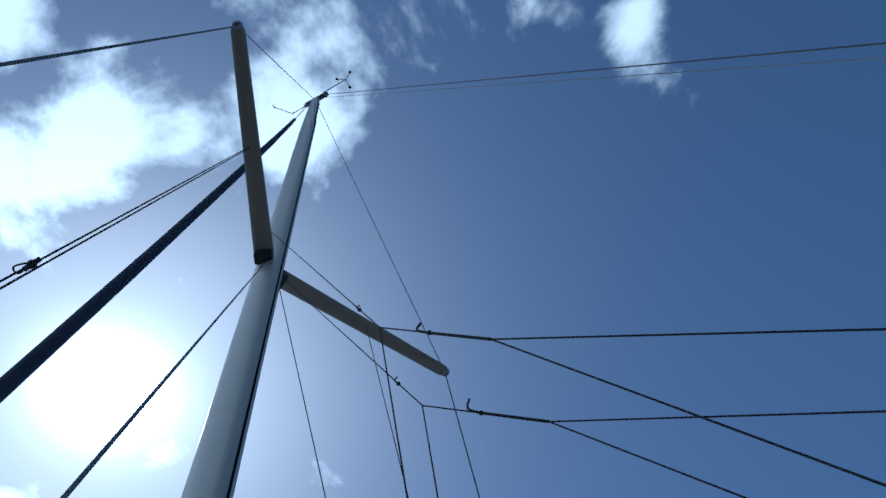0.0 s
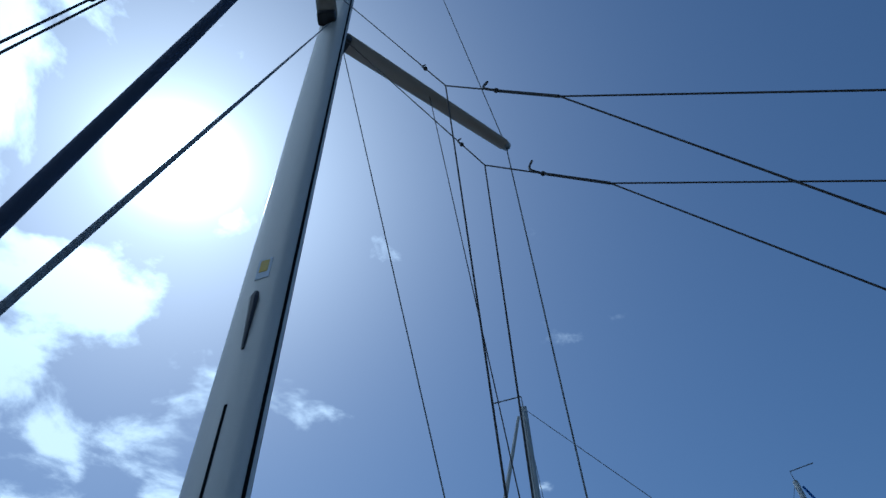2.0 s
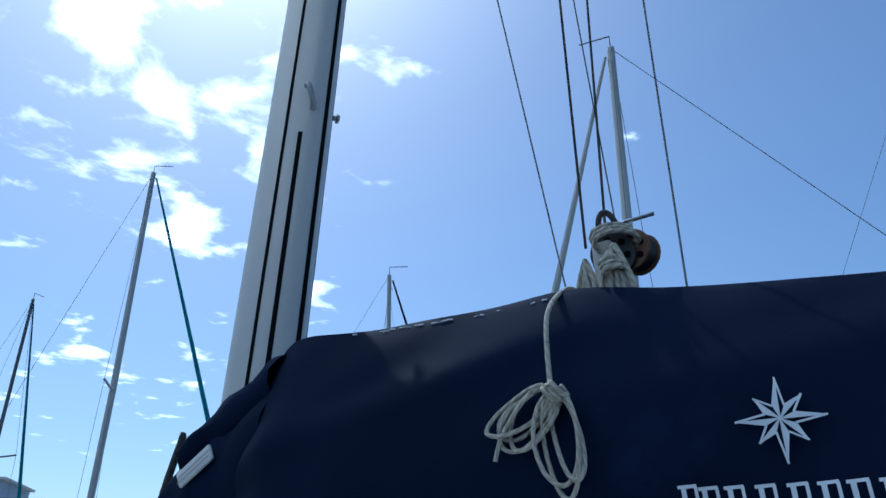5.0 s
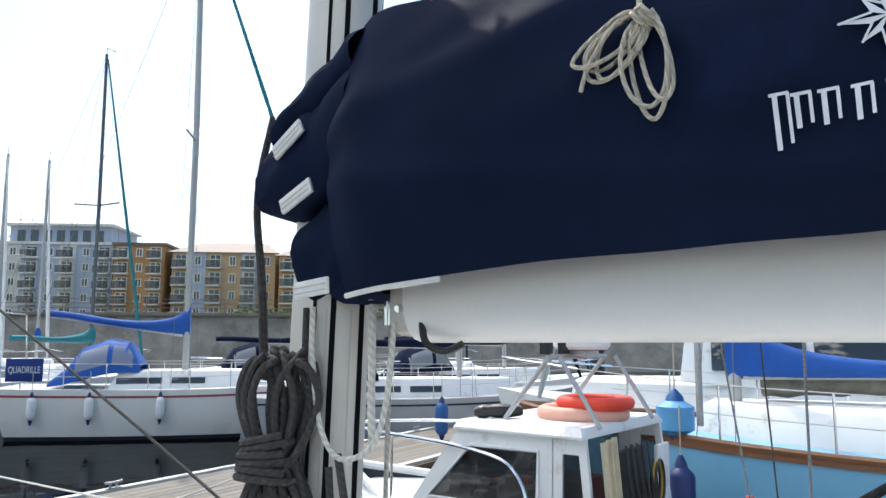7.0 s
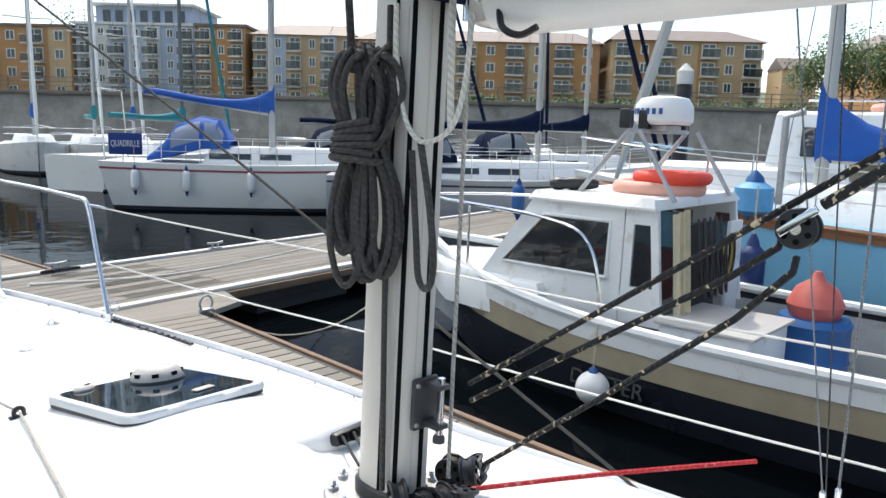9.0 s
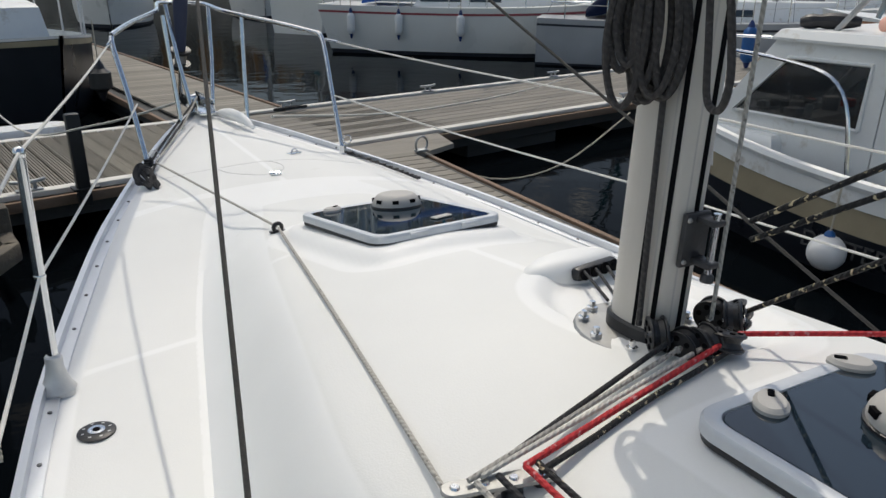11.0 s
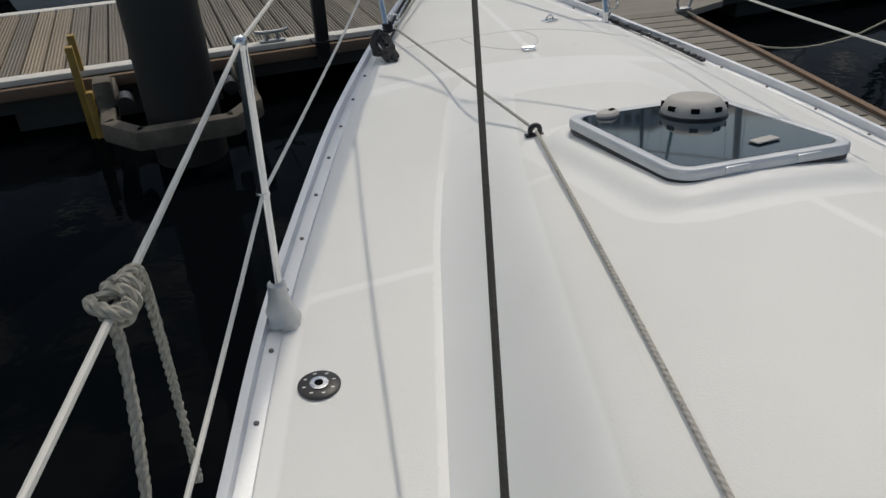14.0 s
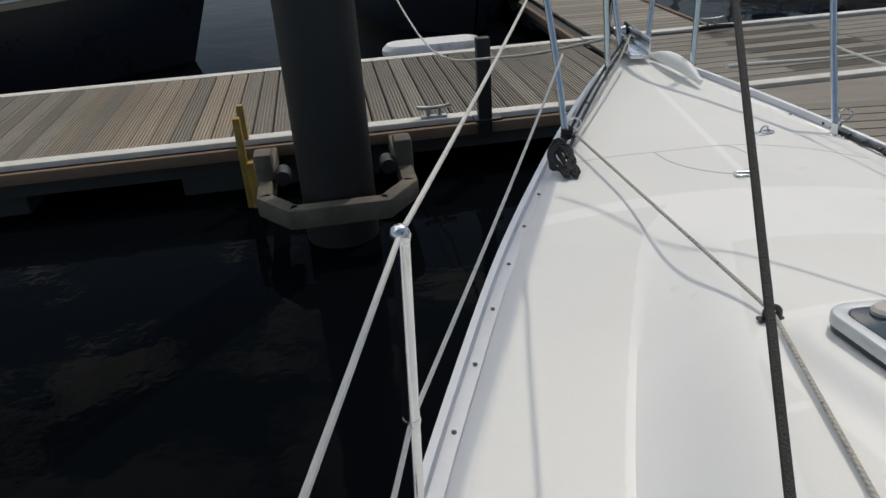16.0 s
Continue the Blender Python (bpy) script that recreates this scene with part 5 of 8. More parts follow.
tube(b3, spline([FK, FK + Vector((-0.01, 0.0, -0.02)), FK + Vector((-0.015, 0.012, -0.035)), FK + Vector((0.0, 0.02, -0.02)), FK], 4), 0.002, 6)
tube(b3, [FK + Vector((0, -0.012, 0.012)), FK + Vector((0, 0.012, -0.012))], 0.005, 6)
solo("line_knot", b3, R_DARK, "knot with a loose end in the flag halyard", "rope", m=TRIM)

# ---- water ----
WATER_Z = -1.42
m, n, l, b = make("harbour_water")
b.inputs["Base Color"].default_value = (0.002, 0.003, 0.004, 1)
b.inputs["Roughness"].default_value = 0.6
b.inputs["IOR"].default_value = 1.33
b.inputs["Specular IOR Level"].default_value = 0.0
tc = n.new("ShaderNodeTexCoord")
w1 = n.new("ShaderNodeTexNoise")
w1.inputs["Scale"].default_value = 1.1
w1.inputs["Detail"].default_value = 5
l.new(tc.outputs["Object"], w1.inputs["Vector"])
w2 = n.new("ShaderNodeTexNoise")
w2.inputs["Scale"].default_value = 0.12
l.new(tc.outputs["Object"], w2.inputs["Vector"])
wm = n.new("ShaderNodeMath")
wm.operation = "MULTIPLY"
l.new(w1.outputs["Fac"], wm.inputs[0])
l.new(w2.outputs["Fac"], wm.inputs[1])
bp = n.new("ShaderNodeBump")
bp.inputs["Strength"].default_value = 0.10
bp.inputs["Distance"].default_value = 0.25
l.new(wm.outputs[0], bp.inputs["Height"])
l.new(bp.outputs[0], b.inputs["Normal"])
gl = n.new("ShaderNodeBsdfGlossy")
gl.inputs["Roughness"].default_value = 0.03
l.new(bp.outputs[0], gl.inputs["Normal"])
fr = n.new("ShaderNodeFresnel")
fr.inputs["IOR"].default_value = 1.33
l.new(bp.outputs[0], fr.inputs["Normal"])
pw = n.new("ShaderNodeMath")
pw.operation = "POWER"
pw.inputs[1].default_value = 1.8
l.new(fr.outputs[0], pw.inputs[0])
ws = n.new("ShaderNodeMixShader")
l.new(pw.outputs[0], ws.inputs[0])
l.new(b.outputs[0], ws.inputs[1])
l.new(gl.outputs[0], ws.inputs[2])
l.new(ws.outputs[0], n["Material Output"].inputs["Surface"])
WATER = m
bm = fresh()
bm.faces.new([bm.verts.new((x, y, WATER_Z)) for x, y in ((-1500, -1500), (1500, -1500), (1500, 1500), (-1500, 1500))])
solo("water", bm, WATER, "dark still harbour water with small ripples", "water", kind="structure")

# ---- clouds: a broken sheet high above, thicker ahead of the bow ----
CLOUD_Z = 900.0
m, n, l, b = make("cloud")
n.remove(b)


def node(kind, **kw):
    x = n.new(kind)
    for k, v in kw.items():
        x.inputs[k].default_value = v
    return x


def calc(op, a, b=0.0, c=0.0, clamp=False):
    x = n.new("ShaderNodeMath")
    x.operation = op
    x.use_clamp = clamp
    for i, v in enumerate((a, b, c)):
        if isinstance(v, (int, float)):
            x.inputs[i].default_value = v
        else:
            l.new(v, x.inputs[i])
    return x.outputs[0]


tc = n.new("ShaderNodeTexCoord")
sp = n.new("ShaderNodeSeparateXYZ")
l.new(tc.outputs["Object"], sp.inputs[0])
mp = n.new("ShaderNodeMapping")
mp.inputs["Location"].default_value = (730, 250, 0)
l.new(tc.outputs["Object"], mp.inputs["Vector"])
c1 = node("ShaderNodeTexNoise", Scale=0.0042, Detail=11.0, Roughness=0.56, Distortion=0.25)
c2 = node("ShaderNodeTexNoise", Scale=0.0013, Detail=2.0)
for c in (c1, c2):
    l.new(mp.outputs[0], c.inputs["Vector"])
X, Y = sp.outputs["X"], sp.outputs["Y"]
toward = calc("MULTIPLY_ADD", Y, 0.8, calc("MULTIPLY", X, -0.6))
bias = calc("MINIMUM", calc("MAXIMUM", calc("MULTIPLY", toward, 0.00035), -0.12), 0.09)
rad = calc("SQRT", calc("MULTIPLY_ADD", X, X, calc("MULTIPLY", Y, Y)))
thin = calc("MINIMUM", calc("MAXIMUM", calc("MULTIPLY_ADD", rad, 0.00013, -0.10), 0.0), 0.2)
# sun glare painted as a glowing veil, with a gap that the sun shines through
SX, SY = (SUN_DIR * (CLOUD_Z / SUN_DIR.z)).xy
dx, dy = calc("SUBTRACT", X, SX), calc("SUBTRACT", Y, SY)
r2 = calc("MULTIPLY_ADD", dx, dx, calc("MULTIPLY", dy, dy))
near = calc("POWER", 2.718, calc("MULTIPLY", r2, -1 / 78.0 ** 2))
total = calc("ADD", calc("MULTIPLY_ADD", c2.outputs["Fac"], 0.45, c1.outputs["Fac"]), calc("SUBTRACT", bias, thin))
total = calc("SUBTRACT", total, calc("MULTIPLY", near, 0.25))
for bx, by, br, amount in ((176, -190, 60, 0.16), (225, -300, 70, 0.18), (45, 190, 80, -0.02), (60, -5, 45, 0.02), (60, 420, 110, 0.05), (215, 364, 60, 0.08), (437, 526, 40, 0.12),
                           (450, 800, 110, 0.14), (510, 1020, 80, 0.12), (722, 1279, 90, 0.10), (270, 85, 50, 0.09), (655, 1462, 120, 0.10),
                           (625, -287, 130, -0.20), (864, -136, 130, -0.20), (538, 346, 110, -0.14), (658, 493, 90, -0.12), (850, 1045, 150, -0.12), (958, 1621, 170, -0.10)):
    ex, ey = calc("SUBTRACT", X, float(bx)), calc("SUBTRACT", Y, float(by))
    e2 = calc("MULTIPLY_ADD", ex, ex, calc("MULTIPLY", ey, ey))
    total = calc("ADD", total, calc("MULTIPLY", calc("POWER", 2.718, calc("MULTIPLY", e2, -1 / br ** 2)), amount))
cov = n.new("ShaderNodeMapRange")
cov.interpolation_type = "SMOOTHSTEP"
cov.inputs["From Min"].default_value = 0.715
cov.inputs["From Max"].default_value = 0.86
l.new(total, cov.inputs["Value"])
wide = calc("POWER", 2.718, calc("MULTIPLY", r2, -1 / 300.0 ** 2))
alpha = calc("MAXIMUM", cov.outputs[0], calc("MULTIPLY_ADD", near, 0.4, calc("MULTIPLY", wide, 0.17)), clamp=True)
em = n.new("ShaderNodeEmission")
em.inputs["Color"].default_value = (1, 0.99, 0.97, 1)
# emission rises towards the sun's place to paint its white-out and halo
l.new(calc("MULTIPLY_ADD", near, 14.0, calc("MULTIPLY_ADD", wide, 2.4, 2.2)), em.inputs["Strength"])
tr = n.new("ShaderNodeBsdfTransparent")
mx = n.new("ShaderNodeMixShader")
l.new(alpha, mx.inputs[0])
l.new(tr.outputs[0], mx.inputs[1])
l.new(em.outputs[0], mx.inputs[2])
l.new(mx.outputs[0], n["Material Output"].inputs["Surface"])
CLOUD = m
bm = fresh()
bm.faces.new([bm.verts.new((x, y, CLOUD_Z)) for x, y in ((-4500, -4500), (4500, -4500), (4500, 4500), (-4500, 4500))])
solo("cloud_backdrop", bm, CLOUD, "broken white clouds and painted sun glare against the blue sky", "clouds", kind="structure")

# ---- pontoons ----
WOOD = mat("weathered_deck_board", (0.235, 0.213, 0.175), 0.8, var=0.22, scale=4, stretch=(1, 0.12, 1), bump=0.35, fine=60, per_object=0.22, stain=(0.12, 0.105, 0.09), stain_at=0.6, stain_scale=5)
WOODX = mat("weathered_long_board", (0.195, 0.178, 0.15), 0.8, var=0.22, scale=4, stretch=(0.12, 1, 1), bump=0.35, fine=60, per_object=0.18, stain=(0.13, 0.11, 0.09), stain_at=0.6, stain_scale=5)
NEWWOOD = mat("new_deck_board", (0.27, 0.225, 0.17), 0.75, var=0.15, scale=5, stretch=(1, 0.12, 1), bump=0.25, fine=60, per_object=0.15)
EDGE = mat("white_pontoon_edge", (0.62, 0.60, 0.55), 0.7, var=0.12, scale=3, bump=0.2, fine=40, stain=(0.42, 0.38, 0.32), stain_at=0.6, stain_scale=4)
WALE = mat("timber_waling", (0.20, 0.13, 0.085), 0.8, var=0.25, scale=4, stretch=(0.15, 1, 1), bump=0.3, stain=(0.10, 0.08, 0.06), stain_at=0.55)
FLOATM = mat("black_float", (0.025, 0.026, 0.025), 0.7, var=0.3, scale=3, bump=0.2, fine=30)
OLDWOOD = mat("bleached_timber", (0.115, 0.10, 0.078), 0.85, var=0.35, scale=6, bump=0.5, fine=50, stain=(0.21, 0.18, 0.13), stain_at=0.56)
PILE = mat("black_steel_pile", (0.013, 0.0135, 0.014), 0.5, var=0.25, scale=2, stretch=(1, 1, 0.3), bump=0.2, fine=25, stain=(0.05, 0.05, 0.045), stain_at=0.62)
OCHRE = mat("ochre_paint", (0.34, 0.21, 0.04), 0.6, var=0.25, scale=8, bump=0.2, stain=(0.12, 0.09, 0.04), stain_at=0.55)
GALV = mat("galvanised_steel", (0.42, 0.43, 0.43), 0.5, metal=0.7, var=0.2, scale=14, bump=0.1)
PZ = -1.03


def pontoon(name, x0, x1, w, m, along, gap=0.016, board=0.14, edges=(1, 1), label="", new_from=None, limit=300, grooved=True):
    """A floating walkway in its own frame: x along, y across from 0 to w, top at z 0."""
    p = thing(name, label, "pontoon", kind="structure", m=m)
    ew = 0.13
    if along:
        size, n, sx = (2.4, board, 0.03), int((w - 2 * ew) / (board + gap)), 2.4
    else:
        size, n = (board, w - 2 * ew, 0.03), int((x1 - x0) / (board + gap))
    bm = fresh()
    box(bm, (0, 0, 0), (size[0] - (0.01 if along else 0), size[1], size[2]), bevel=0.004)
    if not along and grooved:
        for k in (-2, -1, 0, 1, 2):
            box(bm, (k * board / 5.3, 0, 0.020), (board / 10, size[1], 0.014))
    data = mesh_of("board", bm, WOODX if along else WOOD, False)
    fresh_data = data.copy()
    fresh_data.materials[0] = NEWWOOD
    if along:
        k = 0
        for i in range(n):
            off = (i % 2) * 1.2
            x = x0 - off
            while x < x1:
                o = new("board", data)
                o.parent = p
                c = min(max(x + 1.2, x0 + 1.2), x1 - 1.2)
                o.location = (c, ew + (board + gap) * (i + 0.5), -0.015)
                x += 2.4
    else:
        for i in range(min(n, limit)):
            x = x0 + (board + gap) * (i + 0.5)
            o = new("board", fresh_data if new_from and new_from[0] < x < new_from[1] and i % 5 else data)
            o.parent = p
            o.location = (x, w / 2, -0.015)
    L, c = x1 - x0, (x0 + x1) / 2
    for s, y in ((edges[0], ew / 2), (edges[1], w - ew / 2)):
        if s:
            part("edge_strip", box(fresh(), (c, y, -0.008), (L, ew - 0.01, 0.045), bevel=0.006), EDGE, p, "white painted edge strip")
    for y in (-0.03, w + 0.03):
        part("waling", box(fresh(), (c, y, -0.075), (L, 0.05, 0.085), bevel=0.008), WALE, p, "timber waling")
    part("frame", box(fresh(), (c, w / 2, -0.14), (L - 0.02, w - 0.02, 0.18)), FLOATM, p)
    x = x0 + 0.8
    while x < x1 - 0.6:
        part("float", box(fresh(), (x, w / 2, -0.38), (1.5, w - 0.15, 0.34), bevel=0.03), FLOATM, p)
        x += 2.6
    return p


ANG = math.atan(0.15)
PM = Matrix.Translation((0, 5.72, PZ)) @ Matrix.Rotation(ANG, 4, "Z")
pontoon("pontoon_1", -16.0, 0.9, 2.27, PM, False, board=0.137, label="grooved timber pontoon walkway with white edges", new_from=(-3.9, -2.6))
pontoon("pontoon_2", 0.92, 26.0, 2.3, PM, True, board=0.16, label="weathered timber pontoon with long boards and white edges")
FMAT = Matrix.Translation((2.46, 5.45, PZ - 0.004)) @ Matrix.Rotation(radians(-91), 4, "Z")
pontoon("pontoon_3", 0.0, 13.0, 1.05, FMAT @ Matrix.Translation((0, -1.05, 0)), False, board=0.137, edges=(0, 0), grooved=False, label="narrow finger pontoon beside the yacht")
pontoon("pontoon_4", 0.0, 16.0, 1.5, Matrix.Translation((2.1, 8.2, PZ - 0.004)) @ Matrix.Rotation(radians(97), 4, "Z"), False, board=0.137, edges=(0, 0), grooved=False, label="timber pontoon leading away from the bow")
# gusset where the finger meets the walkway
bm = fresh()
prism(bm, [(1.30, 5.40), (2.47, 5.40), (2.9, 5.6), (3.0, 6.12), (1.3, 5.86)], PZ - 0.06, PZ - 0.008, 0.004)
solo("pontoon_gusset", bm, WOODX, "timber gusset joining finger and walkway", "pontoon", kind="structure")


def dock_cleat(c, ang):
    t = thing("dock_cleat", "galvanised mooring cleat bolted to the pontoon", "cleat", "dock cleats", m=Matrix.Translation(c) @ Matrix.Rotation(ang, 4, "Z"))
    part("horn", tube(fresh(), spline([(-0.13, 0, 0.085), (-0.06, 0, 0.075), (0.06, 0, 0.075), (0.13, 0, 0.085)], 4), 0.016, 10), GALV, t)
    for x in (-0.045, 0.045):
        part("leg", tube(fresh(), [(x, 0, 0.0), (x, 0, 0.075)], 0.016, 10), GALV, t)
    part("base", box(fresh(), (0, 0, 0.008), (0.2, 0.06, 0.014), bevel=0.004), GALV, t)
    return t


for x, y in ((2.35, 2.2), (4.6, 2.2), (7.2, 2.2), (12.0, 2.2), (6.4, 0.07), (-1.0, 0.07), (-5.0, 0.07), (-5.0, 2.2)):
    q = PM @ Vector((x, y, 0.015))
    dock_cleat(q, ANG)
# ring at the gusset's corner with its line
rg = thing("mooring_ring", "rusty steel mooring ring on the pontoon corner", "mooring ring", m=Matrix.Translation((2.42, 5.42, PZ + 0.07)))
part("ring", tube(fresh(), [(0.075 * math.cos(a), 0.02 * math.cos(a), 0.075 * math.sin(a)) for a in (2 * math.pi * k / 20 for k in range(21))], 0.011, 8, False), GALV, rg)
part("bracket", box(fresh(), (0, 0, -0.065), (0.13, 0.07, 0.03), bevel=0.006), GALV, rg)
# tangle of rope on the walkway
h = hank("rope_pile", PM @ Vector((2.3, 2.02, 0.06)), 0.02, 0.42, 9, 0.016, R_BLACK, "dark mooring rope lying in a heap on the pontoon", 31, m=Matrix(), side=(1, 0.15, 0), out=(0, -1.2, 0.1))

# ---- the pile and its collar ----
pile = thing("mooring_pile", "thick black steel mooring pile beside the pontoon", "mooring pile", m=Matrix.Translation((-1.63, 4.55, 0)))
bm = fresh()
lathe(bm, [(0.235, -4), (0.235, 4.2), (0.22, 4.25), (0.02, 4.45)], seg=40)
part("shaft", bm, PILE, pile)
collar = thing("pile_collar", "bleached timber guide frame round the mooring pile", "pile guide", m=Matrix.Translation((-1.63, 4.55, PZ)) @ Matrix.Rotation(ANG, 4, "Z"))
frame_pts = [(-0.46, 0.88), (-0.46, -0.06), (-0.28, -0.30), (0.28, -0.30), (0.46, -0.06), (0.46, 0.88)]
for (a, b2) in zip(frame_pts, frame_pts[1:]):
    p, q = Vector((*a, -0.11)), Vector((*b2, -0.11))
    d = q - p
    part("timber", box(fresh(), (p + q) / 2, (d.length + 0.05, 0.10, 0.13), Matrix.Rotation(math.atan2(d.y, d.x), 3, "Z"), 0.015), OLDWOOD, collar)
for x in (-0.46, 0.46):
    part("upright", box(fresh(), (x, 0.28, 0.0), (0.12, 0.16, 0.26), bevel=0.02), OLDWOOD, collar, "weathered timber post")
    part("roller", lathe(fresh(), [(0.05, -0.07), (0.06, 0), (0.05, 0.07)], (x * 0.75, 0.2, -0.02), (0, 1, 0), 14), BLACK, collar)
lad = thing("boarding_bracket", "ochre painted steel bracket fixed to the pontoon edge", "bracket", m=Matrix.Translation((-2.38, 5.28, PZ)) @ Matrix.Rotation(ANG, 4, "Z"))
for y in (-0.2, 0.12):
    part("upright", box(fresh(), (0, y, -0.10), (0.05, 0.06, 0.74), bevel=0.006), OCHRE, lad)
part("crossbar", box(fresh(), (0.03, -0.04, -0.14), (0.05, 0.3, 0.05), bevel=0.006), OCHRE, lad)
part("lower_upright", box(fresh(), (0.04, -0.22, -0.55), (0.05, 0.06, 1.0), bevel=0.006), OCHRE, lad)
post = thing("pontoon_post", "square black steel post on the pontoon edge", "post", m=Matrix.Translation((-0.62, 5.50, PZ)) @ Matrix.Rotation(ANG, 4, "Z"))
part("shaft", box(fresh(), (0, 0, 0.25), (0.10, 0.08, 0.74), bevel=0.008), PILE, post)
part("foot", box(fresh(), (0.02, 0.02, 0.02), (0.2, 0.14, 0.02), bevel=0.004), PILE, post)

# mooring lines of the yacht
line("mooring_line", [TRIM @ Vector((-0.12, 3.75, 0.0)), (-0.55, 4.6, -0.35), (-1.0, 6.2, -0.62), (-1.5, 8.6, -0.3)], 0.008, R_WHITE, "slack pale mooring line to a neighbouring boat", m=Matrix())
line("mooring_line", [TRIM @ Vector((0.3, 3.3, -0.05)), (2.0, 4.8, -0.5), (4.5, 6.6, -0.75), (7.3, 8.9, -0.98)], 0.009, R_WHITE, "white mooring line led to the pontoon", m=Matrix())
line("mooring_line", [(2.42, 5.36, PZ + 0.0), (2.9, 4.9, PZ - 0.22), (3.6, 4.7, PZ - 0.12), (4.6, 4.85, -0.75)], 0.008, R_CREAM, "slack cream mooring line from the ring", m=Matrix())

# ---- neighbouring boats ----
ANTIFOUL = mat("dark_antifouling", (0.02, 0.022, 0.03), 0.7, var=0.25, scale=3, bump=0.1)
REDLINE = mat("red_stripe", (0.30, 0.05, 0.06), 0.4, var=0.1, scale=4)
HULLBLUE = mat("pale_blue_hull", (0.17, 0.42, 0.60), 0.35, var=0.06, scale=1.5, bump=0.02, stain=(0.22, 0.42, 0.55), stain_at=0.64)
HULLDARK = mat("black_hull", (0.015, 0.018, 0.024), 0.3, var=0.15, scale=2, bump=0.02)
HULLGREY = mat("grey_hull", (0.36, 0.37, 0.38), 0.4, var=0.08, scale=2, bump=0.02)
TEAK = mat("varnished_teak", (0.20, 0.085, 0.035), 0.45, var=0.25, scale=5, stretch=(1, 0.15, 1), bump=0.2)
BLUEP = mat("blue_plastic", (0.012, 0.095, 0.29), 0.4, var=0.1, scale=6, bump=0.05)
NAVYP = mat("navy_fender", (0.01, 0.03, 0.13), 0.45, var=0.1, scale=6)
ORANGE = mat("faded_orange", (0.68, 0.36, 0.28), 0.6, var=0.1, scale=8, bump=0.1)
RED = mat("bright_red", (0.75, 0.06, 0.03), 0.55, var=0.1, scale=8, bump=0.1)
SPAR = mat("grey_spar", (0.42, 0.42, 0.40), 0.5, metal=0.2, var=0.12, scale=3, stretch=(1, 1, 0.2), bump=0.0)
SPARD = mat("dark_spar", (0.10, 0.11, 0.12), 0.5, var=0.12, scale=3, bump=0.0)
GREYGREEN = mat("worn_inner_hull", (0.30, 0.32, 0.33), 0.6, var=0.2, scale=3, bump=0.1, stain=(0.18, 0.15, 0.11), stain_at=0.58)
FADED = mat("faded_lettering", (0.055, 0.055, 0.053), 0.7, var=0.3, scale=30)
TAN = mat("tan_band", (0.33, 0.28, 0.19), 0.6, var=0.15, scale=3, bump=0.1)


def hull_mesh(L, beam, free, sheer, stern=0.75, full=0.55, deck=True, tuck=0.8, z0=WATER_Z - 0.3, rake=0.0):
    """Rings of a hull along its own y, bow at +L/2; free: height of the side above water midships."""
    bm = fresh()
    rings = []
    N = 28
    for i in range(N + 1):
        t = i / N
        y = -L / 2 + L * t
        w = beam / 2 * (stern + (1 - stern) * math.sin(min(t / full, 1) * math.pi / 2)) if t < full else beam / 2 * max(1 - ((t - full) / (1 - full)) ** 2.1, 0.012)
        zt = WATER_Z + free + sheer * (abs(t - 0.4) / 0.6) ** 2 * (1 if t > 0.4 else 0.35)
        over = 0.55 * max(0, (t - 0.8) / 0.2) - rake * max(0, 1 - t / 0.25)
        ring = []
        for f, k in ((1.0, 1.0), (0.985, 0.6), (0.94, 0.3), (tuck, 0.0)):
            z = z0 + (zt - z0) * k
            ring.append((w * f, y - over * (1 - k), z))
        rings.append(ring)
    for s in (-1, 1):
        vs = [[bm.verts.new((s * x, y, z)) for x, y, z in r] for r in rings]
        for a, b in zip(vs, vs[1:]):
            for k in range(3):
                bm.faces.new((a[k], a[k + 1], b[k + 1], b[k]))
        if s < 0:
            first = vs
        else:
            for a, b, c, d in zip(first, first[1:], vs, vs[1:]):
                if deck:
                    bm.faces.new((a[0], b[0], d[0], c[0]))
            bm.faces.new([v for v in first[0]] + [v for v in vs[0][::-1]])
    bmesh.ops.remove_doubles(bm, verts=bm.verts[:], dist=0.001)
    return bm, rings


def band(rings, k0, k1, off=0.006, smin=0, smax=None):
    """A stripe that follows the hull's side between two heights, given as shares of the topside."""
    bm = fresh()
    for s in (-1, 1):
        prev = None
        for r in rings[smin:smax]:
            pts = []
            for k in (k0, k1):
                # between the sheer ring and the one below it, and so on down
                ks = (1.0, 0.6, 0.3, 0.0)
                for j in range(3):
                    if ks[j] >= k >= ks[j + 1]:
                        u = (ks[j] - k) / (ks[j] - ks[j + 1])
                        a, b = Vector(r[j]), Vector(r[j + 1])
                        v = a.lerp(b, u)
                        break
                pts.append(bm.verts.new((s * (v.x + off), v.y, v.z)))
            if prev:
                bm.faces.new((prev[0], prev[1], pts[1], pts[0]))
            prev = pts
    return bm


def loft(bm, outline, z0, z1, shrink=0.75, lean=0.0, soft=0.05):
    """A coachroof: an outline that narrows to its top."""
    c = sum((Vector((*p, 0)) for p in outline), Vector()) / len(outline)
    levels = []
    for k, z in ((1.0, z0), (shrink + 0.04, z1 - soft), (shrink - 0.03, z1)):
        levels.append([bm.verts.new((c.x + (x - c.x) * k, c.y + (y - c.y) * (k * 0.5 + 0.5) + lean * (z - z0), z)) for x, y in outline])
    n = len(outline)
    for a, b in zip(levels, levels[1:]):
        for i in range(n):
            bm.faces.new((a[i], a[(i + 1) % n], b[(i + 1) % n], b[i]))
    bm.faces.new(levels[-1])
    return bm


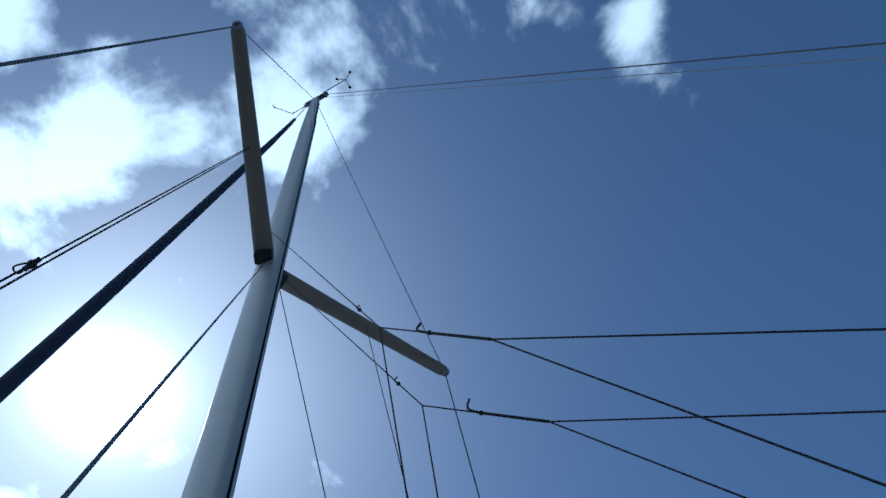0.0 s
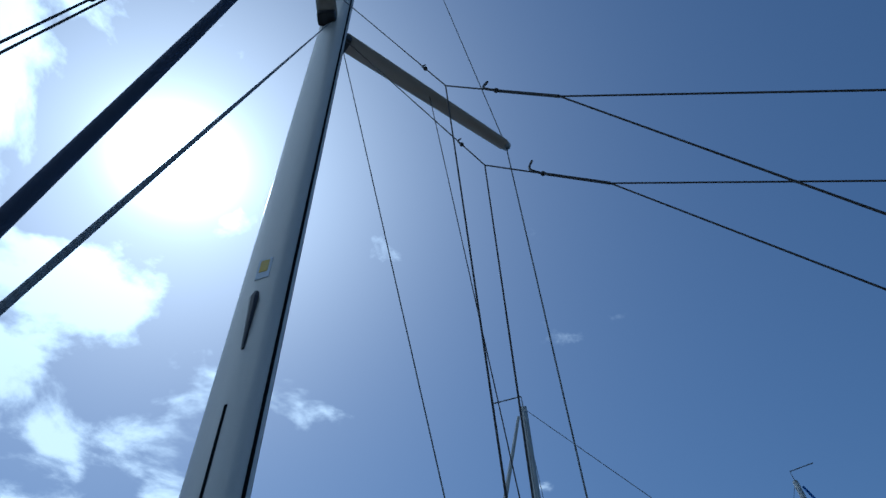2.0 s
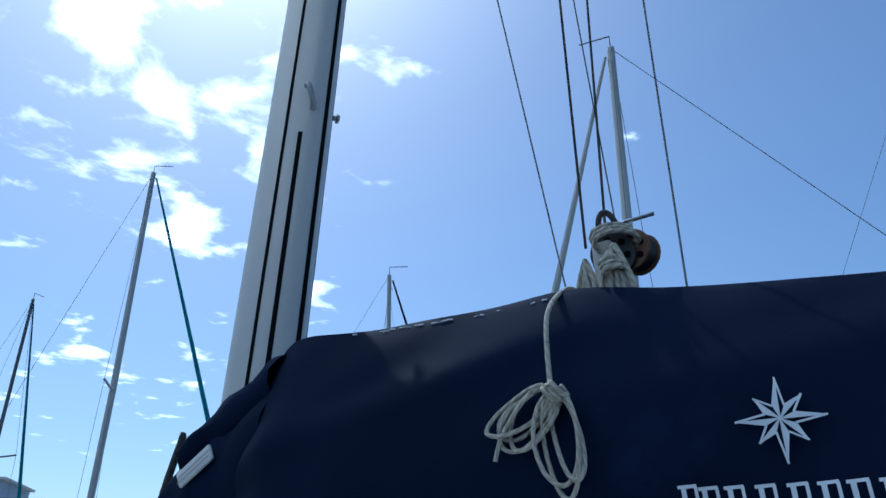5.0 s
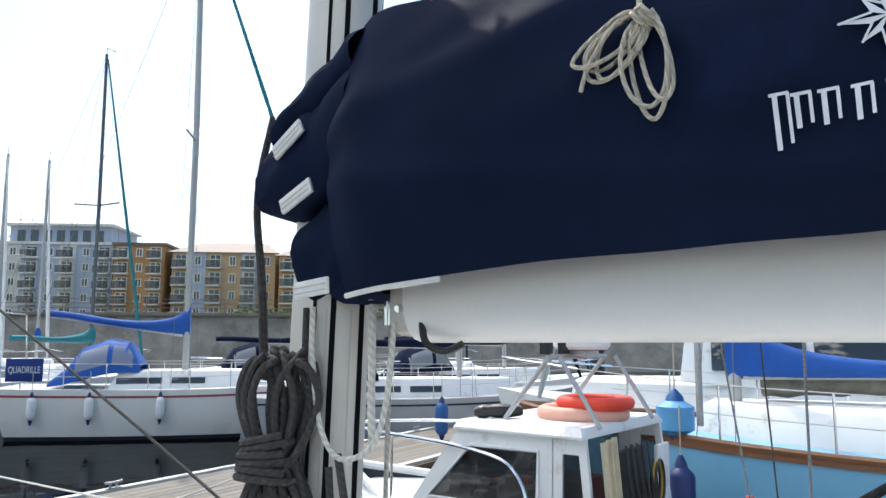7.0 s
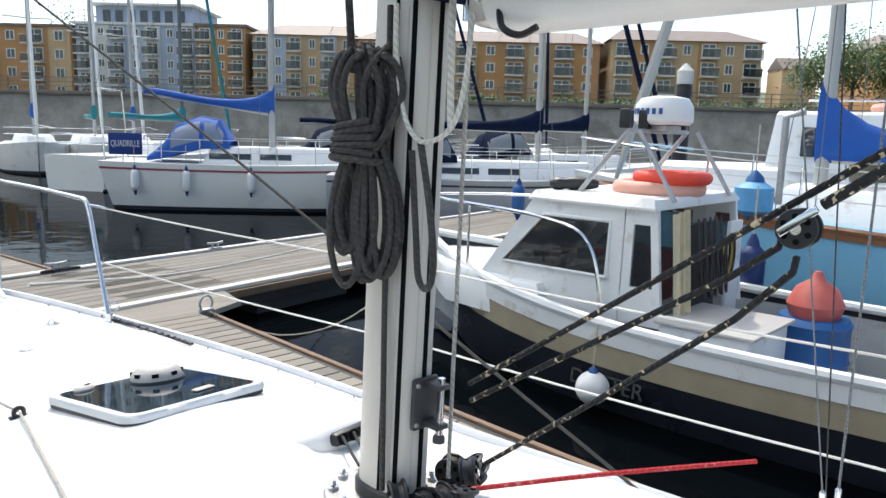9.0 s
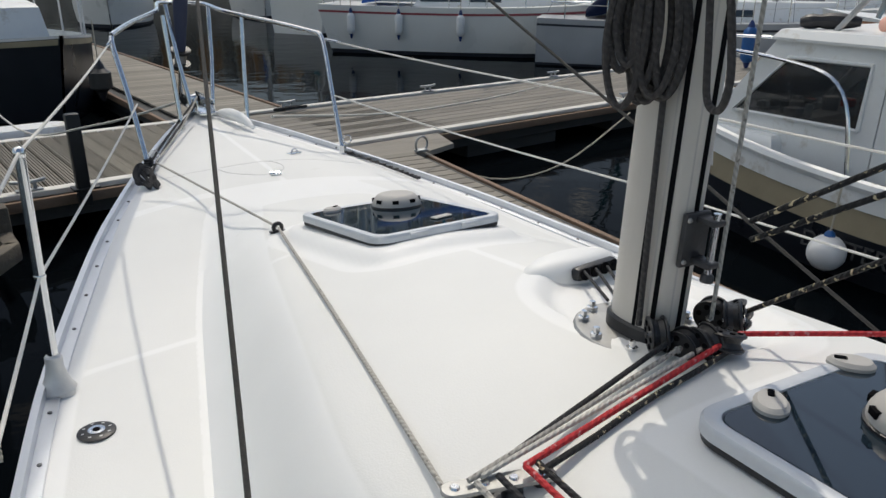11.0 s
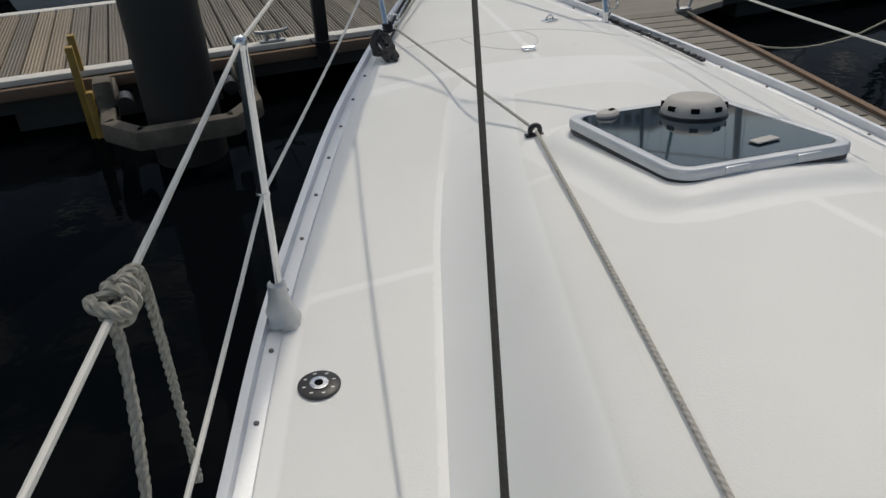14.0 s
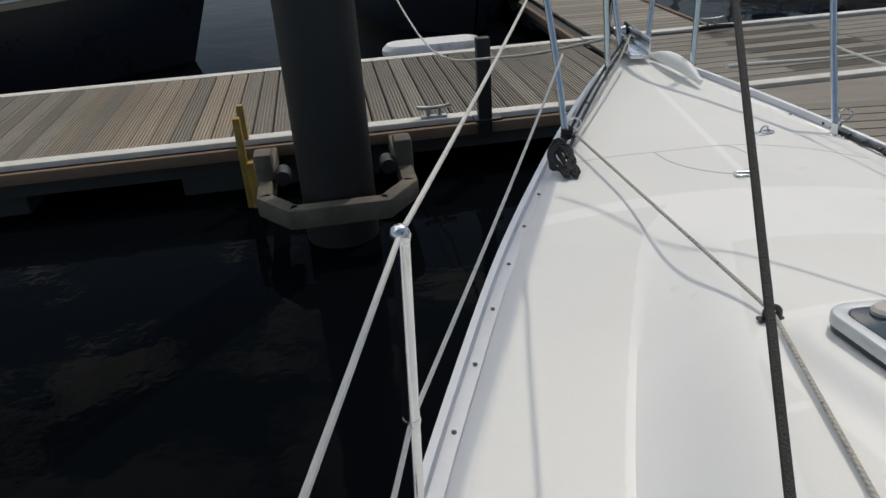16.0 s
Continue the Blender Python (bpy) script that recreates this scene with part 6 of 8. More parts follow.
def fender(parent_m, c, material=WHITEP, tip=NAVYP, h=0.5, r=0.1, group="fenders", label="white fender with dark ends hanging on the hull"):
    f = thing("fender", label, "fender", group, m=parent_m @ Matrix.Translation(c))
    part("body", lathe(fresh(), [(r * 0.5, -h / 2), (r * 0.9, -h / 2 + 0.05), (r, -h / 3), (r, h / 3), (r * 0.9, h / 2 - 0.05), (r * 0.5, h / 2)], seg=14), material, f)
    part("end_cap", lathe(fresh(), [(0.02, -h / 2 - 0.12), (r * 0.42, -h / 2 - 0.03), (r * 0.5, -h / 2 + 0.01)], seg=10), tip, f)
    part("end_cap", lathe(fresh(), [(r * 0.52, h / 2 - 0.01), (r * 0.42, h / 2 + 0.05), (0.02, h / 2 + 0.12)], seg=10), tip, f)
    part("lanyard", tube(fresh(), [(0, 0, h / 2 + 0.1), (0, 0, h / 2 + 0.6)], 0.008, 6), R_CREAM, f)
    return f


def sail_boat(m, L=9.8, beam=3.1, free=1.05, mast_at=0.6, mast_h=12.6, hull=HULLW, stripe=REDLINE, cover=BLUEC, boom_len=4.0, label="white sailing yacht moored in the marina", spar=SPAR,
              furl=TEALC, name="moored_yacht", detail=True, stern_rail=True, spread_at=0.5, boom_up=0.75, peak=0.42, mast_r=0.07, rake=0.0, boom_rise=0.08):
    """A moored yacht: hull, coachroof with windows, rails, mast with spreaders and stays, boom with its covered sail."""
    y = thing(name, label, "sailboat", "moored yachts", m=m)
    bm, rings = hull_mesh(L, beam, free, 0.25, rake=rake)
    h = part("hull", bm, hull, y)
    if stripe:
        part("stripe", band(rings, 0.91, 0.875), stripe, h, "thin coloured stripe")
    part("boot_top", band(rings, 0.27, 0.17), ANTIFOUL, h)
    zt = WATER_Z + free
    o = [(-beam * 0.30, -L * 0.22), (beam * 0.30, -L * 0.22), (beam * 0.30, L * 0.05), (beam * 0.24, L * 0.17), (beam * 0.12, L * 0.27), (-beam * 0.12, L * 0.27), (-beam * 0.24, L * 0.17), (-beam * 0.30, L * 0.05)]
    roof = part("coachroof", loft(fresh(), o, zt - 0.02, zt + 0.42, 0.8), GEL2, y)
    if detail:
        for s in (-1, 1):
            for y0, y1 in ((-L * 0.2, -L * 0.08), (-L * 0.055, L * 0.035)):
                part("window", box(fresh(), (s * beam * 0.278, (y0 + y1) / 2, zt + 0.19), (0.03, y1 - y0, 0.15), Matrix.Rotation(-s * 0.28, 3, "Y"), 0.012), WINDOW, roof)
        # spray hood with clear panels
        stations = ((-1.35, 0.05, 0.20, 0.92), (-1.0, 0.10, 0.52, 0.95), (-0.7, 0.20, 0.98, 0.97), (-0.1, 0.36, 1.2, 1.0), (0.35, 0.38, 1.12, 0.97), (0.68, 0.38, 0.56, 0.88))

        def hood_at(k, a, off=0.0):
            """A point of the hood at station k and angle a round its arch."""
            lo, hi = stations[int(k)], stations[min(int(k) + 1, 5)]
            d, base, top, w = (p + (q - p) * (k % 1) for p, q in zip(lo, hi))
            c = math.cos(a)
            return Vector(((beam * 0.29 * w + off) * math.copysign(abs(c) ** 0.7, c), -L * 0.22 + d, zt + base + (top - base + off) * math.sin(a) ** 0.6))

        def hood_panel(k0, k1, nk, a0, a1, na, off):
            bm = fresh()
            g = [[bm.verts.new(hood_at(k0 + (k1 - k0) * i / nk, a0 + (a1 - a0) * j / na, off)) for j in range(na + 1)] for i in range(nk + 1)]
            for p, q in zip(g, g[1:]):
                for j in range(na):
                    bm.faces.new((p[j], p[j + 1], q[j + 1], q[j]))
            return bm

        hd = part("spray_hood", hood_panel(0, 5, 10, 0, math.pi, 16, 0.0), cover, y, "canvas spray hood")
        for a0, a1 in ((0.10, 0.80), (math.pi - 0.80, math.pi - 0.10)):
            for k0, k1 in ((1.8, 3.1), (3.35, 4.5)):
                part("hood_window", hood_panel(k0, k1, 4, a0, a1, 5, 0.012), VINYL, hd, "clear vinyl window")
        for i, r in enumerate(rings[2:26:3]):
            for s in (-1, 1):
                part("stanchion", tube(fresh(), [(s * (r[0][0] - 0.05), r[0][1], r[0][2]), (s * (r[0][0] - 0.05), r[0][1], r[0][2] + 0.6)], 0.013, 6), STEEL, y)
        for s in (-1, 1):
            for up in (0.3, 0.6):
                part("lifeline", tube(fresh(), [(s * max(r[0][0] - 0.05, 0.02), r[0][1], r[0][2] + up) for r in rings[1:27:3]], 0.007, 5), R_LIFE, y)
    if stern_rail:
        r = rings[1][0]
        for up in (0.35, 0.65):
            part("pushpit", tube(fresh(), [(-r[0], r[1] + 0.9, r[2] + up), (-r[0], r[1], r[2] + up), (r[0], r[1], r[2] + up), (r[0], r[1] + 0.9, r[2] + up)], 0.016, 6), STEEL, y)
        r = rings[25][0]
        part("pulpit", tube(fresh(), spline([(-r[0], r[1], r[2] + 0.6), (-0.1, L / 2 + 0.15, r[2] + 0.7), (0.1, L / 2 + 0.15, r[2] + 0.7), (r[0], r[1], r[2] + 0.6)], 4), 0.016, 6), STEEL, y)
    my = -L / 2 + L * mast_at
    mz = zt + 0.42
    ms = part("mast", tube(fresh(), [(0, my, zt), (0, my, mz + mast_h * 0.5), (0, my - 0.1, mz + mast_h)], [mast_r, mast_r, mast_r * 0.8], 12), spar, y, "tall aluminium mast")
    hz = mz + mast_h * spread_at
    part("spreader", tube(fresh(), [(-0.9, my - 0.15, hz + 0.05), (0, my, hz), (0.9, my - 0.15, hz + 0.05)], 0.03, 6), spar, ms)
    part("wind_vane", tube(fresh(), [(0, my - 0.1, mz + mast_h), (0, my - 0.1, mz + mast_h + 0.25), (0.05, my + 0.4, mz + mast_h + 0.3)], 0.012, 5), SPARD, ms)
    for s in (-1, 1):
        part("shroud", tube(fresh(), [(s * beam * 0.42, my - 0.2, zt + 0.05), (s * 0.9, my - 0.15, hz + 0.05), (0, my - 0.1, mz + mast_h)], 0.006, 4), WIRE, y)
        part("shroud", tube(fresh(), [(s * beam * 0.40, my + 0.2, zt + 0.05), (0, my, hz)], 0.006, 4), WIRE, y)
    part("backstay", tube(fresh(), [(0, -L / 2 + 0.1, zt), (0, my - 0.1, mz + mast_h)], 0.006, 4), WIRE, y)
    b0, b1 = Vector((0, L / 2 - 0.25, zt + 0.35)), Vector((0, my, mz + mast_h - 0.15))
    part("furled_sail", tube(fresh(), [b0, b0.lerp(b1, 0.1), b0.lerp(b1, 0.5), b1], [0.03, 0.075, 0.06, 0.025], 8), furl, y, "furled headsail with coloured strip")
    bz = mz + boom_up
    part("boom", tube(fresh(), [(0, my - 0.1, bz), (0, my - boom_len, bz + boom_rise)], 0.055, 8), spar, y)
    cv = fresh()
    prev = None
    for i in range(15):
        t = i / 14
        yy = my + 0.08 - (boom_len + 0.1) * t
        hgt = 0.24 - 0.05 * t + peak * math.exp(-t * 9) + 0.025 * math.sin(t * 9)
        wd = 0.13 - 0.05 * t
        ring = [cv.verts.new((wd * math.cos(a) + 0.02 * noise.noise(Vector((t * 6, a, L))), yy, bz - 0.05 + (boom_rise + 0.02) * t + hgt * (0.5 + 0.5 * math.sin(a)) * (1 - 0.15 * t))) for a in (2 * math.pi * k / 12 for k in range(12))]
        if prev:
            for j in range(12):
                cv.faces.new((prev[j], prev[(j + 1) % 12], ring[(j + 1) % 12], ring[j]))
        else:
            cv.faces.new(ring)
        prev = ring
    cv.faces.new(prev[::-1])
    part("sail_cover", cv, cover, y, "canvas sail cover on the boom")
    return y, rings


def facing(px, py, heading):
    """Place a boat: its middle and the bearing of its bow, degrees from +y towards +x."""
    return Matrix.Translation((px, py, 0)) @ Matrix.Rotation(radians(-heading), 4, "Z")


# the cream and red yacht lying along the far side of the walkway
QM = facing(10.2, 16.0, 128)
q, qr = sail_boat(QM, L=8.7, beam=3.0, free=1.15, mast_at=0.471, mast_h=12.5, name="cream_yacht", label="cream yacht with red stripe and blue covers", boom_len=3.2, spread_at=0.48, mast_r=0.085, rake=0.42, boom_rise=0.45, boom_up=0.88, peak=0.6)
part("stern_arch", tube(fresh(), [(-1.0, -4.2, WATER_Z + 1.2), (-0.95, -4.3, WATER_Z + 2.95), (0.95, -4.3, WATER_Z + 2.95), (1.0, -4.2, WATER_Z + 1.2)], 0.022, 8), STEEL, q, "steel tube arch over the stern")
nm = thing("name_dodger", "blue canvas dodger lettered with the yacht's name", "dodger", m=QM)
side_y = -3.62
dz = WATER_Z + 1.62
part("panel", box(fresh(), (1.30, side_y, dz), (0.02, 0.78, 0.52), bevel=0.006), mat("blue_dodger", (0.012, 0.04, 0.20), 0.8, var=0.12, scale=6, bump=0.2, fine=80), nm)
tx = bpy.data.curves.new("name_lettering", "FONT")
tx.body = "QUADRILLE"
tx.size = 0.22
tx.align_x = "CENTER"
tx.align_y = "CENTER"
tx.extrude = 0.004
to = new("name_lettering", tx)
to.data.materials.append(STITCH)
to.parent = nm
to.matrix_local = Matrix.Translation((1.316, side_y, dz)) @ Matrix.Rotation(radians(90), 4, "Z") @ Matrix.Rotation(radians(90), 4, "X") @ Matrix.Diagonal((0.58, 1, 1, 1))
for i in (3, 7, 12):
    r = qr[i]
    fender(QM, (r[0][0] + 0.1, r[0][1], WATER_Z + 0.75))

# yachts farther off
for px, py, hd, L, mh, cov, lb, spar in (
        (11.5, 25.5, 60, 9.5, 11.6, TEALC, "moored yacht with teal covers and dark mast", SPARD),
        (9.7, 34.5, 195, 9.0, 9.6, BLUEC, "moored yacht with blue cover in the distance", SPAR),
        (12.0, 34.0, 195, 8.5, 8.8, TEALC, "small moored yacht with teal cover", SPAR),
        (13.6, 33.7, 195, 8.0, 8.8, BLUEC, "small moored yacht with slender mast", SPAR),
        (23.2, 17.7, 60, 9.5, 14.3, NAVY, "moored yacht with navy cover", SPAR),
        (3.1, 32.1, 190, 9.0, 9.5, NAVY, "moored yacht with white hull", SPAR),
        (-4.0, 34.0, 190, 9.0, 10.5, BLUEC, "moored yacht with white hull far off", SPAR)):
    sail_boat(facing(px, py, hd), L=L, beam=2.9, mast_h=mh, cover=cov, furl=cov if hd < 100 else HULLW, label=lb, spar=spar, stripe=None, detail=False)
# yacht with the grey hull beyond the walkway, its bow towards the fishing boat
GM = facing(13.4, 11.0, 132)
g, gr = sail_boat(GM, L=8.6, beam=2.8, free=1.0, mast_h=9.5, hull=HULLGREY, cover=NAVY, furl=NAVY, stripe=ANTIFOUL, label="grey-hulled yacht with a navy sail cover", name="grey_yacht")
fender(Matrix(), (10.75, 8.35, -0.62), BLUEP, NAVYP, 0.62, 0.13, label="blue fender hanging at the grey yacht's bow")
sail_boat(facing(18.5, 13.0, 120), L=8.5, beam=2.9, mast_h=9.0, cover=NAVY, furl=NAVY, stripe=None, detail=True, label="white yacht behind the grey one")
sail_boat(facing(17.0, 19.5, 120), L=8.5, beam=2.9, mast_h=10.0, cover=NAVY, furl=NAVY, stripe=None, detail=True, label="white yacht with low coachroof")
sail_boat(facing(14.4, -1.1, 170), L=9.0, beam=2.9, mast_h=10.15, cover=BLUEC, furl=BLUEC, stripe=None, detail=False, label="white yacht beyond the blue one")

# ---- dark-hulled boats ahead of the bow ----
for M2, L, nm2, lb in ((facing(-8.0, 9.6, 83), 8.6, "dark_boat", "black-hulled boat with white deck beside the walkway"), (facing(-1.35, 14.0, 165), 8.0, "dark_boat", "black-hulled boat with white deck and its bow to the pontoon")):
    t = thing(nm2, lb, "boat", "dark boats", m=M2)
    bm, rg2 = hull_mesh(L, 2.7, 0.98, 0.25)
    part("hull", bm, HULLDARK, t)
    part("rubbing_strake", band(rg2, 0.97, 0.92, 0.02), TAN, t)
    part("bulwark", band(rg2, 1.0, 0.975, 0.012), WHITEP, t)
    o = [(-0.95, -2.4), (0.95, -2.4), (0.85, 0.6), (0.4, 2.4), (-0.4, 2.4), (-0.85, 0.6)]
    part("deckhouse", loft(fresh(), o, WATER_Z + 0.97, WATER_Z + 1.55, 0.82), GEL2, t)
    for r in rg2[3:26:4]:
        for s in (-1, 1):
            part("stanchion", tube(fresh(), [(s * (r[0][0] - 0.06), r[0][1], r[0][2]), (s * (r[0][0] - 0.06), r[0][1], r[0][2] + 0.55)], 0.016, 6), WHITEP, t)
tx = bpy.data.curves.new("boat_name", "FONT")
tx.body = "Black Pig II"
tx.size = 0.21
tx.align_x = "CENTER"
tx.extrude = 0.003
to = new("boat_name", tx)
to.data.materials.append(STITCH)
tagged(to, "pale boat name lettered on the black hull", "lettering")
to.matrix_world = Matrix.Translation((-6.35, 8.38, -0.86)) @ Matrix.Rotation(radians(8), 4, "Z") @ Matrix.Rotation(radians(90), 4, "X")
fender(Matrix(), (0.05, 9.9, -0.75), BLACK, BLACK, 0.3, 0.14, label="black ball fender at the dark boat's bow")
bm = fresh()
prism(bm, rounded(1.1, 0.4, 0.19), 0, 0.10, 0.05)
solo("white_float", bm, GEL2, "white dinghy bow showing over the walkway", "dinghy", m=Matrix.Translation((-1.0, 8.3, PZ - 0.06)) @ Matrix.Rotation(ANG, 4, "Z"))
bmesh.ops.create_icosphere(bm := fresh(), subdivisions=3, radius=0.35)
solo("yellow_buoy", bm, mat("yellow_buoy", (0.6, 0.42, 0.03), 0.5, var=0.1), "yellow mooring buoy in the dark water", "buoy", m=Matrix.Translation((-2.0, 13.2, WATER_Z + 0.05)))

# ---- the fishing boat beside the finger ----
FBM = facing(5.10, 1.60, -2)
fb = thing("fishing_boat", "small white fishing boat with wheelhouse and tan gunwale", "boat", m=FBM)
bm, fr = hull_mesh(6.8, 2.35, 0.68, 0.32, stern=0.82, full=0.5, deck=False)
hullp = part("hull", bm, HULLDARK, fb, "dark lower hull")
part("topside", band(fr, 0.86, 0.66, 0.012), TAN, fb, "tan topside band")
part("white_band", band(fr, 1.0, 0.85, 0.022), GEL2, fb)
rail = fresh()
for s in (-1, 1):
    tube(rail, [(s * (r[0][0] + 0.0), r[0][1], r[0][2] + 0.01) for r in fr], 0.045, 8)
part("gunwale", rail, GEL2, fb, "white rounded gunwale")
bm = fresh()
prev = None
for r in fr:
    ring = [bm.verts.new((s * max(r[0][0] - 0.1, 0.02) * f, r[0][1], WATER_Z + z)) for s, f, z in ((-1, 1, 0.62), (-1, 0.96, 0.14), (1, 0.96, 0.14), (1, 1, 0.62))]
    if prev:
        for j in range(3):
            bm.faces.new((prev[j], prev[j + 1], ring[j + 1], ring[j]))
    prev = ring
part("well", bm, GREYGREEN, fb, "worn grey inner hull")
o = [(-0.2, 3.2), (0.2, 3.2), (0.8, 2.4), (0.95, 1.2), (-0.95, 1.2), (-0.8, 2.4)]
bm = fresh()
prism(bm, o, WATER_Z + 0.5, WATER_Z + 0.86, 0.05)
part("foredeck", bm, GEL2, fb, "white foredeck")
# wheelhouse: corners of side and front panels, roof with overhang
x1, yb, yf, zb, zr = 0.82, 0.12, 1.85, WATER_Z + 0.66, 0.17


def panel(bm, pts, thick, inward):
    a = [bm.verts.new(p) for p in pts]
    c = [bm.verts.new(Vector(p) + Vector(inward) * thick) for p in pts]
    bm.faces.new(a)
    bm.faces.new(c[::-1])
    for i in range(len(a)):
        j = (i + 1) % len(a)
        bm.faces.new((a[i], c[i], c[j], a[j]))
    return bm


def frame_panel(bm, outer, holes, thick, inward):
    """A panel with a window in it: strips round a quadrilateral opening."""
    o, h = outer, holes
    d = Vector(inward) * thick
    loops = [[bm.verts.new(Vector(p) + e) for p in q] for q, e in ((o, Vector()), (h, Vector()), (h, d), (o, d))]
    for a, b in zip(loops, loops[1:] + loops[:1]):
        for i in range(4):
            j = (i + 1) % 4
            bm.faces.new((a[i], a[j], b[j], b[i]))
    return bm


wh = part("wheelhouse", fresh(), GEL2, fb, "white painted wheelhouse with stains")
for s in (-1, 1):
    X = s * x1
    o = [(X, 0.50, zb), (X, yf + 0.25, zb), (X * 0.96, yf - 0.45, zr), (X * 0.96, 0.50, zr)]
    h = [(X, 0.62, zb + 0.34), (X, yf - 0.16, zb + 0.34), (X * 0.97, yf - 0.58, zr - 0.13), (X * 0.97, 0.62, zr - 0.13)]
    bm = frame_panel(fresh(), o, h, 0.04, (-s, 0, 0))
    sp = part("side_panel", bm, GEL2, wh)
    ring = [Vector(p) + Vector((s * 0.004, 0, 0)) for p in h]
    part("window_seal", tube(fresh(), spline(ring + ring[:1], 1), 0.018, 6), GEL2, sp)
    part("pane", panel(fresh(), [Vector(p) - Vector((s * 0.02, 0, 0)) for p in h], 0.006, (-s, 0, 0)), LEXAN, sp, "clear window pane")
    o = [(X, yb, zb), (X, 0.49, zb), (X * 0.96, 0.49, zr), (X * 0.96, 0.22, zr)]
    h = [(X, 0.21, zb + 0.3), (X, 0.41, zb + 0.3), (X * 0.97, 0.41, zr - 0.13), (X * 0.97, 0.27, zr - 0.13)]
    sp = part("side_panel", frame_panel(fresh(), o, h, 0.04, (-s, 0, 0)), GEL2, wh)
    part("pane", panel(fresh(), [Vector(p) - Vector((s * 0.02, 0, 0)) for p in h], 0.006, (-s, 0, 0)), LEXAN, sp)
o = [(-x1, yf + 0.25, zb), (x1, yf + 0.25, zb), (x1 * 0.96, yf - 0.45, zr), (-x1 * 0.96, yf - 0.45, zr)]
h = [(-0.68, yf + 0.05, zb + 0.25), (0.68, yf + 0.05, zb + 0.25), (0.66, yf - 0.36, zr - 0.12), (-0.66, yf - 0.36, zr - 0.12)]
sp = part("front_panel", frame_panel(fresh(), o, h, 0.04, (0, -1, -0.4)), GEL2, wh)
part("pane", panel(fresh(), [Vector(p) - Vector((0, 0.02, 0.01)) for p in h], 0.006, (0, -1, -0.4)), LEXAN, sp)
bm = fresh()
prism(bm, [(-x1 * 1.02, yb + 0.1), (x1 * 1.02, yb + 0.1), (x1 * 1.0, yf - 0.42), (-x1 * 1.0, yf - 0.42)], zr - 0.01, zr + 0.07, 0.06)
part("roof", bm, GEL2, wh, "white cambered roof")
part("dash", box(fresh(), (0, yf - 0.35, zb + 0.28), (1.5, 0.6, 0.05)), GREYGREEN, wh)
part("seat", box(fresh(), (0.3, 0.9, zb + 0.2), (0.5, 0.5, 0.5), bevel=0.05), mat("dark_red_seat", (0.10, 0.02, 0.02), 0.6), wh)
for k in range(14):
    rnd = random.Random(k)
    part("clutter", box(fresh(), (rnd.uniform(-0.7, 0.5), yf - rnd.uniform(0.1, 0.6), zb + 0.35), (rnd.uniform(0.05, 0.14),) * 2 + (rnd.uniform(0.04, 0.14),), Matrix.Rotation(rnd.random() * 3, 3, "Z"), 0.01), (WHITEP, GREYP, RED, OLDWOOD)[k % 4], wh)
# one dark, unevenly toned sheet across the middle of the doorway
part("doorway_sheet", box(fresh(), (-0.15, 0.13, zb + 0.25), (0.6, 0.05, 1.1), bevel=0.01), mat("dark_sheet", (0.018, 0.018, 0.015), 0.7, var=0.4, scale=6, bump=0.5, fine=25), wh)
# open back of the wheelhouse: bulkhead on one side, curtain, hanging hoses
part("aft_bulkhead", box(fresh(), (0.66, 0.17, zb + 0.1), (0.28, 0.04, 1.3), bevel=0.01), GEL2, wh)
bm = fresh()
cur = []
for i in range(13):
    u = i / 12
    cur.append([bm.verts.new((-0.74 + 0.25 * u + 0.012 * math.sin(u * 19), 0.10 + 0.02 * math.cos(u * 17) - 0.02 * k, zr - 0.03 - 0.95 * k / 4 + 0.03 * u)) for k in range(5)])
for a, b in zip(cur, cur[1:]):
    for k in range(4):
        bm.faces.new((a[k], a[k + 1], b[k + 1], b[k]))
part("curtain", bm, mat("cream_curtain", (0.55, 0.48, 0.33), 0.85, var=0.15, scale=10, bump=0.2), wh, "cream curtain gathered at the door")
HOSE = mat("yellow_hose", (0.5, 0.36, 0.06), 0.5, var=0.15)
for k in range(5):
    xh = -0.42 + 0.11 * k
    part("hose", tube(fresh(), spline([(xh, 0.05, zr - 0.08), (xh - 0.03, 0.0, zr - 0.4), (xh + 0.05, -0.03, zb + 0.2), (xh + 0.1, 0.02, zr - 0.35)], 6), 0.009 + 0.004 * (k % 2), 7), BLACK, wh)
for k in range(3):
    part("hose_coil", tube(fresh(), [(0.10 + 0.10 * math.cos(a), 0.02 - 0.02 * k, zr - 0.42 + (0.16 + 0.012 * k) * math.sin(a)) for a in (2 * math.pi * q / 20 for q in range(21))], 0.011, 7, False), HOSE if k == 1 else BLACK, wh, "coiled hose hung at the door")
part("engine_box", box(fresh(), (-0.52, -0.26, WATER_Z + 0.46), (0.82, 0.7, 0.56), bevel=0.03), GEL2, fb, "white engine box")
part("engine_box_lid", box(fresh(), (-0.52, -0.27, WATER_Z + 0.755), (0.88, 0.76, 0.03), bevel=0.01), GREYP, fb, "flat grey lid")
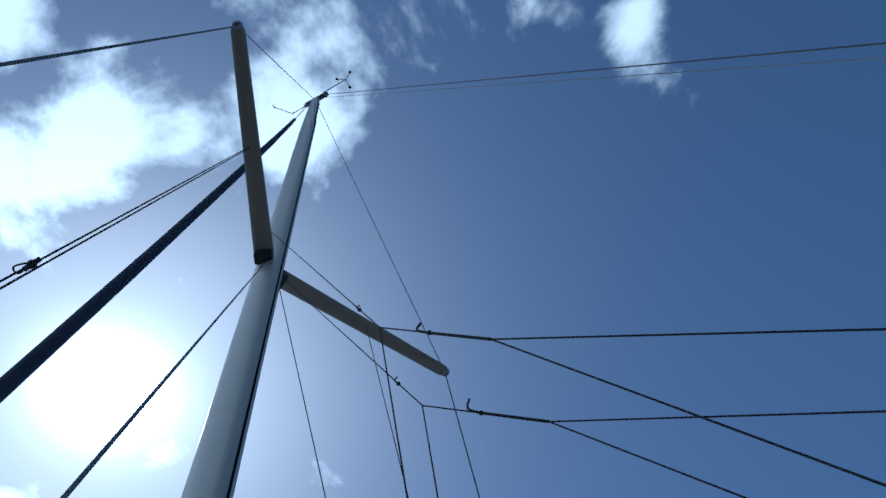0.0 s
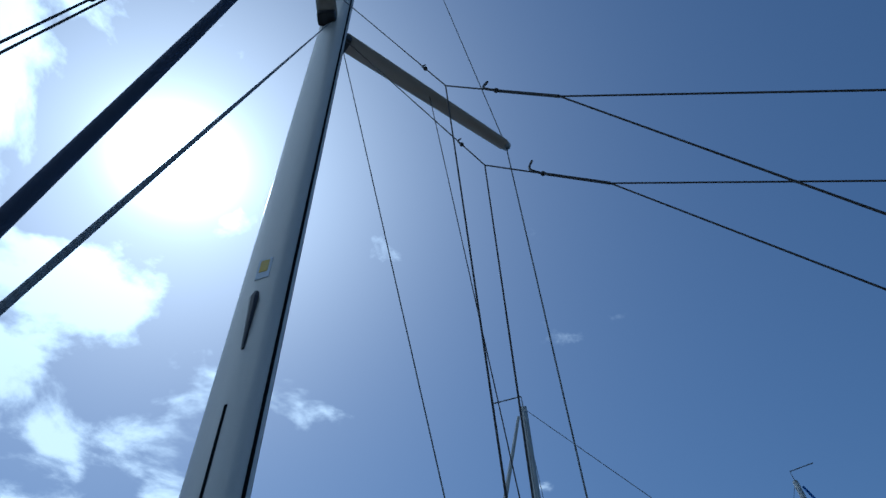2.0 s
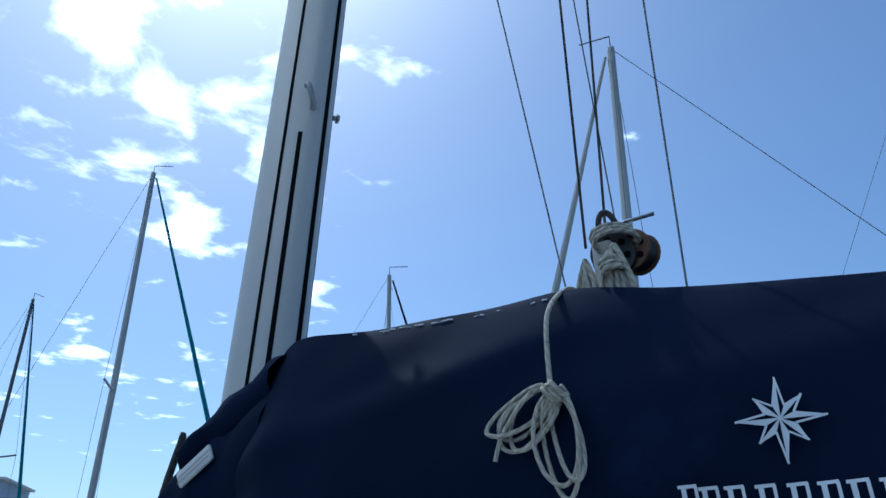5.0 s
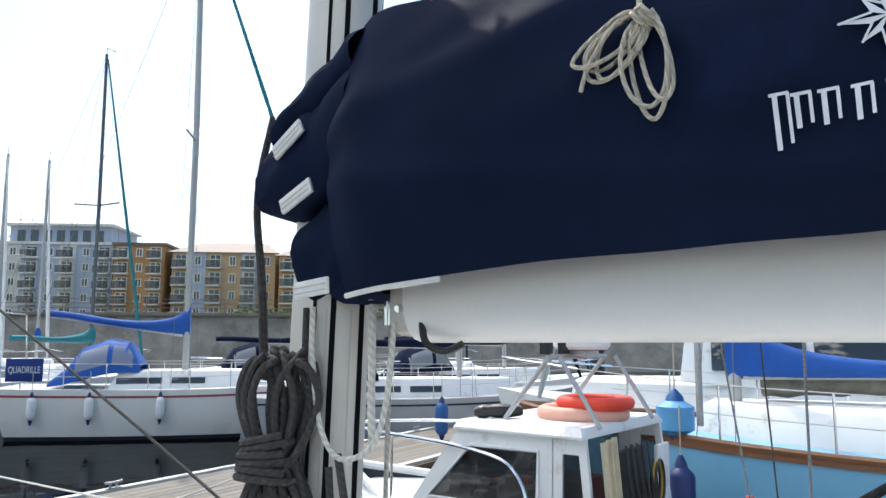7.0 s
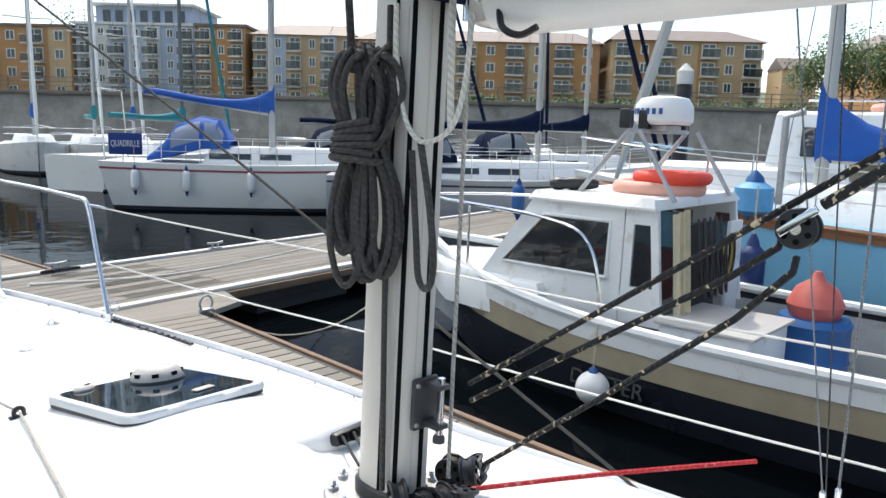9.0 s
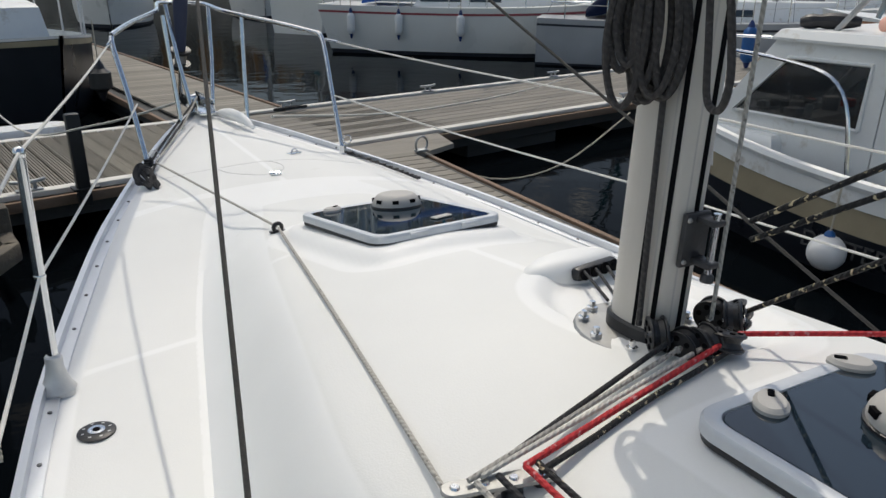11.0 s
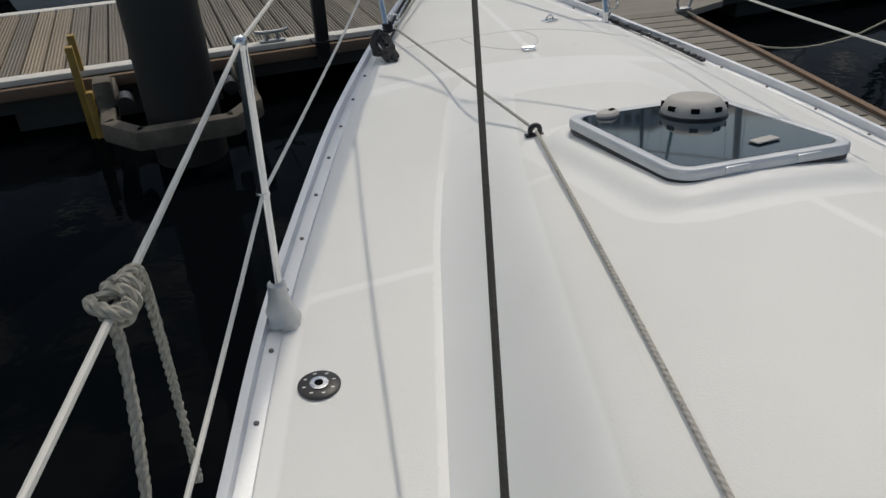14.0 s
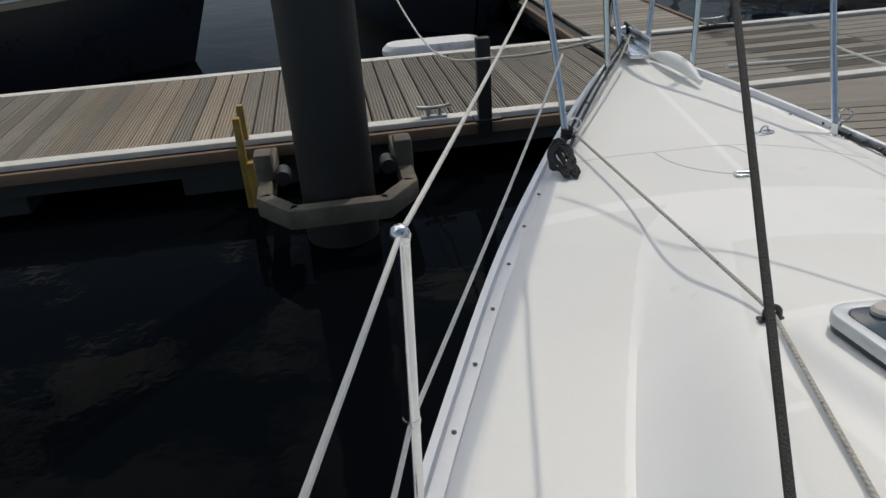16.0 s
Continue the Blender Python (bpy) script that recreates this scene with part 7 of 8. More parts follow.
# rails round the foredeck, light frame and radar on the roof
for s in (-1, 1):
    part("hand_rail", tube(fresh(), spline([(s * 0.98, 0.55, WATER_Z + 0.72), (s * 0.98, 0.7, zb + 0.62), (s * 0.9, 1.2, zb + 0.78), (s * 0.55, 2.6, zb + 0.8), (0, 3.35, zb + 0.78)], 6), 0.016, 8), STEEL, fb)
    part("hand_rail_leg", tube(fresh(), [(s * 0.72, 2.2, WATER_Z + 0.75), (s * 0.66, 2.25, zb + 0.8)], 0.014, 6), STEEL, fb)
gantry = part("gantry", tube(fresh(), [(-0.55, 1.1, zr + 0.05), (-0.55, 0.65, zr + 0.60), (0.55, 0.65, zr + 0.60), (0.55, 1.1, zr + 0.05)], 0.022, 8), GALV, fb, "galvanised roof gantry")
part("brace", tube(fresh(), [(-0.55, 0.2, zr + 0.05), (-0.55, 0.55, zr + 0.60)], 0.02, 8), GALV, gantry)
part("brace", tube(fresh(), [(0.55, 0.2, zr + 0.05), (0.55, 0.55, zr + 0.60)], 0.02, 8), GALV, gantry)
part("exhaust", tube(fresh(), [(0.62, -0.2, zr), (0.62, -0.2, zr + 0.75), (0.62, -0.35, zr + 0.8)], 0.03, 10), GALV, fb)
radar = thing("radar_dome", "white radar dome with a blue maker's mark on the gantry", "radar", m=FBM)
part("dome", lathe(fresh(), [(0.22, 0), (0.25, 0.03), (0.25, 0.10), (0.24, 0.17), (0.2, 0.225), (0.1, 0.245), (0.01, 0.25)], (0.0, 0.62, zr + 0.66), seg=28), WHITEP, radar)
for k in range(6):
    a = radians(200 - 13 * k)
    part("mark", box(fresh(), (0.252 * math.cos(a), 0.62 + 0.252 * math.sin(a), zr + 0.77), (0.006, 0.03, 0.05), Matrix.Rotation(a, 3, "Z")), BLUEP, radar)
part("bracket", box(fresh(), (0, 0.62, zr + 0.63), (0.3, 0.2, 0.05), bevel=0.01), GALV, radar)
for x, s in ((-0.5, 1), (-0.18, 1), (0.3, 1), (0.55, 1)):
    fl = thing("flood_light", "black flood lamp on the wheelhouse gantry", "lamp", "flood lamps", m=FBM)
    part("housing", box(fresh(), (x, 0.7, zr + 0.70), (0.16, 0.09, 0.16), Matrix.Rotation(0.3, 3, "Z"), 0.015), BLACK, fl)
    part("lens", box(fresh(), (x + 0.012, 0.748, zr + 0.70), (0.13, 0.012, 0.12), Matrix.Rotation(0.3, 3, "Z"), 0.004), WINDOW, fl)
for z, r, mt, lb, yy in ((0.11, 0.33, ORANGE, "faded pink life ring lying on the wheelhouse roof", 0.62), (0.21, 0.28, RED, "bright red life ring lying on another", 0.5)):
    ring = [(r * math.cos(a) * 1.05, yy + r * math.sin(a), zr + z) for a in (2 * math.pi * k / 28 for k in range(29))]
    solo("life_ring", tube(fresh(), ring, 0.07 if r > 0.3 else 0.055, 12, False), mt, lb, "life ring", "life rings", m=FBM)
bm = fresh()
tube(bm, spline([(-0.62, 1.35, zr + 0.12), (-0.5, 1.2, zr + 0.13), (-0.38, 1.0, zr + 0.13)], 4), [0.03, 0.05, 0.06, 0.05, 0.06, 0.06, 0.055, 0.045, 0.03], 9)
solo("rolled_cover", bm, BLACK, "black rolled cover on the wheelhouse roof", "cover", m=FBM)
drum = thing("blue_barrel", "blue plastic barrel standing in the fishing boat", "barrel", m=FBM @ Matrix.Translation((0.28, -0.68, WATER_Z + 0.12)))
part("body", lathe(fresh(), [(0.26, 0), (0.29, 0.05), (0.28, 0.25), (0.295, 0.27), (0.28, 0.3), (0.28, 0.55), (0.295, 0.57), (0.26, 0.62)], seg=24), BLUEP, drum)
buoy = thing("red_buoy", "faded red buoy lying on the barrel", "buoy", m=FBM @ Matrix.Translation((0.28, -0.68, WATER_Z + 0.84)))
part("float", lathe(fresh(), [(0.04, -0.2), (0.18, -0.13), (0.22, 0), (0.16, 0.13), (0.06, 0.2), (0.03, 0.27)], seg=20), mat("faded_red", (0.50, 0.11, 0.09), 0.55, var=0.12, scale=6), buoy)
ball = thing("ball_fender", "white ball fender hung on the fishing boat's side", "fender", m=FBM @ Matrix.Translation((-1.27, 0.42, WATER_Z + 0.22)))
part("ball", lathe(fresh(), [(0.13 * math.sin(a) + 0.002, -0.13 * math.cos(a)) for a in (math.pi * k / 12 for k in range(13))], seg=20), WHITEP, ball)
part("neck", lathe(fresh(), [(0.04, 0.115), (0.032, 0.15), (0.015, 0.165)], seg=12), BLUEP, ball)
part("lanyard", tube(fresh(), [(0, 0, 0.15), (0.03, 0, 0.5)], 0.008, 6), R_CREAM, ball)
for k, (x, y) in enumerate(((-0.6, -1.35), (-0.75, -2.3), (0.5, -1.7))):
    solo("fish_box", box(fresh(), (x, y, WATER_Z + 0.3), (0.35, 0.5, 0.28), Matrix.Rotation(0.3 * k, 3, "Z"), 0.02), (WHITEP, BLUEP, GREYP)[k], ("white plastic crate in the fishing boat", "blue plastic crate in the fishing boat", "grey plastic crate in the fishing boat")[k], "crate", "crates", m=FBM)
hank("rope_pile", (-0.95, -2.25, WATER_Z + 0.78), 0.03, 0.3, 6, 0.014, R_BLACK, "dark rope heaped on the gunwale", 41, m=FBM, side=(0.3, 1, 0), out=(0.4, 0, 0.1))
tx = bpy.data.curves.new("boat_name", "FONT")
tx.body = "DRIFTER"
tx.size = 0.17
tx.align_x = "CENTER"
tx.extrude = 0.003
to = new("boat_name", tx)
to.data.materials.append(FADED)
to.parent = fb
to.matrix_local = Matrix.Translation((-1.21, 0.35, WATER_Z + 0.2)) @ Matrix.Rotation(radians(-90), 4, "Z") @ Matrix.Rotation(radians(82), 4, "X")

# ---- the pale blue ketch behind it ----
BM2 = facing(8.5, -0.25, -8)
bb, br = sail_boat(BM2, L=9.8, beam=3.1, free=1.22, mast_at=0.72, mast_h=8.9, boom_up=0.30, peak=0.70, hull=HULLBLUE, stripe=None, cover=BLUEC, furl=SPAR, boom_len=3.4, label="pale blue yacht with teak rail and blue sail cover", name="blue_yacht", mast_r=0.075)
part("teak_rail", band(br, 1.0, 0.955, 0.02), TEAK, bb, "varnished teak rubbing rail")
tb = fresh()
for s in (-1, 1):
    tube(tb, [(s * r[0][0], r[0][1], r[0][2] + 0.02) for r in br], 0.04, 6)
part("cap_rail", tb, TEAK, bb)
solo("rolled_tender", tube(fresh(), spline([(0.4, 0.0, WATER_Z + 1.85), (0.3, 0.9, WATER_Z + 1.88), (0.25, 1.9, WATER_Z + 1.83)], 6), [0.12 + 0.05 * abs(math.sin(k * 1.1)) for k in range(13)], 10), mat("olive_canvas", (0.19, 0.18, 0.14), 0.85, var=0.35, scale=6, bump=0.5, fine=20), "olive canvas bundle lashed on the coachroof", "tender", m=BM2)
fender(Matrix(), (6.98, 2.14, 0.10), mat("pale_blue_buoy", (0.10, 0.34, 0.60), 0.5, var=0.12, scale=6, bump=0.05), BLUEP, 0.36, 0.2, label="large pale blue buoy fender on the yacht's rail")
fender(BM2, (-1.75, -1.2, WATER_Z + 0.75), NAVYP, NAVYP, 0.5, 0.13, label="navy fender hanging on the pale blue hull")
fender(BM2, (-1.75, 2.4, WATER_Z + 0.85), NAVYP, NAVYP, 0.5, 0.13, label="navy fender hanging on the pale blue hull")
# white motor cruiser behind
MM = facing(11.2, 2.3, -20)
mc = thing("motor_cruiser", "white motor cruiser with dark windows and raised wheelhouse", "motorboat", m=MM)
bm, mr = hull_mesh(8.6, 3.0, 1.25, 0.3)
part("hull", bm, GEL2, mc)
part("cabin", loft(fresh(), [(-1.15, -1.6), (1.15, -1.6), (1.1, 1.6), (0.6, 3.0), (-0.6, 3.0), (-1.1, 1.6)], WATER_Z + 1.25, WATER_Z + 1.75, 0.85), GEL2, mc)
cb = part("wheelhouse", loft(fresh(), [(-1.05, -1.8), (1.05, -1.8), (1.05, 0.9), (0.8, 1.3), (-0.8, 1.3), (-1.05, 0.9)], WATER_Z + 1.7, WATER_Z + 2.55, 0.78), GEL2, mc)
for y0, y1 in ((-1.4, -0.5), (-0.4, 0.4), (0.5, 0.85)):
    for s in (-1, 1):
        part("window", box(fresh(), (s * 0.985, (y0 + y1) / 2, WATER_Z + 2.12), (0.03, y1 - y0, 0.42), Matrix.Rotation(-s * 0.27, 3, "Y"), 0.01), WINDOW, cb)
part("windscreen", box(fresh(), (0, 1.18, WATER_Z + 2.1), (1.3, 0.03, 0.45), Matrix.Rotation(0.3, 3, "X"), 0.01), WINDOW, cb)
part("roof_rail", tube(fresh(), [(-0.7, -1.5, WATER_Z + 2.7), (-0.7, 0.8, WATER_Z + 2.7)], 0.016, 6), STEEL, mc)
solo("life_ring", tube(fresh(), [(0.3 * math.cos(a), -0.4 + 0.3 * math.sin(a), WATER_Z + 2.62) for a in (2 * math.pi * k / 24 for k in range(25))], 0.07, 8, False), ORANGE, "orange life ring on the motor cruiser's roof", "life ring", "life rings", m=MM)
bm = fresh()
lathe(bm, [(0.02, 0), (0.02, 0.2), (0.28, 0.22), (0.3, 0.27), (0.25, 0.32), (0.02, 0.34)], (0, -1.2, WATER_Z + 2.55), seg=18)
solo("radar_dome", bm, WHITEP, "small white radar on the motor cruiser", "radar", m=MM)

# ---- the far shore: quay wall, railing, flats, trees ----
H = Vector((0.738, 0.675, 0)).normalized()
R = Vector((0.675, -0.738, 0)).normalized()
SHORE = Matrix(((R.x, H.x, 0, 0), (R.y, H.y, 0, 0), (0, 0, 1, 0), (0, 0, 0, 1)))   # x along the quay, y inland
STONE = mat("quay_stone", (0.25, 0.235, 0.205), 0.9, var=0.3, scale=0.6, bump=0.5, fine=3, stain=(0.15, 0.135, 0.115), stain_at=0.52, stain_scale=0.4)
COPING = mat("quay_coping", (0.19, 0.16, 0.13), 0.9, var=0.2, scale=1, bump=0.3, fine=6)
EARTH = mat("shore_ground", (0.13, 0.13, 0.08), 0.95, var=0.3, scale=0.2, bump=0.3, fine=2)
BRICK = mat("orange_brick", (0.43, 0.235, 0.10), 0.85, var=0.12, scale=0.5, bump=0.2, fine=6)
TANB = mat("tan_render", (0.46, 0.33, 0.19), 0.85, var=0.1, scale=0.4, bump=0.1, fine=5)
BLUEB = mat("blue_grey_render", (0.36, 0.42, 0.52), 0.8, var=0.08, scale=0.4, bump=0.1, fine=5)
PALEB = mat("pale_render", (0.58, 0.58, 0.56), 0.8, var=0.08, scale=0.4, bump=0.1, fine=5)
SLATE = mat("roof_slate", (0.15, 0.12, 0.11), 0.7, var=0.2, scale=1, bump=0.2, fine=6)
PANE = glass("flat_window", (0.03, 0.04, 0.05), 0.08)
FRAMEW = mat("white_window_frame", (0.7, 0.7, 0.68), 0.5, var=0.04)
LEAF = mat("leaf_green", (0.055, 0.105, 0.022), 0.7, var=0.4, scale=3, bump=0.2, fine=12)
LEAF2 = mat("hill_green", (0.05, 0.075, 0.03), 0.8, var=0.4, scale=0.3, bump=0.2, fine=3)
TRUNK = mat("bark", (0.09, 0.07, 0.05), 0.9, var=0.3, scale=6, bump=0.4)
QY, QZ = 57.0, 3.0

bm = fresh()
for i in range(60):
    for j in range(2):
        x0, y0 = -180 + 6 * i, QY + 0.4 + 200 * j
        bm.faces.new([bm.verts.new((x, y, QZ - 0.05 + (0 if y < QY + 150 else 6))) for x, y in ((x0, y0), (x0 + 6, y0), (x0 + 6, y0 + 200), (x0, y0 + 200))])
solo("ground", bm, EARTH, "grassy ground behind the quay", "ground", kind="structure", m=SHORE)
quay = thing("quay_wall", "long weathered stone quay wall along the harbour", "quay", kind="structure", m=SHORE)
bm = fresh()
rows = []
for z, y in ((WATER_Z - 1.5, -1.6), (WATER_Z + 0.4, -1.2), (WATER_Z + 1.8, -0.6), (QZ - 0.9, 0.0), (QZ - 0.3, 0.1)):
    rows.append([bm.verts.new((x, QY + y + 0.12 * noise.noise(Vector((x * 0.3, z * 2, 0))), z)) for x in (-180 + 2 * i for i in range(181))])
for a, b in zip(rows, rows[1:]):
    for i in range(180):
        bm.faces.new((a[i], a[i + 1], b[i + 1], b[i]))
part("face", bm, STONE, quay, "rough grey stone face")
part("coping", box(fresh(), (0, QY + 0.35, QZ - 0.15), (360, 0.9, 0.3), bevel=0.03), COPING, quay, "brown coping course")
rail = thing("quay_railing", "rusty brown railing along the quay", "railing", m=SHORE)
for z in (0.35, 0.7, 1.05):
    part("rail", box(fresh(), (0, QY + 0.6, QZ + z), (240, 0.05, 0.05)), COPING, rail)
pd = None
for i in range(80):
    if pd is None:
        pd = mesh_of("post", box(fresh(), (0, 0, 0.55), (0.08, 0.08, 1.1)), COPING, False)
    o = new("post", pd)
    o.parent = rail
    o.location = (-118 + 3 * i, QY + 0.6, QZ)


def flats(x0, x1, y, z1, storeys, wall, label, bays, roof="flat", accent=None, balcony=True, depth=12.0, z0=QZ, attic=None):
    """A block of flats facing the water: wall, roof, windows with frames, balconies with rails."""
    b = thing("apartment_building", label, "building", "waterside flats", m=SHORE)
    w = x1 - x0
    part("wall", box(fresh(), ((x0 + x1) / 2, y + depth / 2, (z0 + z1) / 2), (w, depth, z1 - z0)), wall, b)
    if roof == "flat":
        part("roof", box(fresh(), ((x0 + x1) / 2, y + depth / 2, z1 + 0.15), (w + 0.6, depth + 0.6, 0.3)), SLATE if attic is None else PALEB, b)
        if attic:
            part("attic", box(fresh(), ((x0 + x1) / 2, y + depth / 2 + 1.0, z1 + 1.4), (w * 0.82, depth - 3, 2.3)), attic, b, "set-back top storey")
            part("attic_roof", box(fresh(), ((x0 + x1) / 2, y + depth / 2 + 0.6, z1 + 2.65), (w * 0.9, depth - 2, 0.25)), PALEB, b)
            for i in range(bays):
                xx = x0 + w * (0.13 + 0.74 * (i + 0.5) / bays)
                part("window", box(fresh(), (xx, y + 2.48, z1 + 1.35), (w * 0.45 / bays, 0.06, 1.4)), PANE, b)
    else:
        bm = fresh()
        rz = z1 + 1.9
        v = [bm.verts.new(p) for p in ((x0 - 0.5, y - 0.5, z1), (x1 + 0.5, y - 0.5, z1), (x1 + 0.5, y + depth + 0.5, z1), (x0 - 0.5, y + depth + 0.5, z1), (x0 + 2, y + depth / 2, rz), (x1 - 2, y + depth / 2, rz))]
        for f in ((0, 1, 5, 4), (1, 2, 5), (2, 3, 4, 5), (3, 0, 4), (0, 3, 2, 1)):
            bm.faces.new([v[i] for i in f])
        part("roof", bm, SLATE, b, smooth=False)
    sh = (z1 - z0) / storeys
    bw = w / bays
    shared = {}

    def put(name, key, bm_make, material, loc, parent):
        if key not in shared:
            shared[key] = mesh_of(name, bm_make(), material, False)
        o = new(name, shared[key])
        o.parent = parent
        o.location = loc
        return o

    for i in range(bays):
        xc = x0 + bw * (i + 0.5)
        deep = balcony and i % 2 == 0
        if accent and i % 3 == 1:
            part("render_panel", box(fresh(), (xc, y - 0.06, (z0 + z1) / 2), (bw * 0.9, 0.12, z1 - z0 - 0.1)), accent, b, "coloured render bay")
        for k in range(storeys):
            zc = z0 + sh * (k + 0.52)
            wd, hg = (bw * 0.62, sh * 0.68) if deep else (bw * 0.34, sh * 0.5)
            yo = y - (0.14 if accent and i % 3 == 1 else 0.02)
            pn = put("window", ("w", deep), lambda: box(fresh(), (0, 0, 0), (wd, 0.06, hg)), PANE, (xc, yo, zc), b)
            put("frame", ("f", deep), lambda: box(box(box(box(box(fresh(), (0, 0, hg / 2), (wd + 0.1, 0.1, 0.09)), (0, 0, -hg / 2), (wd + 0.16, 0.14, 0.09)), (-wd / 2, 0, 0), (0.09, 0.1, hg)), (wd / 2, 0, 0), (0.09, 0.1, hg)), (0, 0, 0), (0.07, 0.1, hg)), FRAMEW, (0, -0.03, 0), pn)
            if deep:
                sl = put("balcony", "b", lambda: box(fresh(), (0, -0.6, 0), (bw * 0.8, 1.3, 0.14)), PALEB, (xc, yo, z0 + sh * k + 0.12), b)
                put("balustrade", "r", lambda: box(fresh(), (0, -1.2, 0.52), (bw * 0.8, 0.04, 0.85)), LEXAN, (0, 0, 0), sl)
                put("hand_rail", "h", lambda: box(fresh(), (0, -1.2, 1.0), (bw * 0.82, 0.07, 0.07)), PALEB, (0, 0, 0), sl)
    return b


BY = 88.0
flats(-72, -48, BY, 11.6, 4, BRICK, "orange brick block of waterside flats", 8, accent=TANB)
flats(-47.5, -33.0, BY, 12.0, 5, BLUEB, "blue-grey block of flats with set-back top storey", 7, accent=PALEB, attic=BLUEB)
flats(-32.5, -26.8, BY - 1, 11.9, 5, BRICK, "narrow orange brick block of flats", 3, accent=None)
flats(-26.0, -14.0, BY - 0.5, 11.2, 4, TANB, "tan block of flats with hipped slate roof", 6, roof="hip", accent=BLUEB)
flats(-13.0, 14.0, BY - 4, 10.5, 4, BRICK, "long orange brick block of flats by the water", 10, roof="hip", accent=TANB)
flats(15.0, 31.0, BY - 6, 10.8, 4, TANB, "tan block of flats behind the railing", 7, roof="hip", accent=BRICK)
flats(44.0, 70.0, BY - 6, 10.8, 4, BRICK, "orange block of flats at the quay's end", 9, roof="hip", accent=TANB)
# houses stepping up the hill behind
hd = None
hill = fresh()
rows = []
for j in range(9):
    rows.append([hill.verts.new((-150 + 10 * i, 110 + 14 * j, QZ - 1 + 1.7 * j + 0.9 * noise.noise(Vector((i * 0.5, j * 0.5, 3))) - 0.02 * abs(i - 12) * j)) for i in range(31)])
for a, b in zip(rows, rows[1:]):
    for i in range(30):
        hill.faces.new((a[i], a[i + 1], b[i + 1], b[i]))
solo("hillside", hill, LEAF2, "green hillside behind the flats", "hill", kind="structure", m=SHORE)
rnd = random.Random(12)
for i in range(26):
    x = -120 + 7.2 * i + rnd.uniform(-1, 1)
    yy = 150 + rnd.uniform(-6, 14)
    base = QZ + 5.5 + rnd.uniform(-0.6, 0.6)
    hs = thing("hill_house", "small pale terraced house on the hill", "house", "hillside houses", m=SHORE @ Matrix.Translation((x, yy, base)))
    part("wall", box(fresh(), (0, 0, 1.5), (6.4, 7, 7.0)), (PALEB, TANB, PALEB)[i % 3], hs)
    bm = fresh()
    v = [bm.verts.new(p) for p in ((-3.3, -3.8, 5), (3.3, -3.8, 5), (3.3, 3.8, 5), (-3.3, 3.8, 5), (-3.3, 0, 7.3), (3.3, 0, 7.3))]
    for f in ((0, 1, 5, 4), (1, 2, 5), (2, 3, 4, 5), (3, 0, 4)):
        bm.faces.new([v[k] for k in f])
    part("roof", bm, SLATE, hs, smooth=False)
    for k in (-1.5, 1.5):
        part("window", box(fresh(), (k, -3.53, 3.4), (1.1, 0.06, 1.3)), PANE, hs)


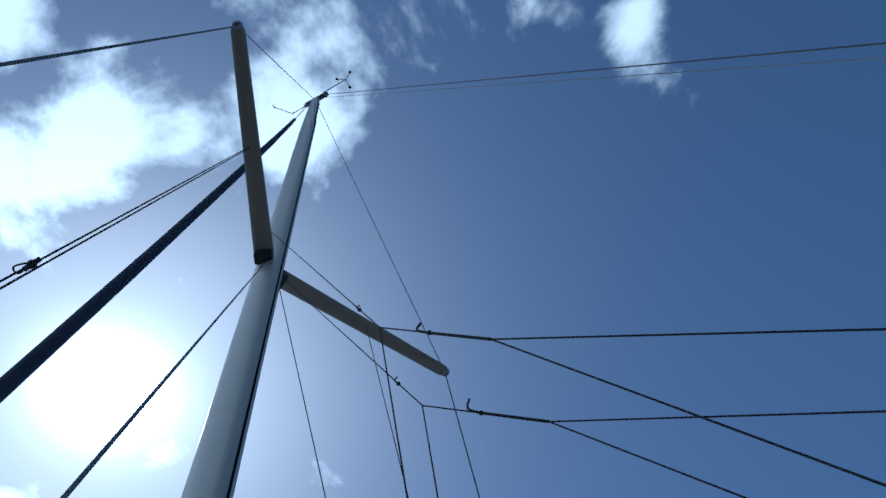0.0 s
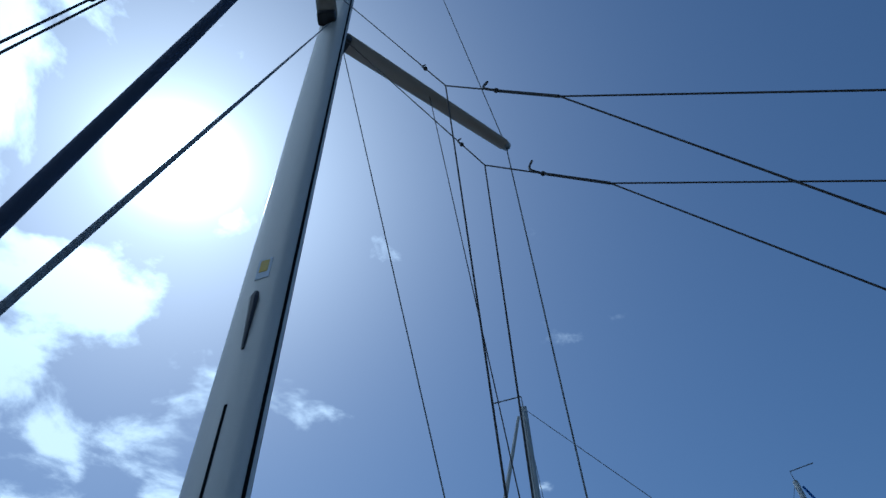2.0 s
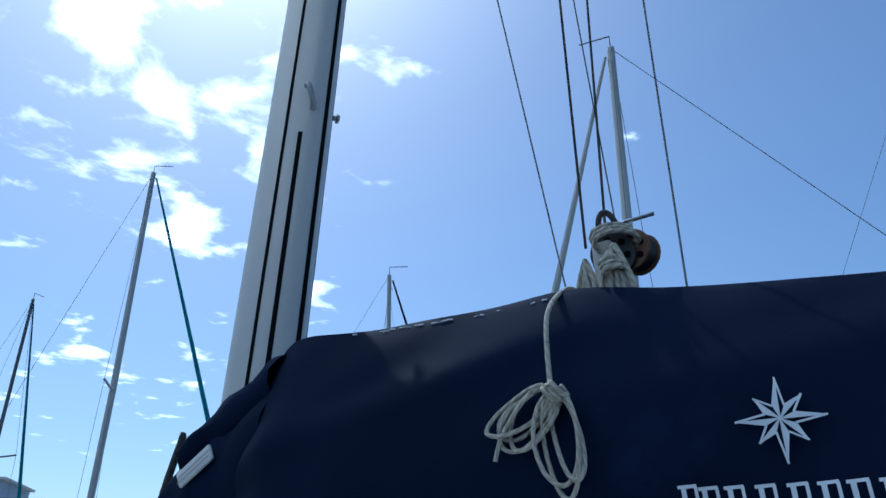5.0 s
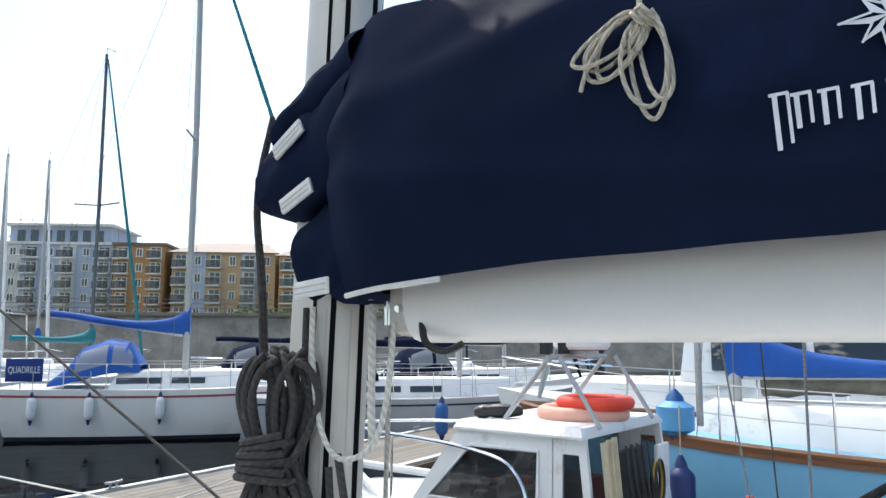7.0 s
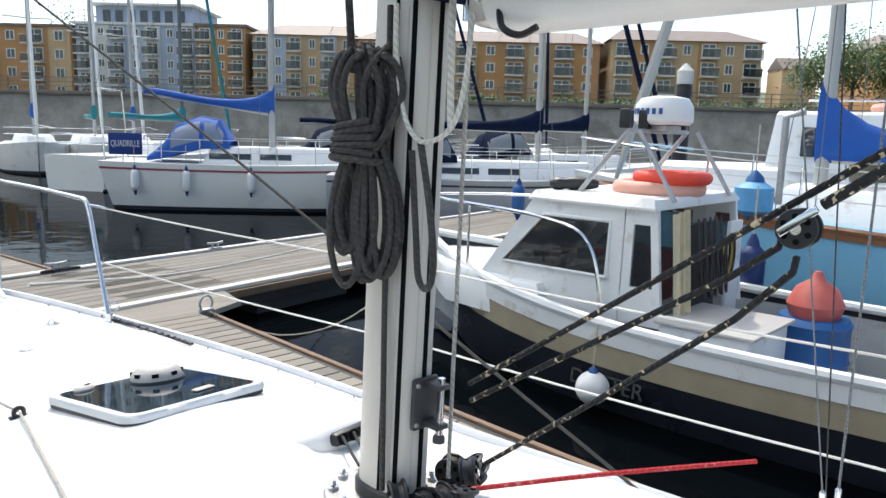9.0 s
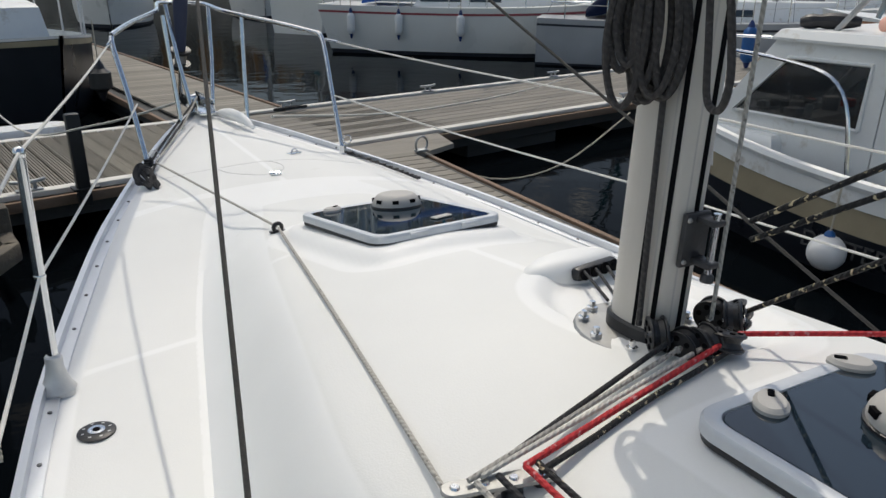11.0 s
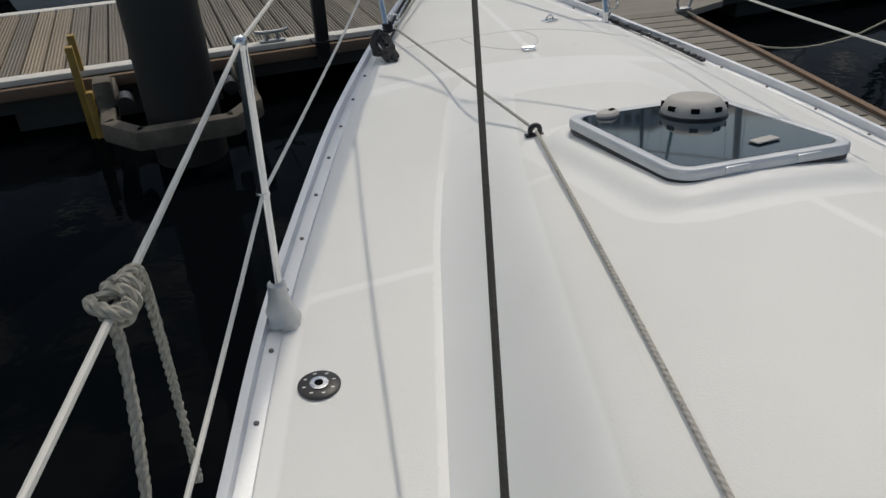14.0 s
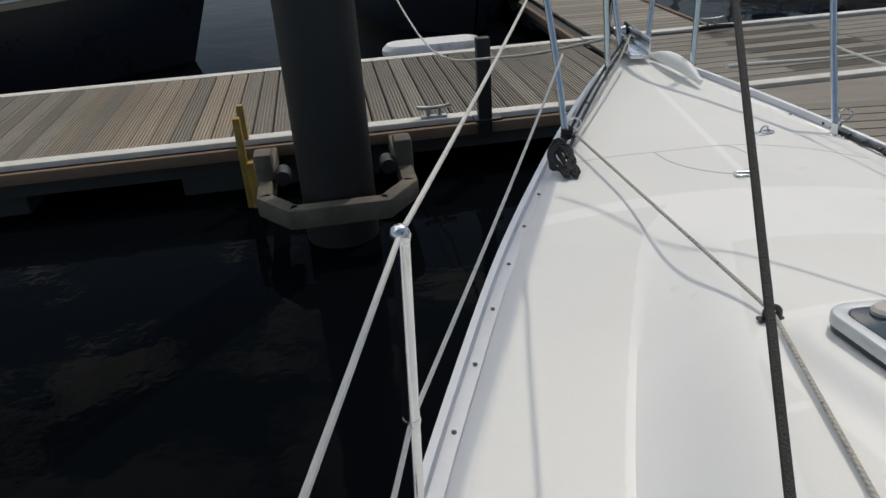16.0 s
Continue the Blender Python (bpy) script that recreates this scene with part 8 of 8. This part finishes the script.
def tree(x, y, z, h, r, seed):
    """A tapered trunk with limbs and a ragged crown of many small leaf clumps."""
    rnd = random.Random(seed)
    t = thing("tree", "leafy green tree behind the quay", "tree", "quayside trees", m=SHORE @ Matrix.Translation((x, y, z)))
    bm = fresh()
    tube(bm, [(0, 0, 0), (0.1, 0, h * 0.35), (0, 0.1, h * 0.8)], [0.22, 0.16, 0.05], 8)
    tips = []
    for k in range(7):
        a = k * 2.4
        q = Vector((r * 0.7 * math.cos(a), r * 0.7 * math.sin(a), h * rnd.uniform(0.5, 0.9)))
        tube(bm, [(0.05, 0, h * 0.3 + 0.05 * k * h * 0.5), q * 0.5 + Vector((0, 0, h * 0.25)), q], [0.09, 0.06, 0.02], 6)
        tips.append(q)
    part("trunk", bm, TRUNK, t)
    vs, fs = [], []
    for k in range(2600):
        c = rnd.choice(tips) + Vector((rnd.gauss(0, r * 0.36), rnd.gauss(0, r * 0.36), rnd.gauss(0, h * 0.15)))
        n1 = Vector((rnd.gauss(0, 1), rnd.gauss(0, 1), rnd.gauss(0, 1))).normalized()
        n2 = n1.orthogonal().normalized()
        s = rnd.uniform(0.1, 0.24)
        i = len(vs)
        vs += [c + n1 * s, c + n2 * s * 0.6, c - n1 * s, c - n2 * s * 0.6]
        fs.append((i, i + 1, i + 2, i + 3))
    me = bpy.data.meshes.new("crown")
    me.from_pydata([tuple(v) for v in vs], [], fs)
    me.materials.append(LEAF)
    o = new("crown", me)
    o.parent = t


for k, (x, y, h, r) in enumerate(((33.5, 72, 6.5, 2.6), (37.0, 74, 7.5, 3.2), (40.5, 72, 6.0, 2.4), (-78, 96, 12, 4.5), (-62, 120, 14, 5), (43.0, 70, 5, 2.0))):
    tree(x, y, QZ, h, r, 50 + k)
bush = fresh()
rnd = random.Random(77)
vs, fs = [], []
for k in range(9000):
    x = rnd.uniform(-14, 32)
    c = Vector((x, 66 + rnd.gauss(0, 0.6), QZ + abs(rnd.gauss(0, 0.55)) * (0.6 + 0.6 * noise.noise(Vector((x * 0.4, 0, 0))))))
    n1 = Vector((rnd.gauss(0, 1), rnd.gauss(0, 1), rnd.gauss(0, 1))).normalized()
    n2 = n1.orthogonal().normalized()
    s = rnd.uniform(0.08, 0.18)
    i = len(vs)
    vs += [c + n1 * s, c + n2 * s * 0.6, c - n1 * s, c - n2 * s * 0.6]
    fs.append((i, i + 1, i + 2, i + 3))
bush.free()
me = bpy.data.meshes.new("hedge")
me.from_pydata([tuple(v) for v in vs], [], fs)
me.materials.append(LEAF)
tagged(new("hedge", me), "low shrubs planted along the quay", "shrubs", kind="stuff").matrix_world = SHORE
# steel pile in mid harbour
pl = thing("mooring_pile", "dark steel mooring pile with pale top among the boats", "mooring pile", m=Matrix.Translation((17.5, 8.4, 0)))
part("shaft", lathe(fresh(), [(0.2, -4), (0.2, 2.0), (0.18, 2.05)], seg=20), PILE, pl)
part("cap", lathe(fresh(), [(0.21, 2.06), (0.21, 2.4), (0.02, 2.6)], seg=20), PALEB, pl)
